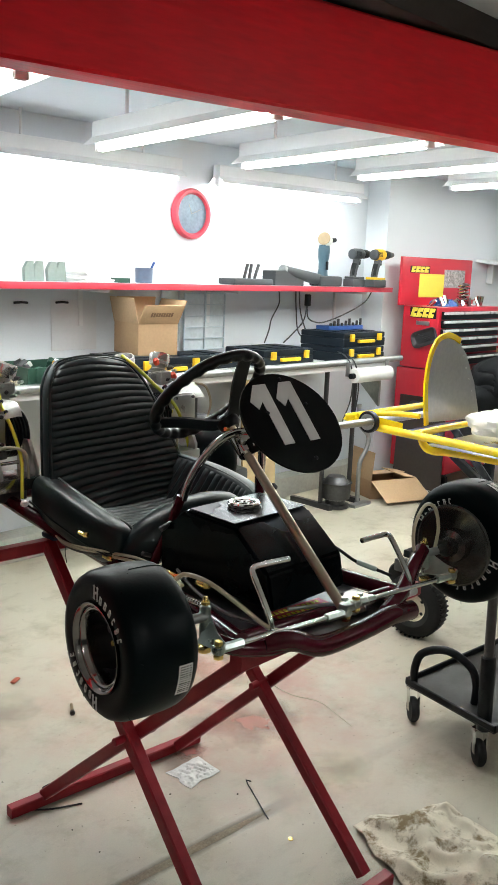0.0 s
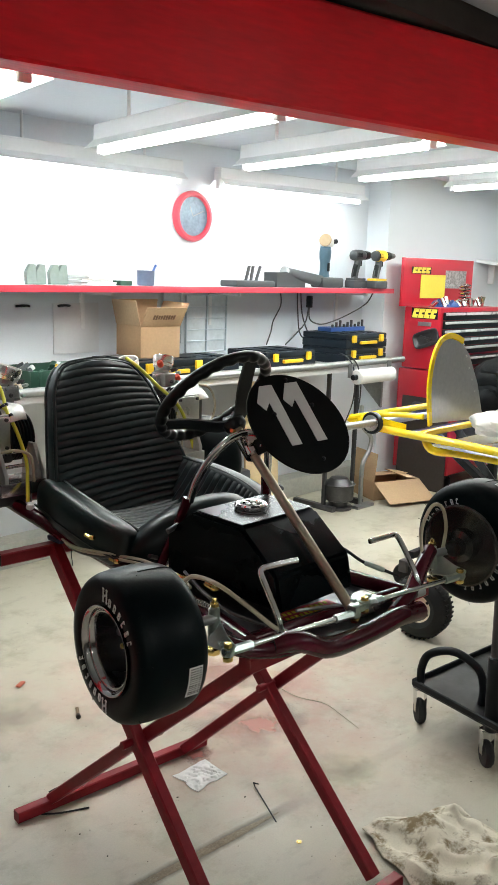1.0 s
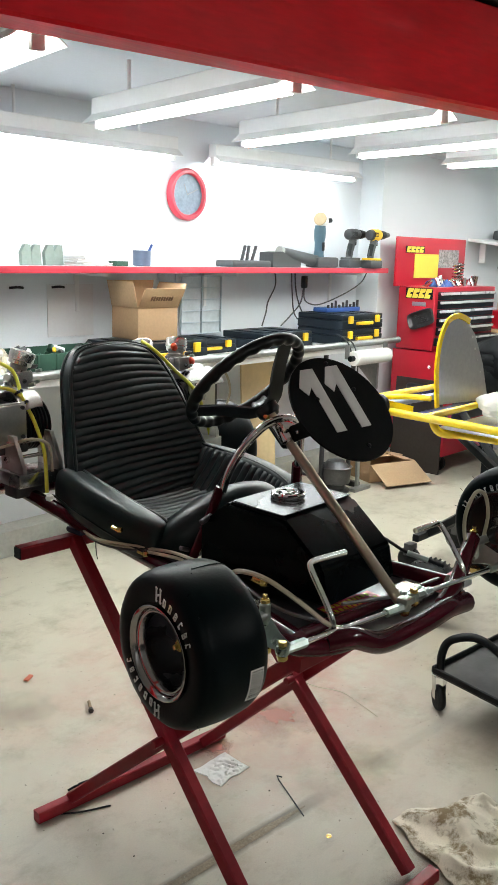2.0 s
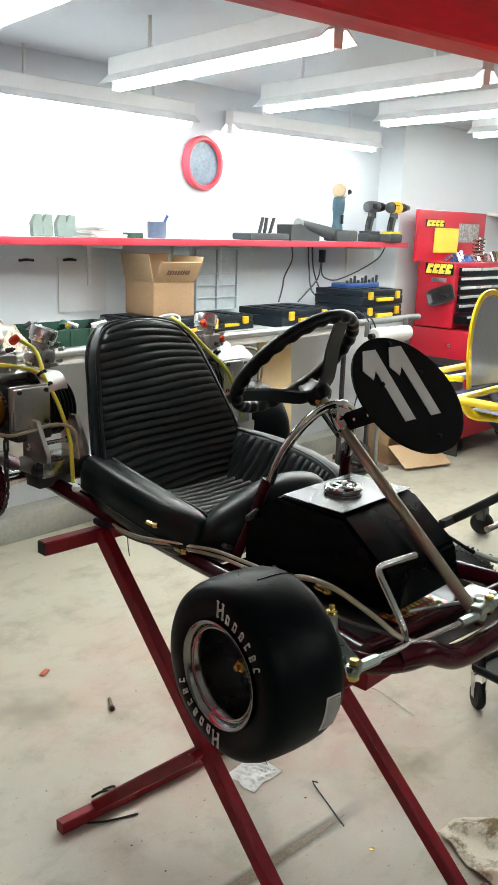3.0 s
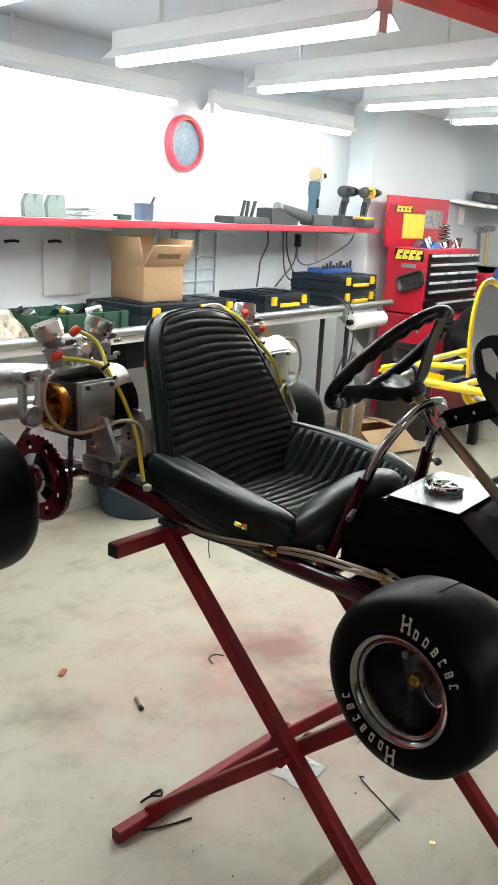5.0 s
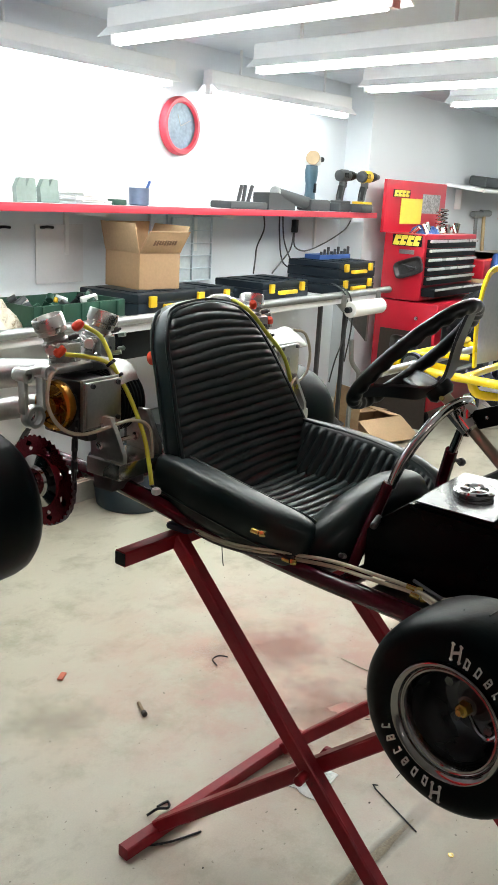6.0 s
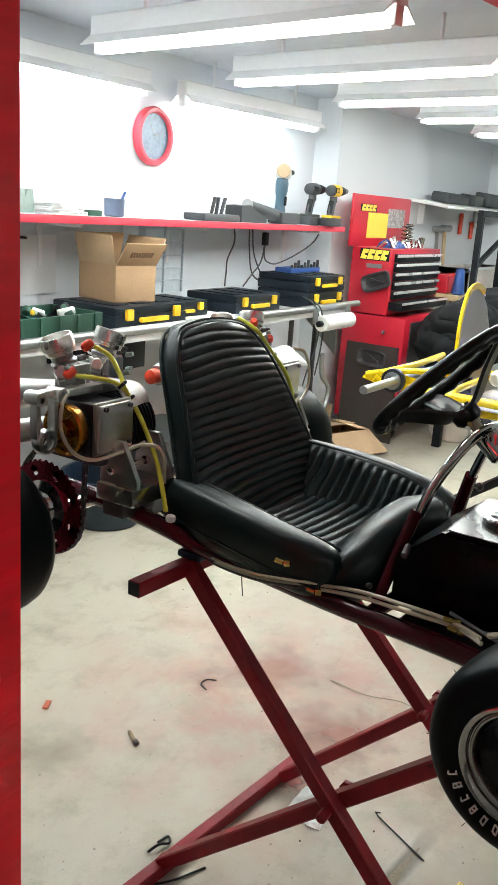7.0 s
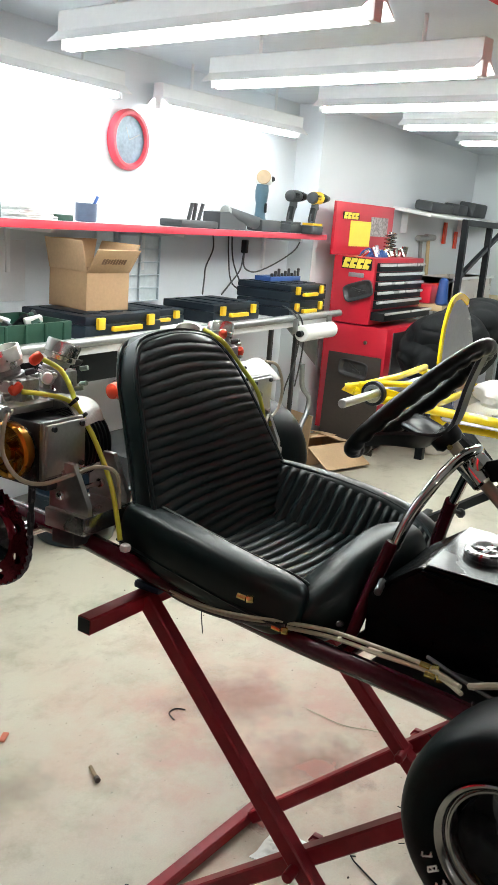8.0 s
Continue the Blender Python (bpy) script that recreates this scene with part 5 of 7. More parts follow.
# ---- kart: engines, drive, lines ----
def engine(mir, RYY=2.045):
    """A rear-mounted kart engine: case, mount, clutch, two carburettors with stacks, hoses, exhaust."""
    X = (lambda x: x) if not mir else (lambda x: 2.64 - x)
    V = lambda x, y, z: Vector((X(x), y, z))
    if mir:
        RYY = FRY
    g = new("engine"); g.parent = kart; g["base"] = tuple(kart["base"]); g["label"] = "small cast aluminium two-carburettor kart engine"

    def P(nm, bm, mt, lab=""):
        return part(nm, bm, mt, g, lab)

    def bx(x0, x1, y0, y1, z0, z1, bev=0.003):
        return B((X((x0 + x1) / 2), (y0 + y1) / 2, (z0 + z1) / 2), (abs(x1 - x0), y1 - y0, z1 - z0), bev)
    P("crankcase", bx(0.945 if mir else 0.985, 1.072, 1.937, 2.06, 0.905, 1.018, 0.008), "darksteel")
    P("case_flange", bx(0.966, 1.062, 1.930, 1.938, 0.93, 1.026, 0.003), "cast")
    bm = bx(0.970, 1.058, 1.923, 1.931, 0.936, 1.022, 0.004)
    cv = P("side_cover", bm, "alu", "flat machined side cover")
    for x, z in ((0.982, 1.015), (1.046, 1.015), (1.046, 0.948)):
        bm = bmesh.new(); cyl(bm, V(x, 1.924, z), V(x, 1.918, z), 0.0045, 10); part("screw", bm, "darksteel", cv)
    # finned cylinder drum towards the seat
    bm = bmesh.new()
    prof = [(0.045, 0.0)]
    for k in range(9):
        x = 0.004 + 0.009 * k
        prof += [(0.045, x), (0.061, x + 0.001), (0.061, x + 0.004), (0.045, x + 0.005)]
    prof += [(0.045, 0.088), (0.03, 0.09)]
    lathe(bm, prof, V(1.045, 1.985, 0.962), (-1 if mir else 1, 0, 0), 32)
    P("finned_cylinder", bm, "black", "dark finned cylinder")
    bm = bmesh.new()
    R = 0.068
    rows = [[V(x, 1.985 + (R + 0.003 * math.sin(5 * a + 60 * x)) * math.cos(a), 0.975 + (R + 0.004 * math.sin(4 * a + 90 * x)) * math.sin(a)) for x in ((0.932, 0.965, 1.0, 1.035, 1.07) if mir else (1.045, 1.06, 1.075, 1.09, 1.105))] for a in [radians(30 + 6 * k) for k in range(21)]]
    slab(bm, rows, lambda p, i, j: (Vector(p) - V(p[0] if not mir else 2.64 - p[0], 1.985, 0.975)).normalized() * 0.003)
    P("shroud", bm, "cast", "dented curved sheet metal cooling shroud")
    # mount block with gussets
    P("mount_base", bx(0.998, 1.118, 1.868, 1.955, 0.842, 0.874, 0.003), "alu", "machined aluminium engine mount")
    for x in (1.008, 1.105):
        bm = bmesh.new()
        prism(bm, [(0, 0), (0.085, 0), (0.085, 0.082), (0.034, 0.082), (0.0, 0.016)], V(x, 1.869, 0.873), (0, 1, 0), (0, 0, 1), 0.010 * (-1 if mir else 1))
        gs = P("mount_cheek", bm, "alu")
        for z in (0.899, 0.935):
            bm = bmesh.new(); lathe(bm, [(0.008, 0), (0.008, 0.006), (0.0065, 0.007), (0.003, 0.005)], V(x - 0.0005, 1.926, z), (1 if mir else -1, 0, 0), 14); part("bolt", bm, "chrome", gs)
    for z in (0.899, 0.935):
        P("mount_stud", C(V(1.009, 1.926, z), V(1.11, 1.926, z), 0.0045, 10), "chrome")
    P("mount_clamp", bx(1.01, 1.10, 1.90, 1.95, 0.81, 0.842, 0.004), "darksteel")
    # support bar, clevis bracket and clutch drum: on the engine with the chain outside
    if not mir:
        P("support_bar", bx(0.912, 1.045, 1.985, 2.018, 1.030, 1.043, 0.003), "alu", "machined aluminium support bar")
        # clevis bracket with two eyes and a lower ring
        bm = bmesh.new()
        for x in (0.866, 0.913):
            lathe(bm, [(0.0065, -0.016), (0.012, -0.016), (0.013, -0.012), (0.013, 0.012), (0.012, 0.016), (0.0065, 0.016)], V(x, 1.972, 1.044), (0, 1, 0), 18, close=False)
        box(bm, V(0.8895, 1.975, 1.048), (0.040, 0.020, 0.012), 0.003)
        for x in (0.869, 0.909):
            box(bm, V(x, 1.975, 1.008), (0.010, 0.018, 0.070), 0.003)
        lathe(bm, [(0.013, -0.010), (0.020, -0.010), (0.022, -0.006), (0.022, 0.006), (0.020, 0.010), (0.013, 0.010)], V(0.887, 1.972, 0.966), (0, 1, 0), 24, close=False)
        P("outrigger_bracket", bm, "alu", "cast aluminium clevis bracket with two eyes")
        bm = bmesh.new()
        lathe(bm, [(0.012, -0.004), (0.044, -0.004), (0.047, 0.0), (0.047, 0.014), (0.043, 0.018), (0.038, 0.012), (0.016, 0.010), (0.016, 0.020), (0.0, 0.020)], V(0.957, 1.985, 0.974), (1 if mir else -1, 0, 0), 36, close=False)
        dr = P("clutch_drum", bm, "gold", "gold anodised clutch drum")
        for k in range(6):
            a = 2 * math.pi * k / 6
            bm = bmesh.new(); box(bm, V(0.944, 1.985 + 0.030 * math.cos(a), 0.974 + 0.030 * math.sin(a)), (0.005, 0.020, 0.003), 0.001, Matrix.Rotation(a + 0.5, 3, "X")); part("drum_rib", bm, "gold", dr)
    # carburettors
    for cx, cy, lean, tw in ((1.003, 2.05, -0.22, 0.2), (1.126, 2.052, 0.22, -0.2)):
        ax = Vector(((-lean if mir else lean) * 1.3, -lean * 0.8 + 0.03, 1)).normalized()
        c = V(cx, cy, 1.092)
        bm = bmesh.new(); lathe(bm, [(0.024, 0.0), (0.028, 0.002), (0.028, 0.010), (0.0305, 0.012), (0.0305, 0.031), (0.0295, 0.034), (0.0265, 0.034), (0.025, 0.016), (0.012, 0.008), (0.0, 0.008)], c, ax, 36, close=False); part("intake_trumpet", bm, "alu", g, "bright turned aluminium intake stack")
        bm = bmesh.new(); lathe(bm, [(0.016, -0.060), (0.024, -0.055), (0.021, -0.036), (0.021, -0.026), (0.025, -0.020), (0.026, -0.014), (0.020, -0.010), (0.022, 0.001)], c, ax, 20)
        box(bm, c - ax * 0.034 + Vector((0, -0.022, 0)), (0.042, 0.034, 0.038), 0.005)
        box(bm, c - ax * 0.030 + Vector((0.024 * (1 if not mir else -1), -0.008, 0)), (0.026, 0.02, 0.024), 0.004)
        part("carburettor_body", bm, "cast", g, "cast carburettor body")
        sgn = -1 if mir else 1
        for k in range(5):
            bm = bmesh.new(); box(bm, c - ax * (0.050 - 0.007 * k), (0.052 - 0.004 * (k % 2), 0.046, 0.0045), 0.001, rot_to(ax)); part("cooling_fin", bm, "cast", g)
        bm = bmesh.new(); cyl(bm, c - ax * 0.03 + Vector((-0.024 * sgn, -0.012, 0)), c - ax * 0.03 + Vector((-0.038 * sgn, -0.022, 0.004)), 0.011, 14, 0.002); part("diaphragm_cover", bm, "alu", g)
        for k, (dx, dy, dz) in enumerate(((-0.02, -0.03, -0.02), (0.02, -0.034, -0.04), (0.034, -0.02, -0.016), (0.0, -0.038, -0.046))):
            bm = bmesh.new(); q = c + Vector((dx, dy, dz)); cyl(bm, q, q + Vector((0.004 * (k - 1), -0.014, 0.004)), 0.0045, 8); part("adjuster_screw", bm, "zinc", g)
        rnd = random.Random(int(cx * 1000))
        for k in range(9):
            a = rnd.uniform(-2.9, 0.2); hgt = -0.052 + 0.0055 * k
            q = c + ax * hgt + Vector((0.026 * math.cos(a), 0.026 * math.sin(a), 0)); o2 = Vector((math.cos(a), math.sin(a), 0.25))
            bm = bmesh.new()
            if k % 3 == 0:
                hexnut(bm, q, o2, 0.005, 0.009); part("jet_nut", bm, "brass" if k == 3 else "chrome", g)
            elif k % 3 == 1:
                bar(bm, q, q + o2 * 0.006 + Vector((rnd.uniform(-0.02, 0.02), 0, rnd.uniform(-0.018, 0.018))), 0.003, 0.009, 0.0008); part("lever", bm, "chrome", g)
            else:
                cyl(bm, q, q + o2 * 0.016, 0.0055, 10, 0.001); cyl(bm, q + o2 * 0.012, q + o2 * 0.02, 0.003, 8); part("fuel_port", bm, "cast" if k == 5 else "darksteel", g)
    P("manifold", bx(1.01, 1.13, 2.02, 2.075, 1.012, 1.045, 0.008), "cast")
    # red plugs and yellow hoses
    for a, z in ((V(1.038, 2.02, 1.108), 0), (V(0.982, 2.008, 1.066), 1)):
        bm = bmesh.new(); lathe(bm, [(0.004, -0.012), (0.0085, -0.008), (0.0095, 0.0), (0.008, 0.009), (0.0055, 0.012)], a, (0.5 * (-1 if mir else 1), -0.3, 0.5), 14); P("hose_cap", bm, "redplug", "red rubber hose cap")
    if mir:
        P("fuel_hose", T([(1.425, 1.95, 1.140), (1.432, 1.905, 1.118), (1.488, 1.90, 1.070), (1.570, 1.90, 1.002), (1.613, 1.90, 0.918), (1.634, 1.90, 0.840), (1.630, 1.91, 0.80)], 0.0048, 10), "hose", "translucent yellow fuel hose")
    else:
        P("fuel_hose", T([V(1.044, 2.01, 1.108), V(1.066, 1.99, 1.09), V(1.066, 1.965, 1.06), V(1.060, 1.945, 1.035), V(1.07, 1.915, 0.985), V(1.072, 1.88, 0.92), V(1.056, 1.85, 0.875), V(1.042, 1.828, 0.836)], 0.0044, 10), "hose", "translucent yellow fuel hose")
        P("fuel_hose", T([V(0.986, 1.998, 1.062), V(1.015, 1.98, 1.058), V(1.042, 1.955, 1.05), V(1.060, 1.945, 1.035)], 0.0042, 10), "hose", "translucent yellow fuel hose")
    for p in (V(1.062, 1.953, 1.045), V(1.053, 1.950, 1.043), V(1.064, 1.935, 1.022)):
        bm = bmesh.new(); lathe(bm, [(0.0075, -0.003), (0.0085, 0), (0.0075, 0.003)], p, (0.3, -0.6, -0.7), 12); P("cable_tie", bm, "black")
    P("vent_line", T([V(0.935, 1.965, 1.045), V(0.906, 1.950, 1.035), V(0.893, 1.940, 0.99), V(0.915, 1.930, 0.948), V(0.958, 1.922, 0.930), V(1.005, 1.905, 0.938), V(1.045, 1.885, 0.948), V(1.080, 1.872, 0.930), V(1.085, 1.868, 0.87)], 0.0036, 8), "line", "clear plastic vent line")
    # exhaust
    P("exhaust_pipe", T([V(1.18, 2.19, 0.972), V(1.05, 2.21, 0.985), V(0.92, 2.22, 0.99), V(0.74, 2.23, 0.98)], 0.03, 16, 8, scale=lambda t: (0.8 + 0.5 * t, 0.8 + 0.5 * t)), "steel", "bare steel exhaust pipe")
    P("exhaust_stub", T([V(1.0, 2.08, 0.95), V(0.9, 2.12, 0.945), V(0.78, 2.15, 0.93)], 0.022, 14), "steel", "bare steel exhaust stub")
    bm = bmesh.new(); lathe(bm, [(0.016, -0.012), (0.019, 0.0), (0.017, 0.018), (0.007, 0.023)], V(1.19, 2.188, 0.972), (-1 if mir else 1, 0, 0), 18); P("exhaust_plug", bm, "redplug", "orange rubber exhaust plug")
    # sprocket and chain
    sx = 0.962
    SZ0 = RZ + 0.012
    sp = new("sprocket"); sp.parent = g; sp["base"] = tuple(kart["base"]); sp["label"] = "red anodised drive sprocket"
    bm = bmesh.new()
    sides = []
    for dx in (-0.002, 0.002):
        pt = lambda r, a: bm.verts.new((X(sx) + dx, RYY + r * math.cos(a), SZ0 + r * math.sin(a)))
        n = 40
        A0 = [pt(0.044, 2 * math.pi * k / 80) for k in range(80)]
        A1 = [pt(0.056, 2 * math.pi * k / 80) for k in range(80)]
        A2 = [pt(0.083, 2 * math.pi * k / 80) for k in range(80)]
        A3 = [pt(0.085 if k % 2 else 0.090, 2 * math.pi * k / 80) for k in range(80)]
        for a, b in ((A0, A1), (A2, A3)):
            for k in range(80):
                bm.faces.new((a[k], a[(k + 1) % 80], b[(k + 1) % 80], b[k]))
        holes = []
        for h in range(8):
            k0 = h * 10
            ring = [A1[(k0 + i) % 80] for i in range(11)] + [A2[(k0 + i) % 80] for i in range(10, -1, -1)]
            am = 2 * math.pi * (k0 + 5) / 80
            hole = []
            for i in range(22):
                q = (i - 5) / 10 * 0.75 * math.pi if i <= 10 else (math.pi - (i - 16) / 10 * 0.75 * math.pi)
                # hole point opposite the matching rim point
                dr, dt = -0.0095 * math.cos(q), 0.0095 * math.sin(q)
                hole.append(pt(0.0695 + dr, am + dt / 0.0695))
            for i in range(22):
                bm.faces.new((ring[i], ring[(i + 1) % 22], hole[(i + 1) % 22], hole[i]))
            holes.append(hole)
        sides.append((A0, A3, holes))
    for ix in (0, 1):
        a, b = sides[0][ix], sides[1][ix]
        for k in range(80):
            bm.faces.new((a[k], a[(k + 1) % 80], b[(k + 1) % 80], b[k]))
    for a, b in zip(sides[0][2], sides[1][2]):
        for k in range(22):
            bm.faces.new((a[k], a[(k + 1) % 22], b[(k + 1) % 22], b[k]))
    part("ring", bm, "redanod", sp)
    bm = bmesh.new(); lathe(bm, [(0.016, -0.03), (0.03, -0.03), (0.032, -0.01), (0.052, -0.006), (0.052, 0.004), (0.03, 0.006), (0.03, 0.02), (0.016, 0.02)], (X(sx), RYY, SZ0), (1, 0, 0), 24, close=False); part("sprocket_hub", bm, "chrome", sp)
    # chain links round drum and sprocket
    c0, r0, c1, r1 = Vector((RYY, SZ0)), 0.0875, Vector((1.985, 0.974)), 0.034
    dd = c1 - c0; ang = math.atan2(dd.y, dd.x); off = math.acos((r0 - r1) / dd.length)
    path = []
    for k in range(29):
        a = ang + off + (2 * math.pi - 2 * off) * k / 28; path.append(c0 + r0 * Vector((math.cos(a), math.sin(a))))
    e0 = c1 + r1 * Vector((math.cos(ang - off), math.sin(ang - off))); s0 = path[-1]
    for k in range(1, 8): path.append(s0.lerp(e0, k / 8))
    for k in range(9):
        a = ang - off + 2 * off * k / 8; path.append(c1 + r1 * Vector((math.cos(a), math.sin(a))))
    s1 = path[-1]; e1 = path[0]
    for k in range(1, 8): path.append(s1.lerp(e1, k / 8))
    bm = bmesh.new()
    for k in range(len(path)):
        p, q = path[k], path[(k + 1) % len(path)]
        d2 = q - p; mid = (p + q) / 2
        rot = Matrix.Rotation(math.atan2(d2.y, d2.x), 3, "X")
        for dx in ((-0.004, 0.004) if k % 2 else (-0.0022, 0.0022)):
            box(bm, (X(sx) + 0.006 + dx, mid.x, mid.y), (0.0014, d2.length * 1.15, 0.0075), 0, rot)
        cyl(bm, (X(sx) + 0.001, p.x, p.y), (X(sx) + 0.011, p.x, p.y), 0.0032, 6)
    ch = part("chain", bm, "darksteel", g, "oily drive chain")
    ch["kind"] = "stuff"
    return g


engine(False)
engine(True)

# brake and fuel lines along the near rail
for k, (dx, dz) in enumerate(((0.0, 0.0), (-0.006, 0.008), (0.006, -0.008))):
    part("brake_line", T([(1.135 + dx, 1.845, 0.755 + dz), (1.100 + dx, 1.775, 0.748 + dz), (1.076 + dx, 1.715, 0.752 + dz), (1.056 + dx, 1.64, 0.762 + dz), (1.056 + dx, 1.578, 0.770 + dz), (1.072, 1.535 - 0.004 * k, 0.774 + 0.4 * dz)], 0.0026, 8), "darksteel" if k == 2 else "line", kart, "thin brake line under the seat")
part("brake_line", T([(1.076, 1.53, 0.774), (1.082, 1.46, 0.782), (1.068, 1.38, 0.790), (1.050, 1.30, 0.797), (1.02, 1.24, 0.80)], 0.0034, 8), "line", kart, "pale plastic brake line")
part("brake_line", T([(1.074, 1.525, 0.768), (1.080, 1.45, 0.774), (1.062, 1.37, 0.783), (1.045, 1.285, 0.792), (1.01, 1.235, 0.797)], 0.0034, 8), "line", kart, "pale plastic brake line")
part("loose_wire", T([(1.050, 1.665, 0.760), (1.048, 1.662, 0.745), (1.050, 1.66, 0.722)], 0.0009, 6), "black", kart, "thin black wire end hanging below the seat")
part("brake_line", T([(0.985, 1.22, 0.825), (0.955, 1.16, 0.86), (0.955, 1.10, 0.862), (0.98, 1.05, 0.83), (1.02, 1.025, 0.79), (1.06, 1.02, 0.77)], 0.0042, 8), "line", kart, "braided brake hose")
part("brake_line", T([(1.535, 1.02, 0.82), (1.525, 1.01, 0.87), (1.505, 1.01, 0.915), (1.475, 1.015, 0.925), (1.452, 1.02, 0.89), (1.450, 1.02, 0.85), (1.455, 1.01, 0.80)], 0.0038, 8), "line", kart, "braided brake hose loop")
for p in ((1.078, 1.545, 0.770), (1.068, 1.530, 0.764), (1.039, 1.578, 0.811), (1.046, 1.288, 0.799), (1.040, 1.278, 0.790), (0.962, 1.12, 0.85), (1.085, 1.522, 0.755)):
    bm = bmesh.new(); hexnut(bm, p, (0.3, -1, 0.1), 0.0058, 0.010); cyl(bm, Vector(p) + Vector((0, 0.002, 0)), Vector(p) + Vector((-0.002, 0.016, 0.002)), 0.0042, 8); part("brass_fitting", bm, "brass", kart, "brass brake line fitting")
part("throttle_spring", T([Vector((0.985 + 0.0045 * math.cos(k * 1.2), 1.215 - 0.0012 * k, 0.80 + 0.0045 * math.sin(k * 1.2))) for k in range(64)], 0.0011, 5, 1, smooth=False), "chrome", kart, "small coil spring")
part("throttle_cable", T([(1.345, 1.21, 0.838), (1.345, 1.14, 0.832), (1.342, 1.085, 0.818), (1.362, 1.05, 0.806), (1.378, 1.02, 0.796)], 0.0034, 8), "black", kart, "black throttle cable")
part("cable_adjuster", C((1.342, 1.08, 0.817), (1.364, 1.046, 0.805), 0.0052, 10, 0.001), "zinc", kart, "zinc plated cable adjuster")
part("pedal_rod", T([(1.034, 1.02, 0.785), (1.00, 1.10, 0.795), (1.02, 1.20, 0.80), (1.06, 1.30, 0.805)], 0.003, 8), "darksteel", kart, "chrome pedal rod")
part("pedal_rod", T([(1.28, 1.03, 0.765), (1.21, 1.07, 0.762), (1.15, 1.09, 0.765)], 0.0035, 8), "steel", kart)
bm = bmesh.new(); box(bm, (1.30, 1.05, 0.752), (0.06, 0.05, 0.03), 0.006); part("master_cylinder", bm, "alu", kart)
bm = bmesh.new(); box(bm, (1.215, 0.992, 0.787), (0.055, 0.022, 0.014), 0.004); part("steering_pitman", bm, "zinc", kart, "zinc plated pitman arm")
for p in ((1.195, 0.994, 0.80), (1.235, 0.990, 0.80)):
    bm = bmesh.new(); hexnut(bm, p, (0, 0, 1), 0.0065, 0.006); part("bolt", bm, "zinc", kart)
bm = bmesh.new(); cyl(bm, (1.338, 1.22, 0.83), (1.36, 1.22, 0.83), 0.03, 18, 0.004); part("tank_fitting", bm, "black", kart)
bm = bmesh.new(); cyl(bm, (1.135, 1.405, 0.86), (1.10, 1.398, 0.855), 0.006, 10, 0.002); part("hoop_bolt", bm, "darksteel", kart)
bm = bmesh.new(); cyl(bm, (1.40, 1.40, 0.905), (1.425, 1.39, 0.895), 0.004, 8); lathe(bm, [(0.008, 0), (0.009, 0.004), (0.005, 0.012)], (1.425, 1.39, 0.895), (1, -0.3, -0.3), 8); part("clamp_screw", bm, "darksteel", kart)
bm = bmesh.new(); cyl(bm, (1.13, 1.46, 0.775), (1.095, 1.45, 0.79), 0.005, 10, 0.002); part("seat_bolt", bm, "darksteel", kart)
bm = bmesh.new(); lathe(bm, [(0.0, -0.009), (0.008, -0.005), (0.0095, 0.0), (0.008, 0.005), (0.0, 0.009)], (1.040, 1.815, 0.827), (0, 0, 1), 14, close=False); part("rail_end_cap", bm, "lamp_white", kart, "small white rail end cap")
bm = bmesh.new(); lathe(bm, [(0.012, 0), (0.012, 0.003), (0.080, 0.003), (0.082, 0.0), (0.086, -0.002), (0.088, -0.008), (0.084, -0.010), (0.074, -0.006), (0.012, -0.006)], (1.572, 0.995, 0.826), (1, 0, 0), 40, close=False); part("brake_disc", bm, "darkrim", kart, "smooth steel front brake disc")
bm = bmesh.new(); lathe(bm, [(0.0, -0.032), (0.018, -0.032), (0.020, -0.014), (0.034, -0.010), (0.036, 0.0), (0.036, 0.004)], (1.566, 0.995, 0.826), (1, 0, 0), 28, close=False); part("brake_hub", bm, "darkrim", kart, "polished front hub")

# ---- yellow kart frame on a dolly ----
yk = thing("yellow_kart", (3.1, 1.9, 0.66), "bare yellow kart frame with an aluminium seat back", "go-kart")
part("rail", T([(2.90, 2.27, 0.775), (2.93, 2.22, 0.755), (2.94, 2.10, 0.745), (2.93, 1.9, 0.745), (2.90, 1.6, 0.745), (2.86, 1.3, 0.74)], 0.017, 12), "yellowpaint", yk, "yellow painted frame tube")
part("rail", T([(3.58, 2.27, 0.775), (3.56, 2.1, 0.745), (3.56, 1.9, 0.745), (3.6, 1.5, 0.745)], 0.017, 12), "yellowpaint", yk, "yellow painted frame tube")
part("rail", T([(2.972, 1.985, 0.755), (2.985, 1.97, 0.70), (3.01, 1.94, 0.678), (3.06, 1.85, 0.675), (3.06, 1.4, 0.68)], 0.017, 12), "yellowpaint", yk, "yellow painted lower tube")
part("cross_tube", T([(2.90, 2.25, 0.79), (3.0, 2.22, 0.80), (3.15, 2.20, 0.805), (3.58, 2.25, 0.79)], 0.014, 12), "yellowpaint", yk)
part("cross_tube", T([(2.95, 2.0, 0.745), (3.56, 2.0, 0.745)], 0.015, 12), "yellowpaint", yk)
bm = bmesh.new()
prism(bm, [(-0.02, 0.0), (0.09, -0.035), (0.24, -0.02), (0.24, 0.01), (0.10, 0.03), (0.0, 0.03)], (2.893, 2.295, 0.768), (0.3, -0.95, 0), (0, 0, 1), 0.005); part("hanger_tube", T([(2.885, 2.30, 0.782), (2.93, 2.22, 0.80), (2.975, 2.10, 0.812), (2.99, 2.005, 0.815)], 0.012, 10), "yellowpaint", yk); hg = part("axle_hanger", bm, "yellowpaint", yk, "drilled yellow axle hanger")
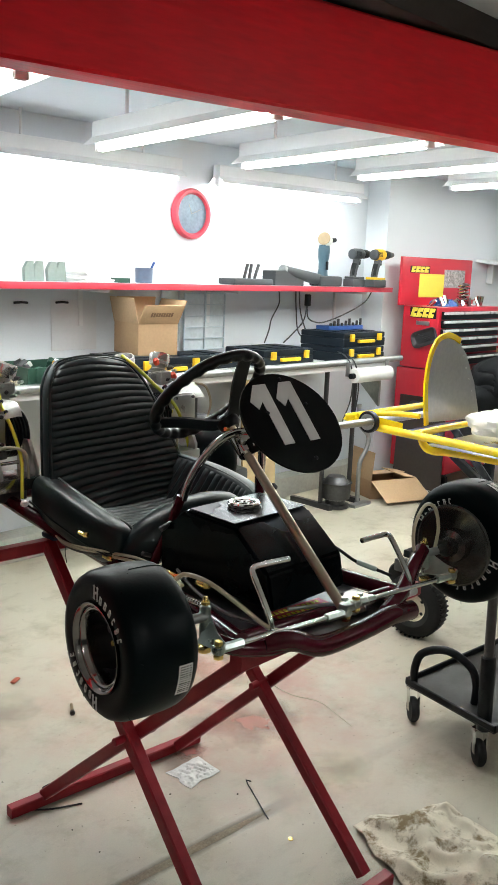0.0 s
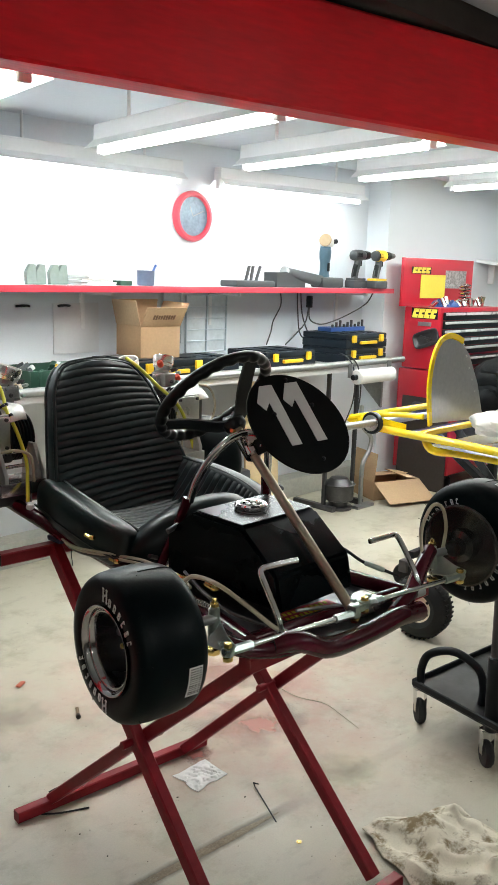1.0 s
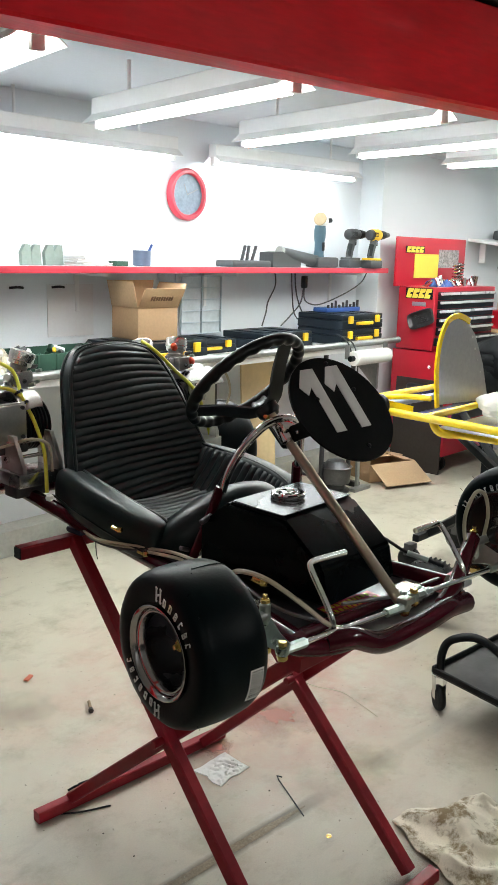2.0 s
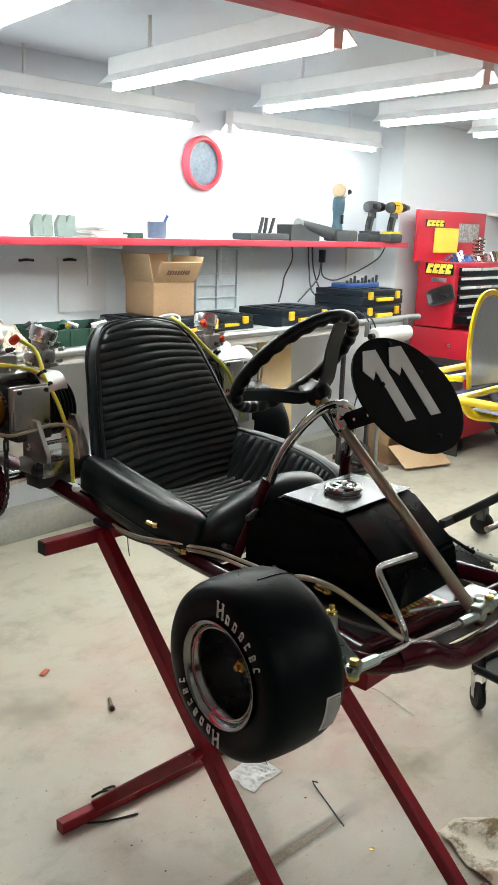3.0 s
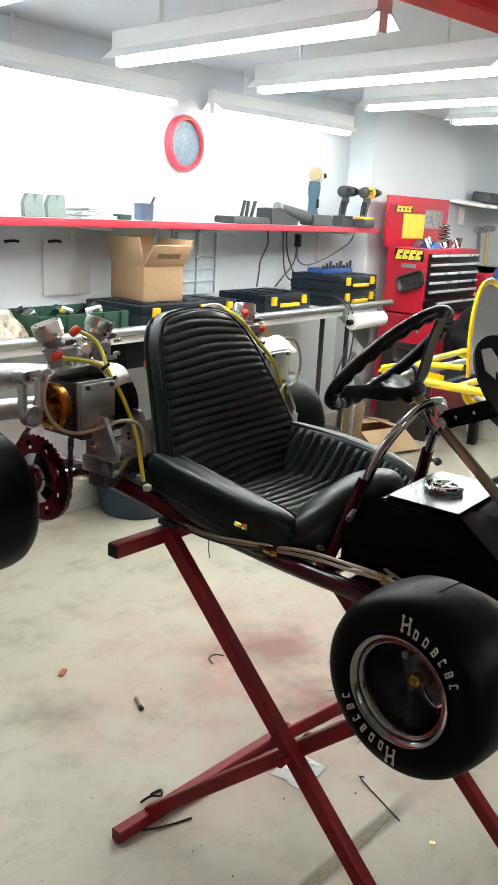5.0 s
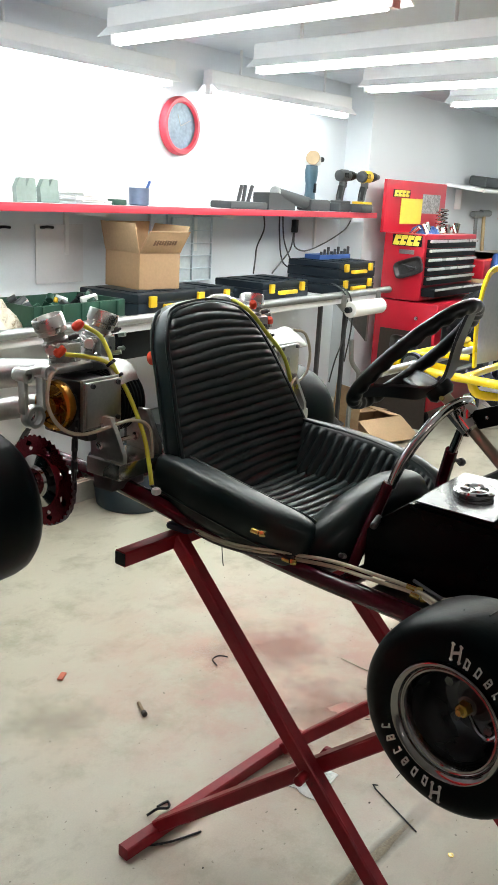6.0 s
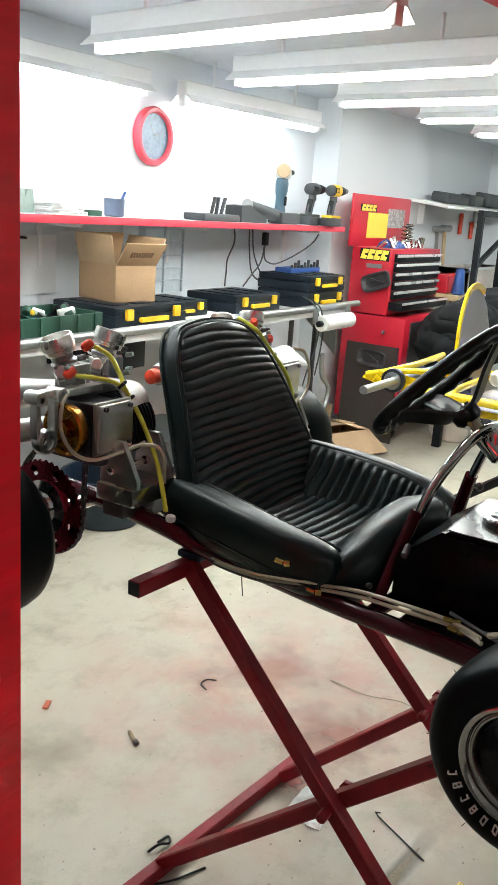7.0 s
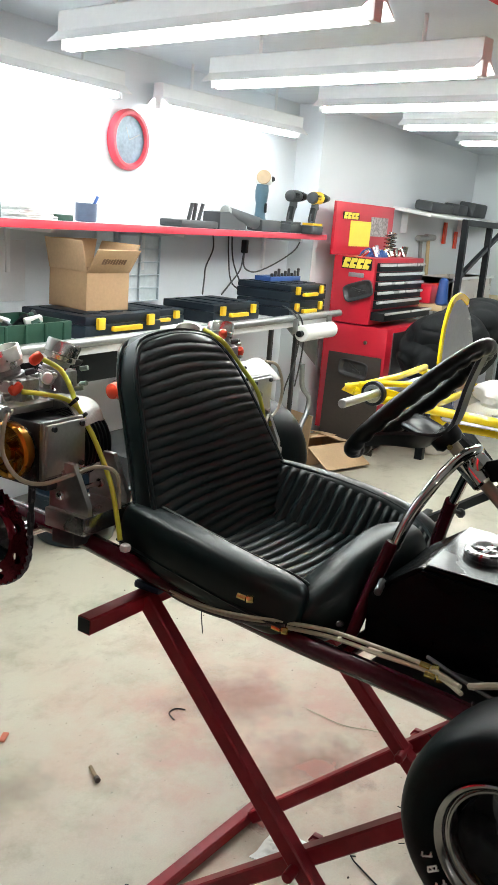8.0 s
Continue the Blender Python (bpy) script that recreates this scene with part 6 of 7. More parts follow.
# black discs set on the plate paint the dark of its drilled holes
for k in range(4):
    bm = bmesh.new(); lathe(bm, [(0.008, -0.001), (0.008, 0.0072), (0.0, 0.0073)], Vector((2.893, 2.295, 0.768)) + Vector((0.3, -0.95, 0)).normalized() * (0.035 + 0.03 * k) + Vector((0.006, 0, 0.004)), (-0.95, -0.3, 0), 10); part("hole", bm, "black", hg)
bm = bmesh.new(); lathe(bm, [(0.016, -0.012), (0.045, -0.012), (0.047, 0.0), (0.045, 0.012), (0.016, 0.012)], (2.90, 2.19, 0.773), (1, 0, 0), 28, close=False); part("bearing", bm, "black", yk, "black axle bearing carrier")
bm = bmesh.new(); lathe(bm, [(0.017, -0.016), (0.034, -0.016), (0.036, -0.012), (0.034, -0.010)], (2.90, 2.19, 0.773), (1, 0, 0), 28, close=False); part("bearing_ring", bm, "chrome", yk, "bright steel bearing ring")
part("rear_axle", C((2.568, 2.16, 0.787), (3.75, 2.215, 0.75), 0.0155, 16, 0.002), "steel", yk, "steel rear axle")
bm = bmesh.new()
out = [(0.0, 0.0), (0.42, -0.02), (0.36, 0.14), (0.28, 0.27), (0.20, 0.335), (0.12, 0.352), (0.05, 0.335), (0.0, 0.27), (-0.022, 0.14)]
prism(bm, out, (3.03, 2.0, 0.785), (1, -0.02, 0), (0, 0.03, 1), 0.003)
sb = part("seat_back_panel", bm, surf("brushed_panel", (0.46, 0.45, 0.44), 0.33, metal=0.85, vary=0.12, grain=60, bump=0.05), yk, "brushed aluminium seat back panel")
bm = bmesh.new()
sweep(bm, spline([(3.032, 1.997, 0.775), (3.008, 1.998, 0.93), (3.022, 1.999, 1.045), (3.07, 2.0, 1.118), (3.14, 2.0, 1.139), (3.20, 2.0, 1.131), (3.25, 2.0, 1.113)], 6), [(-0.011, -0.005), (0.011, -0.005), (0.013, 0), (0.011, 0.005), (-0.011, 0.005), (-0.013, 0)], up=(0, 1, 0)); part("edge_trim", bm, "yellowpaint", sb, "yellow edge trim")
for k in range(6):
    bm = bmesh.new(); lathe(bm, [(0.006, 0), (0.004, 0.003)], (3.25 + 0.03 * k, 1.996, 1.10 - 0.052 * k), (0, -1, 0), 8); part("rivet", bm, "alu", sb)
part("seat_pan", B((3.26, 1.75, 0.70), (0.52, 0.44, 0.004), 0.001), "alu", yk)
for a, b in (((3.6, 1.5, 0.745), (2.87, 1.35, 0.74)),):
    part("cross_tube", T([a, b], 0.015, 12), "yellowpaint", yk)

bm = bmesh.new()
bmesh.ops.create_icosphere(bm, subdivisions=4, radius=1)
for v in bm.verts:
    n = noise.fractal(v.co * 1.5, 1.0, 2.0, 3)
    v.co *= 1 + 0.22 * n
    v.co.z = max(v.co.z, -0.55)
    v.co = Vector((3.28 + v.co.x * 0.14, 1.80 + v.co.y * 0.12, 0.745 + (v.co.z + 0.55) * 0.065))
solo("plastic_bag", bm, "paper", "crumpled white plastic bag on the yellow frame", "bag")

kd = thing("kart_dolly", (3.2, 1.8, 0), "black tubular dolly under the yellow kart frame", "dolly")
for p in ([(3.3, 2.15, 0.70), (3.4, 1.4, 0.14)], [(3.12, 1.4, 0.70), (3.3, 2.15, 0.14)], [(3.5, 2.15, 0.70), (3.2, 1.4, 0.14)], [(3.14, 2.15, 0.70), (3.56, 2.15, 0.70)], [(3.1, 1.4, 0.70), (3.58, 1.4, 0.70)], [(3.2, 2.15, 0.14), (3.6, 2.15, 0.14)], [(3.1, 1.4, 0.14), (3.6, 1.4, 0.14)]):
    bm = bmesh.new(); bar(bm, p[0], p[1], 0.032, up=(0, 1, 0) if abs(p[0][2] - p[1][2]) > 0.1 else (0, 0, 1)); part("tube", bm, "black", kd)
for x in (3.16, 3.58):
    for y in (1.42, 2.15):
        bm = bmesh.new(); lathe(bm, [(0.012, -0.014), (0.05, -0.013), (0.055, 0.0), (0.05, 0.013), (0.012, 0.014)], (x, y, 0.055), (1, 0.3, 0), 20); w = part("caster", bm, "oldrubber", kd)
        bm = bmesh.new(); box(bm, (x, y, 0.10), (0.05, 0.04, 0.055), 0.004); part("fork", bm, "darksteel", w)
# pneumatic wheel of a hand truck further back
e = thing("hand_truck_wheel", (2.74, 1.80, 0), "small black pneumatic wheel with a cream hub on the floor", "wheel")
bm = bmesh.new(); lathe(bm, [(0.056, -0.034), (0.076, -0.046), (0.104, -0.042), (0.120, -0.026), (0.124, 0), (0.120, 0.026), (0.104, 0.042), (0.076, 0.046), (0.056, 0.034)], (2.74, 1.80, 0.127), (0.99, 0.14, 0), 40, close=False)
for k in range(40):
    a = 2 * math.pi * k / 40
    R = rot_to((0.99, 0.14, 0))
    for s2 in (-0.018, 0.018):
        box(bm, Vector((2.74, 1.80, 0.127)) + R @ Vector((0.121 * math.cos(a), 0.121 * math.sin(a), s2)), (0.006, 0.006, 0.03), 0, R @ Matrix.Rotation(a, 3, "Z"))
part("tyre", bm, "oldrubber", e)
bm = bmesh.new(); lathe(bm, [(0.0, -0.02), (0.02, -0.02), (0.03, -0.012), (0.05, -0.014), (0.057, -0.03), (0.06, -0.03), (0.06, 0.03), (0.0, 0.03)], (2.74, 1.80, 0.127), (0.99, 0.14, 0), 28, close=False); hb = part("hub", bm, surf("cream_paint", (0.6, 0.52, 0.4), 0.45), e, "cream steel hub")
# hub holes are uncut: black discs give their darkness
for k in range(5):
    a = 2 * math.pi * k / 5
    R = rot_to((0.99, 0.14, 0))
    bm = bmesh.new(); lathe(bm, [(0.007, -0.0005), (0.007, 0.0), (0.0, 0.0001)], Vector((2.74, 1.80, 0.127)) + R @ Vector((0.041 * math.cos(a), 0.041 * math.sin(a), -0.0145)), -Vector((0.99, 0.14, 0)), 10); part("hole", bm, "black", hb)
part("axle", C((2.74, 1.80, 0.127), (3.04, 1.84, 0.127), 0.01, 10), "darksteel", e)

# ---- black parts dolly with a hoop handle ----
e = thing("rolling_tray", (2.36, 1.25, 0), "black steel rolling tray with hoop handle and post", "rolling tray")
o = Vector((2.135, 1.435, 0.15))
far = Vector((0.50, -0.05, 0)); near = Vector((-0.06, -0.33, 0))
g = [[o + near * u + far * v for u in (0, 1)] for v in (0, 1)]
bm = bmesh.new(); slab(bm, g, lambda p, i, j: (0, 0, -0.012)); part("deck", bm, surf("worn_black_deck", (0.010, 0.010, 0.010), 0.5, vary=0.25, grain=60, blotch=14, dirt=(0.10, 0.09, 0.08), dirt_at=0.62), e, "worn black deck")
for a, b in ((g[0][0], g[0][1]), (g[0][1], g[1][1]), (g[1][1], g[1][0]), (g[1][0], g[0][0])):
    bm = bmesh.new(); bar(bm, a + Vector((0, 0, 0.004)), b + Vector((0, 0, 0.004)), 0.010, 0.022, 0.003); part("deck_rim", bm, "black", e)
h0 = Vector((2.14, 1.412, 0.15)); h1 = Vector((2.172, 1.222, 0.15))
part("hoop_handle", T([h0, h0 + Vector((0, 0, 0.06)), h0.lerp(h1, 0.12) + Vector((0, 0, 0.110)), h0.lerp(h1, 0.5) + Vector((0, 0, 0.138)), h0.lerp(h1, 0.88) + Vector((0, 0, 0.110)), h1 + Vector((0, 0, 0.06)), h1], 0.0125, 12), "black", e, "black tubular hoop handle")
part("post", C((2.108, 1.154, 0.12), (2.104, 1.158, 0.345), 0.021, 16, 0.003), "black", e)
part("post_tube", C((2.104, 1.158, 0.345), (2.100, 1.162, 0.60), 0.014, 14), "darksteel", e)
for x, y in ((2.185, 1.435), (2.115, 1.165), (2.60, 1.37), (2.53, 1.09)):
    bm = bmesh.new(); lathe(bm, [(0.012, -0.013), (0.034, -0.012), (0.039, -0.006), (0.040, 0.0), (0.039, 0.006), (0.034, 0.012), (0.012, 0.013)], (x, y, 0.040), (0.75, -0.66, 0), 24); w = part("caster", bm, "oldrubber", e, "black rubber caster")
    bm = bmesh.new()
    for sd in (-1, 1):
        prism(bm, [(-0.012, -0.006), (0.010, -0.008), (0.030, 0.062), (-0.004, 0.062)], Vector((x, y, 0.046)) + Vector((0.75, -0.66, 0)) * 0.017 * sd, (0.66, 0.75, 0), (0, 0, 1), 0.002)
    box(bm, (x + 0.008, y + 0.009, 0.110), (0.034, 0.034, 0.006), 0.002)
    cyl(bm, (x + 0.009, y + 0.010, 0.112), (x + 0.009, y + 0.010, 0.14), 0.010, 10)
    part("fork", bm, "chrome", w, "bright caster fork")

# ---- things on the shelf ----
SZ = 1.2905


def cutout(x, y, w, h, lean):
    bm = bmesh.new(); prism(bm, [(0, 0), (w, 0), (w, h * 0.98), (w * 0.45, h), (0.0, h * 0.62)], (x, y, SZ), (1, 0.1, 0), (0, lean, 1), 0.02)
    return solo("steel_bracket", bm, surf("galvanised", (0.20, 0.25, 0.23), 0.5, metal=0.4, vary=0.15), "grey galvanised bracket standing on the shelf", "bracket", "brackets on the shelf")


for k, x in enumerate((2.012, 2.066, 2.140, 2.192)):
    cutout(x, 3.40 + 0.01 * k, 0.05, 0.085, 0.1)
for k in range(6):
    solo("manual", B((2.36 + 0.01 * math.sin(k * 2.1), 3.43, SZ + 0.004 + 0.0075 * k), (0.19 - 0.012 * k, 0.17, 0.006), 0.001, Matrix.Rotation(0.12 * math.sin(k * 1.7), 3, "Z")), "paper" if k % 2 else "lamp_white", "loose white manual lying in a stack", "papers", "papers on the shelf")
solo("small_box", B((2.55, 3.42, SZ + 0.011), (0.07, 0.06, 0.022), 0.002), "green", "small green cardboard box on the shelf", "box")
e = thing("pen_cup", (2.69, 3.42, SZ), "dark blue-grey cup with a pen", "cup")
bm = bmesh.new(); lathe(bm, [(0.036, 0), (0.042, 0.004), (0.043, 0.072), (0.039, 0.072), (0.037, 0.01), (0.0, 0.009)], (2.69, 3.42, SZ), (0, 0, 1), 24, close=False); part("cup", bm, surf("cup_blue", (0.10, 0.13, 0.2), 0.4), e)
part("pen", C((2.70, 3.42, SZ + 0.012), (2.745, 3.41, SZ + 0.10), 0.006, 10), "blue", e, "blue pen")
e = thing("battery_charger", (3.42, 3.42, SZ), "black battery charger with upright clips", "battery charger")
part("body", B((3.40, 3.42, SZ + 0.017), (0.30, 0.13, 0.034), 0.01), "greyblack", e)
for x, t in ((3.36, 0.15), (3.40, -0.1), (3.44, 0.3)):
    bm = bmesh.new(); bar(bm, (x, 3.40, SZ + 0.03), (x + 0.04 * t + 0.02, 3.40, SZ + 0.11), 0.012, 0.018, 0.003, up=(0, 1, 0)); part("clip", bm, "greyblack", e)
e = thing("battery_dock", (3.70, 3.42, SZ), "dark grey power tool battery dock", "charger")
bm = bmesh.new(); prism(bm, [(0, 0), (0.24, 0), (0.24, 0.03), (0.16, 0.05), (0.08, 0.085), (0.0, 0.08)], (3.58, 3.47, SZ), (1, 0, 0), (0, 0, 1), 0.10); part("body", bm, "greyblack", e)
e = thing("heat_gun", (3.92, 3.42, SZ), "grey cordless blower lying on the shelf", "blower")
part("barrel", C((3.68, 3.40, SZ + 0.085), (4.02, 3.42, SZ + 0.035), 0.026, 18, 0.006, r1=0.034), "greyblack", e)
part("body", B((4.08, 3.42, SZ + 0.03), (0.20, 0.10, 0.06), 0.015), "greyblack", e)
part("nozzle", C((3.66, 3.40, SZ + 0.088), (3.685, 3.40, SZ + 0.084), 0.029, 18, 0.004), "steel", e)
e = thing("angle_grinder", (4.09, 3.44, SZ), "blue-grey angle grinder standing on its end", "angle grinder")
bm = bmesh.new(); lathe(bm, [(0.026, 0), (0.034, 0.006), (0.036, 0.05), (0.031, 0.07), (0.027, 0.10), (0.028, 0.14), (0.034, 0.17), (0.036, 0.21), (0.031, 0.24)], (4.10, 3.465, SZ), (0, -0.02, 1), 22); part("body", bm, surf("grinder_blue", (0.05, 0.11, 0.15), 0.45), e)
for k in range(4):
    part("vent_slot", B((4.10, 3.431, SZ + 0.022 + 0.009 * k), (0.03, 0.008, 0.004), 0.001), "black", e)
part("side_handle", C((4.13, 3.455, SZ + 0.262), (4.19, 3.45, SZ + 0.275), 0.014, 14, 0.004), "black", e)
part("switch", B((4.10, 3.433, SZ + 0.12), (0.014, 0.014, 0.05), 0.004), "black", e)
part("head", B((4.10, 3.455, SZ + 0.262), (0.06, 0.075, 0.05), 0.015), "alu", e)
bm = bmesh.new(); lathe(bm, [(0.0, 0.0), (0.036, 0.0), (0.038, 0.006), (0.036, 0.012), (0.0, 0.013)], (4.065, 3.435, SZ + 0.275), (-0.8, -0.4, 0.2), 24); part("disc", bm, surf("disc_tan", (0.4, 0.3, 0.18), 0.6), e, "tan grinding disc")


def drill(x, y, yellow, name, label):
    """A pistol-grip cordless tool standing on its slide-in battery, its nose towards +x."""
    e = thing("cordless_drill", (x, y, SZ), label, "cordless drill", "cordless tools on the shelf")
    mt = "yellow" if yellow else "greyblack"
    part("battery", B((x - 0.012, y, SZ + 0.024), (0.125, 0.078, 0.047), 0.008), "greyblack", e)
    part("battery_latch", B((x - 0.012, y, SZ + 0.054), (0.112, 0.070, 0.014), 0.004), mt, e)
    bm = bmesh.new(); sweep(bm, spline([(x - 0.028, y, SZ + 0.06), (x - 0.020, y, SZ + 0.10), (x - 0.006, y, SZ + 0.14), (x - 0.002, y, SZ + 0.175)], 5), circle(0.024, 14, 0.019), up=(0, 1, 0)); part("grip", bm, "greyblack", e)
    bm = bmesh.new(); sweep(bm, spline([(x - 0.036, y, SZ + 0.07), (x - 0.030, y, SZ + 0.10), (x - 0.018, y, SZ + 0.14)], 5), circle(0.014, 12, 0.017), up=(0, 1, 0)); part("grip_pad", bm, "black", e)
    bm = bmesh.new(); lathe(bm, [(0.018, 0.0), (0.030, 0.006), (0.034, 0.03), (0.033, 0.085), (0.029, 0.10), (0.026, 0.112)], (x - 0.055, y, SZ + 0.196), (1, 0, 0.03), 22); part("motor_housing", bm, "greyblack", e)
    if yellow:
        bm = bmesh.new(); lathe(bm, [(0.0335, 0.0), (0.0352, 0.004), (0.0346, 0.07), (0.031, 0.078)], (x - 0.030, y, SZ + 0.1968), (1, 0, 0.03), 22, close=False); part("body_band", bm, "yellow", e, "yellow moulded body band")
    for k in range(4):
        part("vent_slot", B((x - 0.035 + 0.011 * k, y - 0.032, SZ + 0.20), (0.005, 0.006, 0.026), 0.001), "black", e)
    part("gear_case", C((x + 0.055, y, SZ + 0.199), (x + 0.098, y, SZ + 0.20), 0.0285, 20, 0.005, r1=0.026), "black", e)
    part("chuck", C((x + 0.098, y, SZ + 0.20), (x + 0.158, y, SZ + 0.202), 0.023, 18, 0.005, r1=0.014), "darksteel", e)
    part("trigger", B((x + 0.026, y, SZ + 0.15), (0.02, 0.014, 0.034), 0.005), "black", e)
    return e


drill(4.345, 3.40, False, "", "dark grey cordless impact driver on its battery")
drill(4.462, 3.325, True, "", "black and yellow cordless drill on its battery")

# cables down the wall
for pts in ([(3.866, 3.60, 1.26), (3.862, 3.59, 1.18), (3.79, 3.58, 1.09), (3.74, 3.55, 1.03), (3.63, 3.48, 0.965)], [(3.985, 3.47, 1.24), (3.975, 3.47, 1.16), (3.95, 3.47, 1.08), (3.86, 3.47, 1.01), (3.76, 3.45, 0.962)], [(3.985, 3.47, 1.20), (4.0, 3.48, 1.11), (4.07, 3.49, 1.075), (4.19, 3.50, 1.07), (4.40, 3.50, 1.12), (4.59, 3.50, 1.19), (4.66, 3.50, 1.26)], [(4.02, 3.60, 1.27), (4.03, 3.60, 1.15), (4.01, 3.55, 1.0), (3.98, 3.40, 0.965), (3.92, 3.12, 0.91), (3.95, 3.08, 0.80), (3.97, 3.10, 0.65), (3.93, 3.12, 0.52), (3.90, 3.13, 0.40)], [(4.05, 3.60, 1.27), (4.06, 3.58, 1.10), (4.03, 3.45, 0.965), (3.96, 3.13, 0.91), (4.0, 3.085, 0.82), (4.04, 3.10, 0.68), (4.03, 3.12, 0.5)]):
    solo("power_cable", T(pts, 0.0042, 8), "greyblack", "thin dark power cable hanging by the shelf", "cable", "cables below the shelf")
solo("power_plug", B((3.983, 3.47, 1.205), (0.03, 0.03, 0.07), 0.006), "black", "black power plug on the wall", "plug")

# wall fixings and hung things
for x in (2.13, 2.35):
    solo("wall_hook", T([(x - 0.035, 3.613, 1.187), (x, 3.605, 1.19), (x + 0.035, 3.613, 1.187)], 0.006, 8), "black", "small black hook strip on the wall", "hook", "hooks under the shelf")
DIV = surf("divider_blue", (0.56, 0.64, 0.70), 0.35)
for x0, x1, z0, z1 in ((2.96, 3.08, 0.98, 1.25), (3.12, 3.42, 0.93, 1.235)):
    e = thing("clear_organiser", ((x0 + x1) / 2, 3.60, z0), "clear plastic wall organiser with small compartments", "wall organiser", "organisers on the wall")
    mtc = surf("clear_plastic", (0.70, 0.76, 0.80), 0.2, vary=0.1, blotch=20)
    part("back_plate", B(((x0 + x1) / 2, 3.612, (z0 + z1) / 2), (x1 - x0, 0.006, z1 - z0), 0.002), mtc, e)
    n = 5
    for k in range(n + 1):
        z = z0 + (z1 - z0) * k / n
        part("divider", B(((x0 + x1) / 2, 3.603, z), (x1 - x0, 0.012, 0.004), 0.001), DIV, e)
    for x in [x0 + (x1 - x0) * q for q in ((0, 0.5, 1) if x1 - x0 > 0.2 else (0, 1))]:
        part("divider", B((x, 3.603, (z0 + z1) / 2), (0.004, 0.012, z1 - z0), 0.001), DIV, e)
solo("plastic_sleeve", B((2.42, 3.612, 1.08), (0.26, 0.004, 0.24), 0.001), surf("sleeve", (0.76, 0.77, 0.79), 0.12, vary=0.03), "glossy clear plastic sleeve taped to the wall", "sleeve")

# ---- things on the bench ----
e = thing("parts_bin", (2.08, 3.25, BZ), "dark green plastic parts bin full of oddments", "parts bin")
for c, sz in (((2.08, 3.25, BZ + 0.006), (0.44, 0.26, 0.012)), ((2.08, 3.122, BZ + 0.045), (0.44, 0.008, 0.09)), ((2.08, 3.378, BZ + 0.045), (0.44, 0.008, 0.09)), ((1.862, 3.25, BZ + 0.045), (0.008, 0.25, 0.09)), ((2.298, 3.25, BZ + 0.045), (0.008, 0.25, 0.09))):
    part("panel", B(c, sz, 0.002), "green", e)
for k in range(5):
    part("rib", B((1.9 + 0.09 * k, 3.116, BZ + 0.045), (0.012, 0.006, 0.085), 0.002), "green", e)
rnd = random.Random(11)
for k in range(26):
    x, y = rnd.uniform(1.89, 2.27), rnd.uniform(3.15, 3.36)
    z = BZ + 0.05 + rnd.uniform(0, 0.045)
    mt = rnd.choice(("black", "greyblack", "paper", "green", "steel", "yellow", "lamp_white"))
    R = Euler((rnd.uniform(-0.6, 0.6), rnd.uniform(-0.6, 0.6), rnd.uniform(0, 3))).to_matrix()
    bm = bmesh.new()
    if k % 3:
        box(bm, (x, y, z), (rnd.uniform(0.02, 0.07), rnd.uniform(0.015, 0.04), rnd.uniform(0.01, 0.025)), 0.004, R)
    else:
        d3 = R @ Vector((0, 0, 1)); d3.z *= 0.3; cyl(bm, Vector((x, y, z)) - d3 * 0.03, Vector((x, y, z)) + d3 * 0.03, rnd.uniform(0.008, 0.016), 10, 0.002)
    solo("oddment", bm, mt, "small spare part lying in the green bin", "spare part", "oddments in the parts bin")


def rag(name, cx, cy, z, rx, ry, h, seed, mt, label, cat, bend=2.2):
    """A crumpled cloth: a sheet with folds, thick enough to cast its own shade."""
    bm = bmesh.new()
    N = 42
    rows = []
    for i in range(N + 1):
        row = []
        for j in range(N + 1):
            u, v = -1 + 2 * i / N, -1 + 2 * j / N
            q = Vector((u * bend + seed, v * bend, seed * 0.7))
            w = noise.fractal(q, 0.8, 2.0, 4)
            fold = abs(math.sin((u * 2.3 + v * 1.1 + 1.3 * w) * 2.6)) ** 0.7
            edge = 1 - max(abs(u), abs(v)) ** 6
            rr = 1 + 0.22 * noise.noise(Vector((math.atan2(v, u) * 1.3, seed, 0)))
            hh = max(0.003, h * (0.25 + 0.55 * fold * edge + 0.45 * w) * (0.35 + 0.65 * edge))
            row.append((cx + u * rx * rr + 0.03 * rx * w, cy + v * ry * rr - 0.05 * ry * w, z + hh))
        rows.append(row)
    slab(bm, rows, lambda p, i, j: (0, 0, -min(0.006, p[2] - z - 0.0005)))
    return solo(name, bm, mt, label, cat)


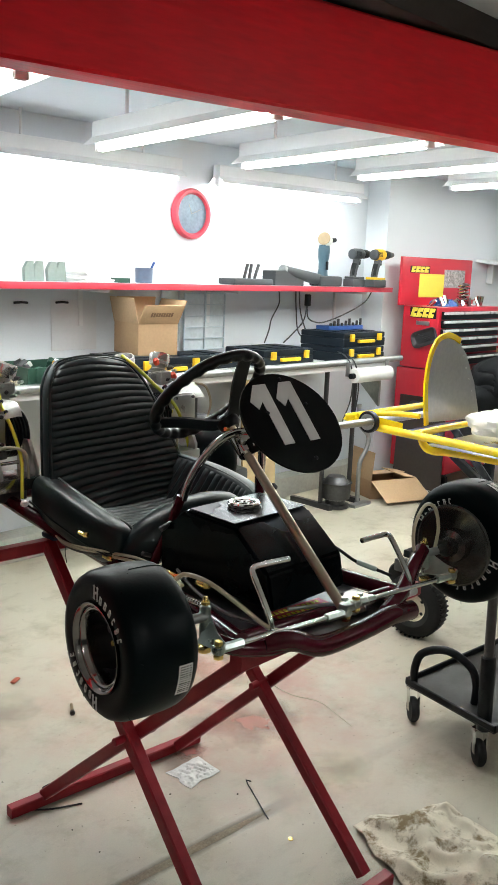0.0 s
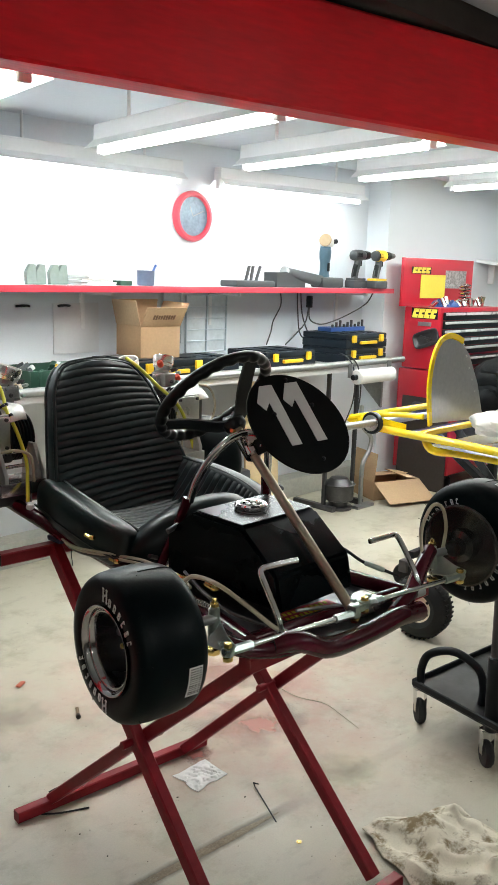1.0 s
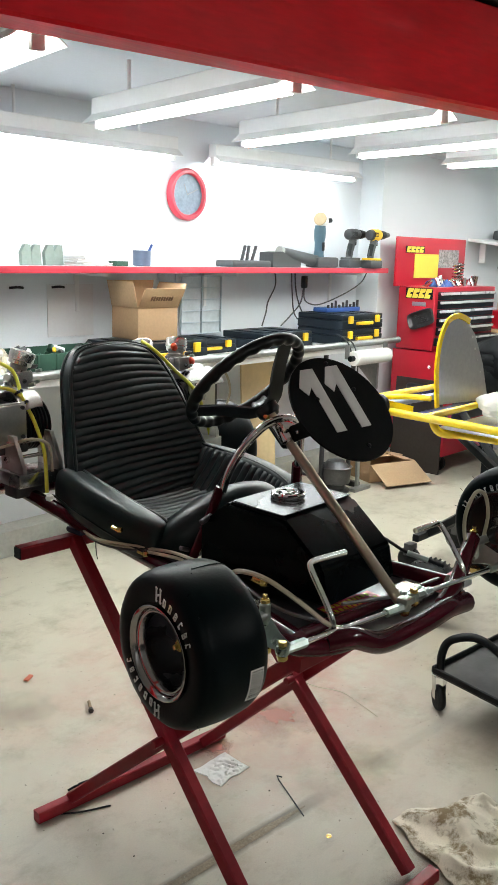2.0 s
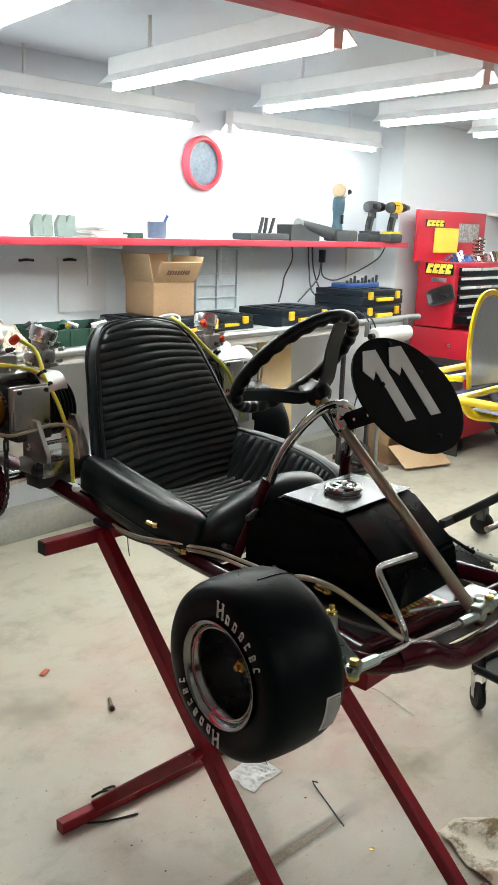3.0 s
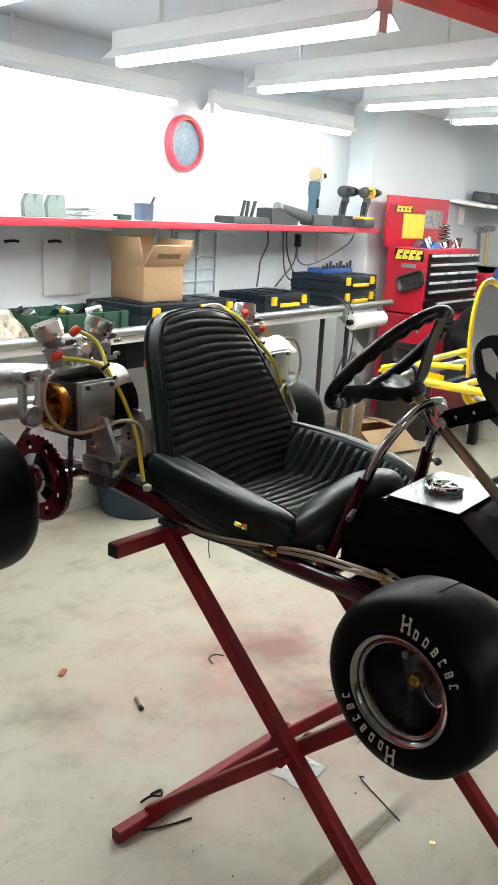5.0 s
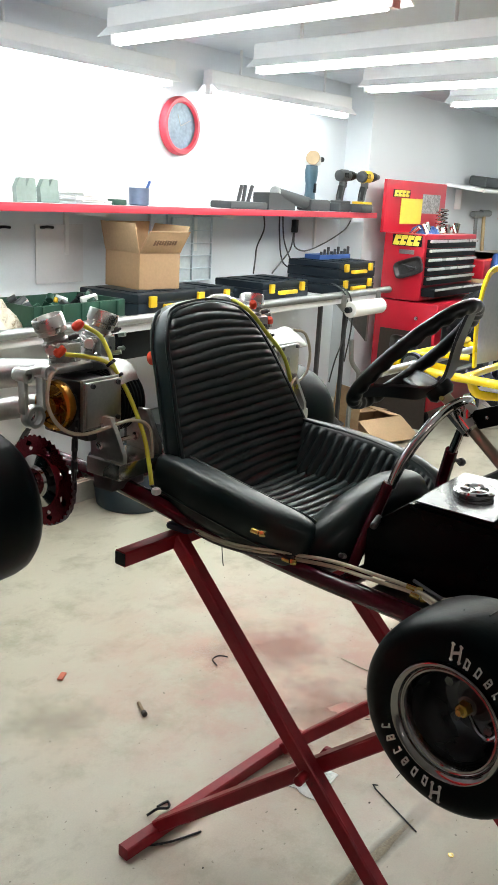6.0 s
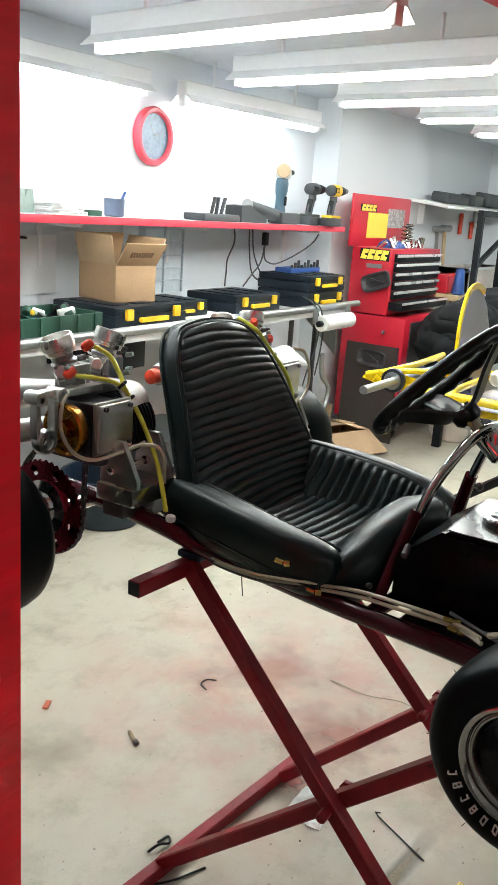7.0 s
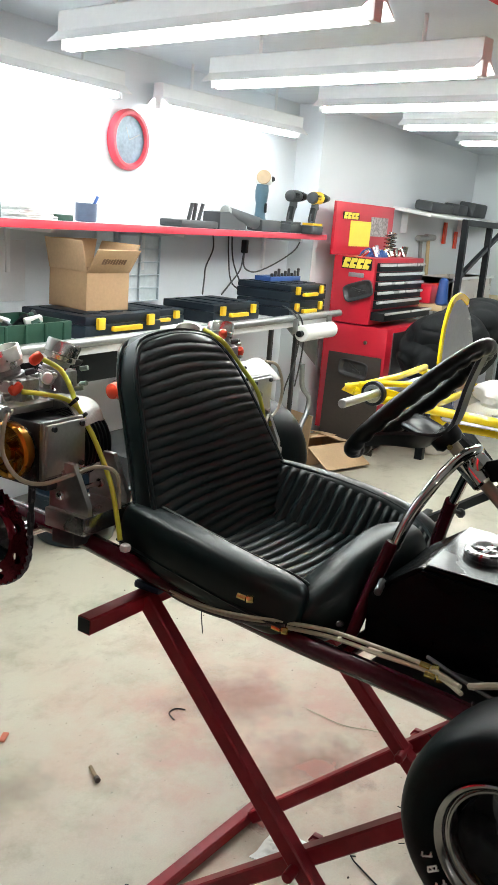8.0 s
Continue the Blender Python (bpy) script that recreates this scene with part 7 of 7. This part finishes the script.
rag("shop_rag", 1.72, 3.30, BZ, 0.16, 0.13, 0.12, 4.2, "cloth", "crumpled off-white shop rag on the bench", "rag")
bm = bmesh.new()
corner = [Vector(c) for c in ((1.605, 1.225, 0), (1.872, 1.118, 0), (1.85, 0.82, 0), (1.50, 0.97, 0))]
rows = []
for i in range(111):
    row = []
    for j in range(111):
        u, v = i / 110, j / 110
        p = corner[0].lerp(corner[1], u).lerp(corner[3].lerp(corner[2], u), v)
        n1 = noise.noise(Vector((u * 2.1 + 3, v * 2.4, 1.7))); n2 = noise.noise(Vector((u * 5 + 1, v * 5 + 8, 0.4)))
        n3 = noise.noise(Vector((u * 11, v * 9, 5.1)))
        crest = lambda s: (0.5 + 0.5 * math.cos(2 * s)) ** 2.2
        ridge = crest(3.4 * u + 4.2 * v + 1.6 * n1) + 0.7 * crest(6.0 * u - 2.4 * v + 2.2 * n2 + 1) + 0.2 * crest(7 * v + 3 * u + 1.8 * n1 + 2)
        edge = min(1, 9 * min(u, v, 1 - u, 1 - v))
        p.x += 0.030 * n1 + 0.004 * n3 + 0.020 * math.sin(9 * v + 2) * (0.5 - edge * 0.5); p.y += 0.028 * n2 + 0.022 * math.sin(8 * u) * (0.5 - edge * 0.5)
        p.z = 0.004 + (0.022 * ridge + 0.012 * max(0, n1) + 0.0012 * (n3 + 0.5)) * (0.35 + 0.65 * edge)
        row.append(p)
    rows.append(row)
slab(bm, rows, lambda p, i, j: (0, 0, -0.003))
solo("floor_rag", bm, "cloth", "dirty cream shop rag spread on the concrete floor", "rag")
for k, (x, y, z, r, L) in enumerate(((1.62, 3.02, 0.93, 0.055, 0.34), (1.52, 2.92, 0.90, 0.045, 0.3), (1.40, 3.05, 0.94, 0.06, 0.36))):
    e = thing("muffler", (x, y, z - r), "bare steel tuned exhaust resting across the bench front", "exhaust", "loose exhausts on the bench")
    bm = bmesh.new(); lathe(bm, [(0.018, -L * 0.62), (0.02, -L * 0.5), (r, -L * 0.28), (r, L * 0.3), (0.025, L * 0.5), (0.02, L * 0.62)], (x, y + 0.2, z + 0.02), (1, 0.25, 0.0), 24); part("shell", bm, surf("pale_steel", (0.66, 0.63, 0.6), 0.4, metal=0.6, vary=0.15) if k == 0 else "alu", e)
    bm = bmesh.new(); lathe(bm, [(r + 0.001, -0.012), (r + 0.004, 0.0), (r + 0.001, 0.012)], (x - 0.05, y + 0.188, z + 0.02), (1, 0.25, 0), 24, close=False); part("clamp", bm, "darksteel", e)
solo("socket_rail", B((4.14, 3.34, BZ + 0.172 + 0.014), (0.33, 0.10, 0.026), 0.004), "blue", "blue socket rail tray on the tool cases", "socket tray")
for k in range(9):
    solo("socket", C((4.00 + 0.036 * k, 3.30, BZ + 0.186), (4.00 + 0.036 * k, 3.30, BZ + 0.186 + 0.03 + 0.012 * (k % 3)), 0.008, 10, 0.002), "darksteel", "dark steel socket standing in the tray", "socket", "sockets in the tray")

# under the bench
solo("drawer_tray", B((2.47, 3.30, 0.765), (0.28, 0.28, 0.115), 0.008), "black", "black plastic tray slung under the bench", "tray")
solo("plywood_sheet", B((3.42, 3.30, 0.415), (0.26, 0.015, 0.82), 0.002, Matrix.Rotation(-0.06, 3, "X")), "wood", "pale plywood sheet leaning under the bench", "plywood")
solo("storage_tub", B((3.0, 3.38, 0.17), (0.5, 0.36, 0.34), 0.03), "greyblack", "dark storage tub under the bench", "tub")
e = thing("blue_tub", (2.59, 3.34, 0), "round dark blue plastic tub on the floor", "tub")
bm = bmesh.new(); lathe(bm, [(0.15, 0), (0.16, 0.01), (0.185, 0.20), (0.195, 0.205), (0.195, 0.22), (0.18, 0.22), (0.155, 0.02), (0.0, 0.018)], (2.59, 3.34, 0), (0, 0, 1), 40, close=False); part("body", bm, surf("tub_blue", (0.015, 0.035, 0.06), 0.4), e)
e = thing("steel_pot", (3.96, 3.16, 0), "small steel pot with a rim beside the bench leg", "pot")
bm = bmesh.new(); lathe(bm, [(0.07, 0.0), (0.085, 0.005), (0.085, 0.02), (0.06, 0.024), (0.06, 0.05), (0.085, 0.06), (0.092, 0.15), (0.098, 0.155), (0.092, 0.16), (0.08, 0.155), (0.05, 0.19), (0.0, 0.195)], (3.96, 3.16, 0), (0, 0, 1), 32); part("body", bm, "darksteel", e)
e = thing("jack_stand", (4.12, 3.05, 0), "bent steel pipe stand by the bench end", "stand")
part("pipe", T([(4.10, 3.10, 0.02), (4.10, 3.10, 0.25), (4.16, 3.10, 0.34), (4.17, 3.10, 0.42), (4.08, 3.10, 0.5), (4.06, 3.10, 0.62)], 0.014, 12), "steel", e)
part("foot", B((4.10, 3.08, 0.01), (0.16, 0.05, 0.02), 0.003), "steel", e)
bm = bmesh.new(); prism(bm, [(0, 0), (0.37, 0), (0.37, 0.6), (0.02, 0.6)], (CX0 - 0.035, 2.94, 0.0), (0, 1, 0), (0.05, 0, 1), 0.012); solo("dark_board", bm, "mdf", "dark board leaning on the side of the tool chest", "board")
solo("skirting_block", B((0.06, 3.56, 0.06), (9.3, 0.118, 0.12), 0.004), "kerb", "painted concrete kerb along the foot of the wall", "kerb", kind="structure")

# ---- round the tool chest ----
rnd = random.Random(8)
for k in range(14):
    x = CX0 + 0.10 + 0.045 * k; h = rnd.uniform(0.03, 0.07)
    solo("socket", C((x, CY0 + 0.10 + rnd.uniform(-0.04, 0.05), 1.18), (x, CY0 + 0.10, 1.18 + h), rnd.uniform(0.010, 0.018), 12, 0.002), "chrome", "chrome socket standing on the tool chest", "socket", "sockets on the chest")
solo("coil_spring", T([Vector((CX0 + 0.5 + 0.035 * math.cos(k * 0.7), CY0 + 0.14 + 0.035 * math.sin(k * 0.7), 1.187 + 0.0026 * k)) for k in range(56)], 0.006, 8, 1, smooth=False), "chrome", "bright coil spring standing on the chest", "spring")
rag("blue_cloth", CX0 + 0.22, CY0 + 0.12, 1.18, 0.09, 0.06, 0.05, 7.7, "blue", "blue cloth on top of the tool chest", "cloth")
e = thing("side_bench", (6.4, 3.05, 0), "low side bench beside the tool chest", "bench")
part("top", B((6.50, 3.165, 0.86), (1.7, 0.49, 0.04), 0.004), "wood", e)
for x in (5.7, 7.2):
    for y in (2.96, 3.35):
        part("leg", B((x, y, 0.42), (0.06, 0.06, 0.84), 0.004), "steel", e)
CLOUDY = surf("cloudy_plastic", (0.62, 0.58, 0.53), 0.3, vary=0.1, blotch=8)
e = thing("clear_bin", (6.2, 3.0, 0.88), "cloudy clear plastic bin on the side bench", "plastic bin")
g2 = [(5.96, 2.97), (6.86, 2.97), (6.86, 3.22), (5.96, 3.22)]
for a, b in zip(g2, g2[1:] + g2[:1]):
    part("side", B(((a[0] + b[0]) / 2, (a[1] + b[1]) / 2, 0.965), (abs(a[0] - b[0]) + (0.006 if abs(a[0] - b[0]) > 0.1 else 0.0), abs(a[1] - b[1]) - (0.006 if abs(a[1] - b[1]) > 0.1 else -0.006), 0.17), 0.002), CLOUDY, e)
part("rim", B((6.41, 2.963, 1.05), (0.93, 0.014, 0.02), 0.003), "lamp_white", e)
solo("blue_bottle", C((5.72, 2.955, 0.88), (5.72, 2.955, 1.06), 0.045, 18, 0.012, r1=0.03), "blue", "blue plastic bottle on the side bench", "bottle")
e = thing("red_vise", (5.76, 3.09, 0.88), "red bench vise beside the chest", "vise")
part("body", B((5.76, 3.09, 0.945), (0.16, 0.14, 0.13), 0.02), "chestred", e); part("jaw", B((5.86, 3.04, 0.99), (0.12, 0.06, 0.05), 0.01), "redplug", e); part("bar", C((5.80, 3.0, 1.0), (6.10, 2.95, 1.07), 0.009, 10), "darksteel", e)
for k, (x, z0, z1, mt) in enumerate(((6.44, 1.0, 1.30, "steel"), (6.60, 1.02, 1.31, "wood"))):
    e = thing("hammer", (x, 3.42, z0), "hammer hung on the wall by its head", "hammer", "hammers on the wall")
    part("shaft", C((x + 0.05, 3.43, z0), (x, 3.43, z1), 0.014, 12, 0.004), mt, e)
    part("head", C((x - 0.09, 3.42, z1), (x + 0.09, 3.42, z1), 0.024, 16, 0.005), "steel", e)
solo("red_tool", B((6.97, 3.435, 1.35), (0.05, 0.022, 0.17), 0.006), "redplug", "red handled tool hung on the wall", "tool")
solo("orange_tag", B((7.25, 3.435, 1.30), (0.06, 0.015, 0.14), 0.004), "redplug", "orange tag hung on the wall", "tag")
e = thing("leaning_shelf", (6.5, 3.3, 1.45), "white wall shelf board with tools on it", "shelf")
part("board", B((6.70, 3.30, 1.48), (1.70, 0.29, 0.022), 0.003, Matrix.Rotation(0.12, 3, "X")), "lamp_white", e)
part("bracket", B((6.05, 3.42, 1.40), (0.02, 0.05, 0.14), 0.003), "lamp_white", e); part("bracket", B((7.3, 3.42, 1.40), (0.02, 0.05, 0.14), 0.003), "lamp_white", e)
for x, w, h in ((6.35, 0.46, 0.07), (6.82, 0.22, 0.08), (7.25, 0.34, 0.11)):
    solo("power_tool", B((x, 3.32, 1.498 + h / 2), (w, 0.14, h), 0.02, Matrix.Rotation(0.12, 3, "X")), "greyblack", "grey power tool lying on the wall shelf", "power tool", "tools on the wall shelf")
e = thing("steel_rack", (6.2, 2.85, 0), "black square-tube steel rack with a diagonal brace", "rack")
for x in (5.69, 6.23, 7.05):
    bm = bmesh.new(); bar(bm, (x, 2.85, 0.0), (x, 2.85, 1.41), 0.04, up=(0, 1, 0)); part("upright", bm, "black", e)
bm = bmesh.new(); bar(bm, (5.67, 2.85, 1.43), (7.07, 2.85, 1.43), 0.04); part("top_bar", bm, "black", e)
bm = bmesh.new(); bar(bm, (5.72, 2.85, 1.09), (6.60, 2.85, 1.41), 0.03); part("brace", bm, "black", e)
# draped cover over a machine behind the yellow kart
e = thing("draped_cover", (4.85, 2.62, 0.0), "black fabric cover draped over a machine by the chest", "fabric cover")
def heap(nm, c, r, seed, squash=0.6):
    """A soft cloth hump with a few broad hanging folds."""
    bm = bmesh.new(); bmesh.ops.create_icosphere(bm, subdivisions=5, radius=1)
    for v in bm.verts:
        q = v.co.copy()
        a = math.atan2(q.y, q.x)
        n1 = noise.noise(q * 1.1 + Vector((seed, 0, 0)))
        fall = max(0.0, 0.75 - q.z)
        pleat = math.sin(7 * a + seed + 2.2 * noise.noise(q * 1.6 + Vector((0, seed, 0)))) * 0.045 * fall
        crease = -0.05 * max(0, 1 - abs(noise.noise(Vector((q.x * 1.4, q.y * 1.4 + seed, q.z * 1.1))) * 7))
        k = 1 + 0.10 * n1 + pleat + crease
        v.co = Vector((c[0] + q.x * r[0] * k, c[1] + q.y * r[1] * k, c[2] + max(q.z * r[2] * k, -r[2] * squash)))
    part(nm, bm, "tarp", e)
heap("fold", (4.94, 2.60, 0.77), (0.34, 0.22, 0.16), 1.0)
heap("fold", (5.36, 2.58, 0.82), (0.40, 0.22, 0.16), 5.0)
heap("fold", (5.12, 2.66, 0.68), (0.60, 0.24, 0.22), 9.0, 0.8)
for x in (4.95, 5.4):
    part("leg", B((x, 2.70, 0.28), (0.05, 0.05, 0.56), 0.004), "black", e)
e = thing("plastic_bucket", (5.22, 2.72, 0), "cloudy white plastic bucket on the floor", "bucket")
bm = bmesh.new(); lathe(bm, [(0.11, 0), (0.12, 0.005), (0.14, 0.16), (0.148, 0.165), (0.148, 0.178), (0.136, 0.178), (0.118, 0.012), (0.0, 0.01)], (5.22, 2.72, 0), (0, 0, 1), 32, close=False); part("body", bm, CLOUDY, e)
part("handle", T([(5.08, 2.70, 0.17), (5.10, 2.60, 0.12), (5.22, 2.565, 0.09), (5.34, 2.60, 0.12), (5.36, 2.70, 0.17)], 0.004, 8), "steel", e)

# ---- on the floor ----
# grimy filled joint in the concrete
bm = bmesh.new()
rnd = random.Random(5)
rows = []
for k in range(90):
    x = 0.30 + 1.22 * k / 89; y = 1.449 - 0.081 * (x - 1.3) + 0.002 * noise.noise(Vector((x * 9, 0, 0)))
    w = (0.011 + 0.004 * noise.noise(Vector((x * 14, 3, 0))) + rnd.uniform(-0.0012, 0.0012)) * min(1, (89 - k) / 12 + 0.15)
    rows.append([(x, y - w, 0.0006), (x, y, 0.0009), (x, y + w, 0.0006)])
slab(bm, rows, lambda p, i, j: (0, 0, -0.0012))
tagged(part("floor_joint", bm, surf("joint_grime", (0.235, 0.19, 0.13), 0.8, vary=0.35, grain=160, blotch=26, bump=0.3, dirt=(0.30, 0.27, 0.21), dirt_at=0.56), None), "dark grimy filled joint across the concrete floor", "floor joint", kind="structure")
STAINS = ((1.80, 1.80, 0.30, (0.50, 0.22, 0.18), 0.50), (1.545, 1.79, 0.10, (0.42, 0.13, 0.11), 0.7), (1.95, 2.15, 0.34, (0.52, 0.26, 0.22), 0.45), (1.80, 1.43, 0.17, (0.50, 0.43, 0.22), 0.28), (1.25, 2.35, 0.24, (0.30, 0.26, 0.18), 0.3), (1.06, 1.30, 0.26, (0.28, 0.24, 0.16), 0.35), (1.55, 1.05, 0.22, (0.30, 0.26, 0.18), 0.35))
for k, (x, y, r, col, st) in enumerate(STAINS):
    bm = bmesh.new(); lathe(bm, [(r * 1.3, 0.0), (r * 1.3, 0.0004), (0.0005, 0.0004)], (0, 0, 0), (0, 0, 1), 40, close=False)
    ob = part("floor_stain", bm, stain("soaked_stain", col, r, st), None)
    ob.location = (x, y, 0.0007 + 0.0006 * k)
    tagged(ob, "old red paint dust stain on the concrete floor" if col[0] > 2 * col[1] else "dark oily stain soaked into the concrete floor", "floor stain", kind="structure")
rag("paper_towel", 1.487, 1.690, 0, 0.056, 0.046, 0.010, 2.4, "paper", "crumpled white paper towel on the floor", "paper towel", 1.4)
solo("wire_offcut", T([(1.570, 1.550, 0.003), (1.558, 1.557, 0.009), (1.553, 1.546, 0.004), (1.520, 1.478, 0.003), (1.484, 1.406, 0.003)], 0.0019, 6, 3, smooth=False), "black", "bent black wire offcut on the floor", "wire")
solo("wire_offcut", T([(1.05, 1.86, 0.003), (1.10, 1.815, 0.004), (1.175, 1.78, 0.003)], 0.0024, 6), "black", "thin black wire offcut on the floor", "wire")
solo("cable_tie", T([(1.135, 1.905, 0.004), (1.16, 1.895, 0.012), (1.185, 1.885, 0.004), (1.20, 1.90, 0.004), (1.17, 1.905, 0.006)], 0.003, 6), "black", "cut black cable tie on the floor", "cable tie")
solo("wire_curl", T([(1.745, 2.185, 0.003), (1.762, 2.215, 0.003), (1.792, 2.215, 0.003), (1.805, 2.19, 0.003)], 0.0022, 6), "black", "curled black wire scrap on the floor", "wire")
bm = bmesh.new(); lathe(bm, [(0.003, 0), (0.0065, 0), (0.0065, 0.002), (0.003, 0.002)], (1.469, 1.316, 0.0), (0, 0, 1), 16, close=False); solo("washer", bm, "brass", "brass washer on the floor", "washer")
solo("welding_wire", T([(2.03, 1.92, 0.003), (2.02, 1.80, 0.004), (2.04, 1.70, 0.012), (2.03, 1.62, 0.006), (2.01, 1.54, 0.003)], 0.0016, 6), "line", "thin pale wire lying on the floor", "wire")
solo("plastic_chip", B((1.40, 2.48, 0.006), (0.038, 0.016, 0.006), 0.002, Matrix.Rotation(0.5, 3, "Z")), surf("chip_orange", (0.5, 0.12, 0.06), 0.6), "orange plastic chip on the floor", "chip")
e = thing("bolt", (1.435, 2.205, 0), "rusty bolt lying on the floor", "bolt")
part("shank", C((1.42, 2.18, 0.008), (1.445, 2.222, 0.006), 0.005, 8), surf("rust", (0.2, 0.14, 0.08), 0.7, vary=0.3), e); part("head", C((1.414, 2.17, 0.008), (1.42, 2.18, 0.008), 0.008, 6), "mdf", e)
rnd = random.Random(21)
for k in range(46):
    x, y = rnd.uniform(0.9, 2.6), rnd.uniform(0.9, 2.9)
    r = rnd.uniform(0.0010, 0.0026)
    bm = bmesh.new(); bmesh.ops.create_icosphere(bm, subdivisions=1, radius=r)
    for v in bm.verts:
        v.co = Vector((x + v.co.x * rnd.uniform(0.8, 1.8), y + v.co.y, r * 0.5 + v.co.z * 0.6))
    solo("grit", bm, "mdf", "dark crumb of grit on the concrete floor", "grit", "grit on the floor")
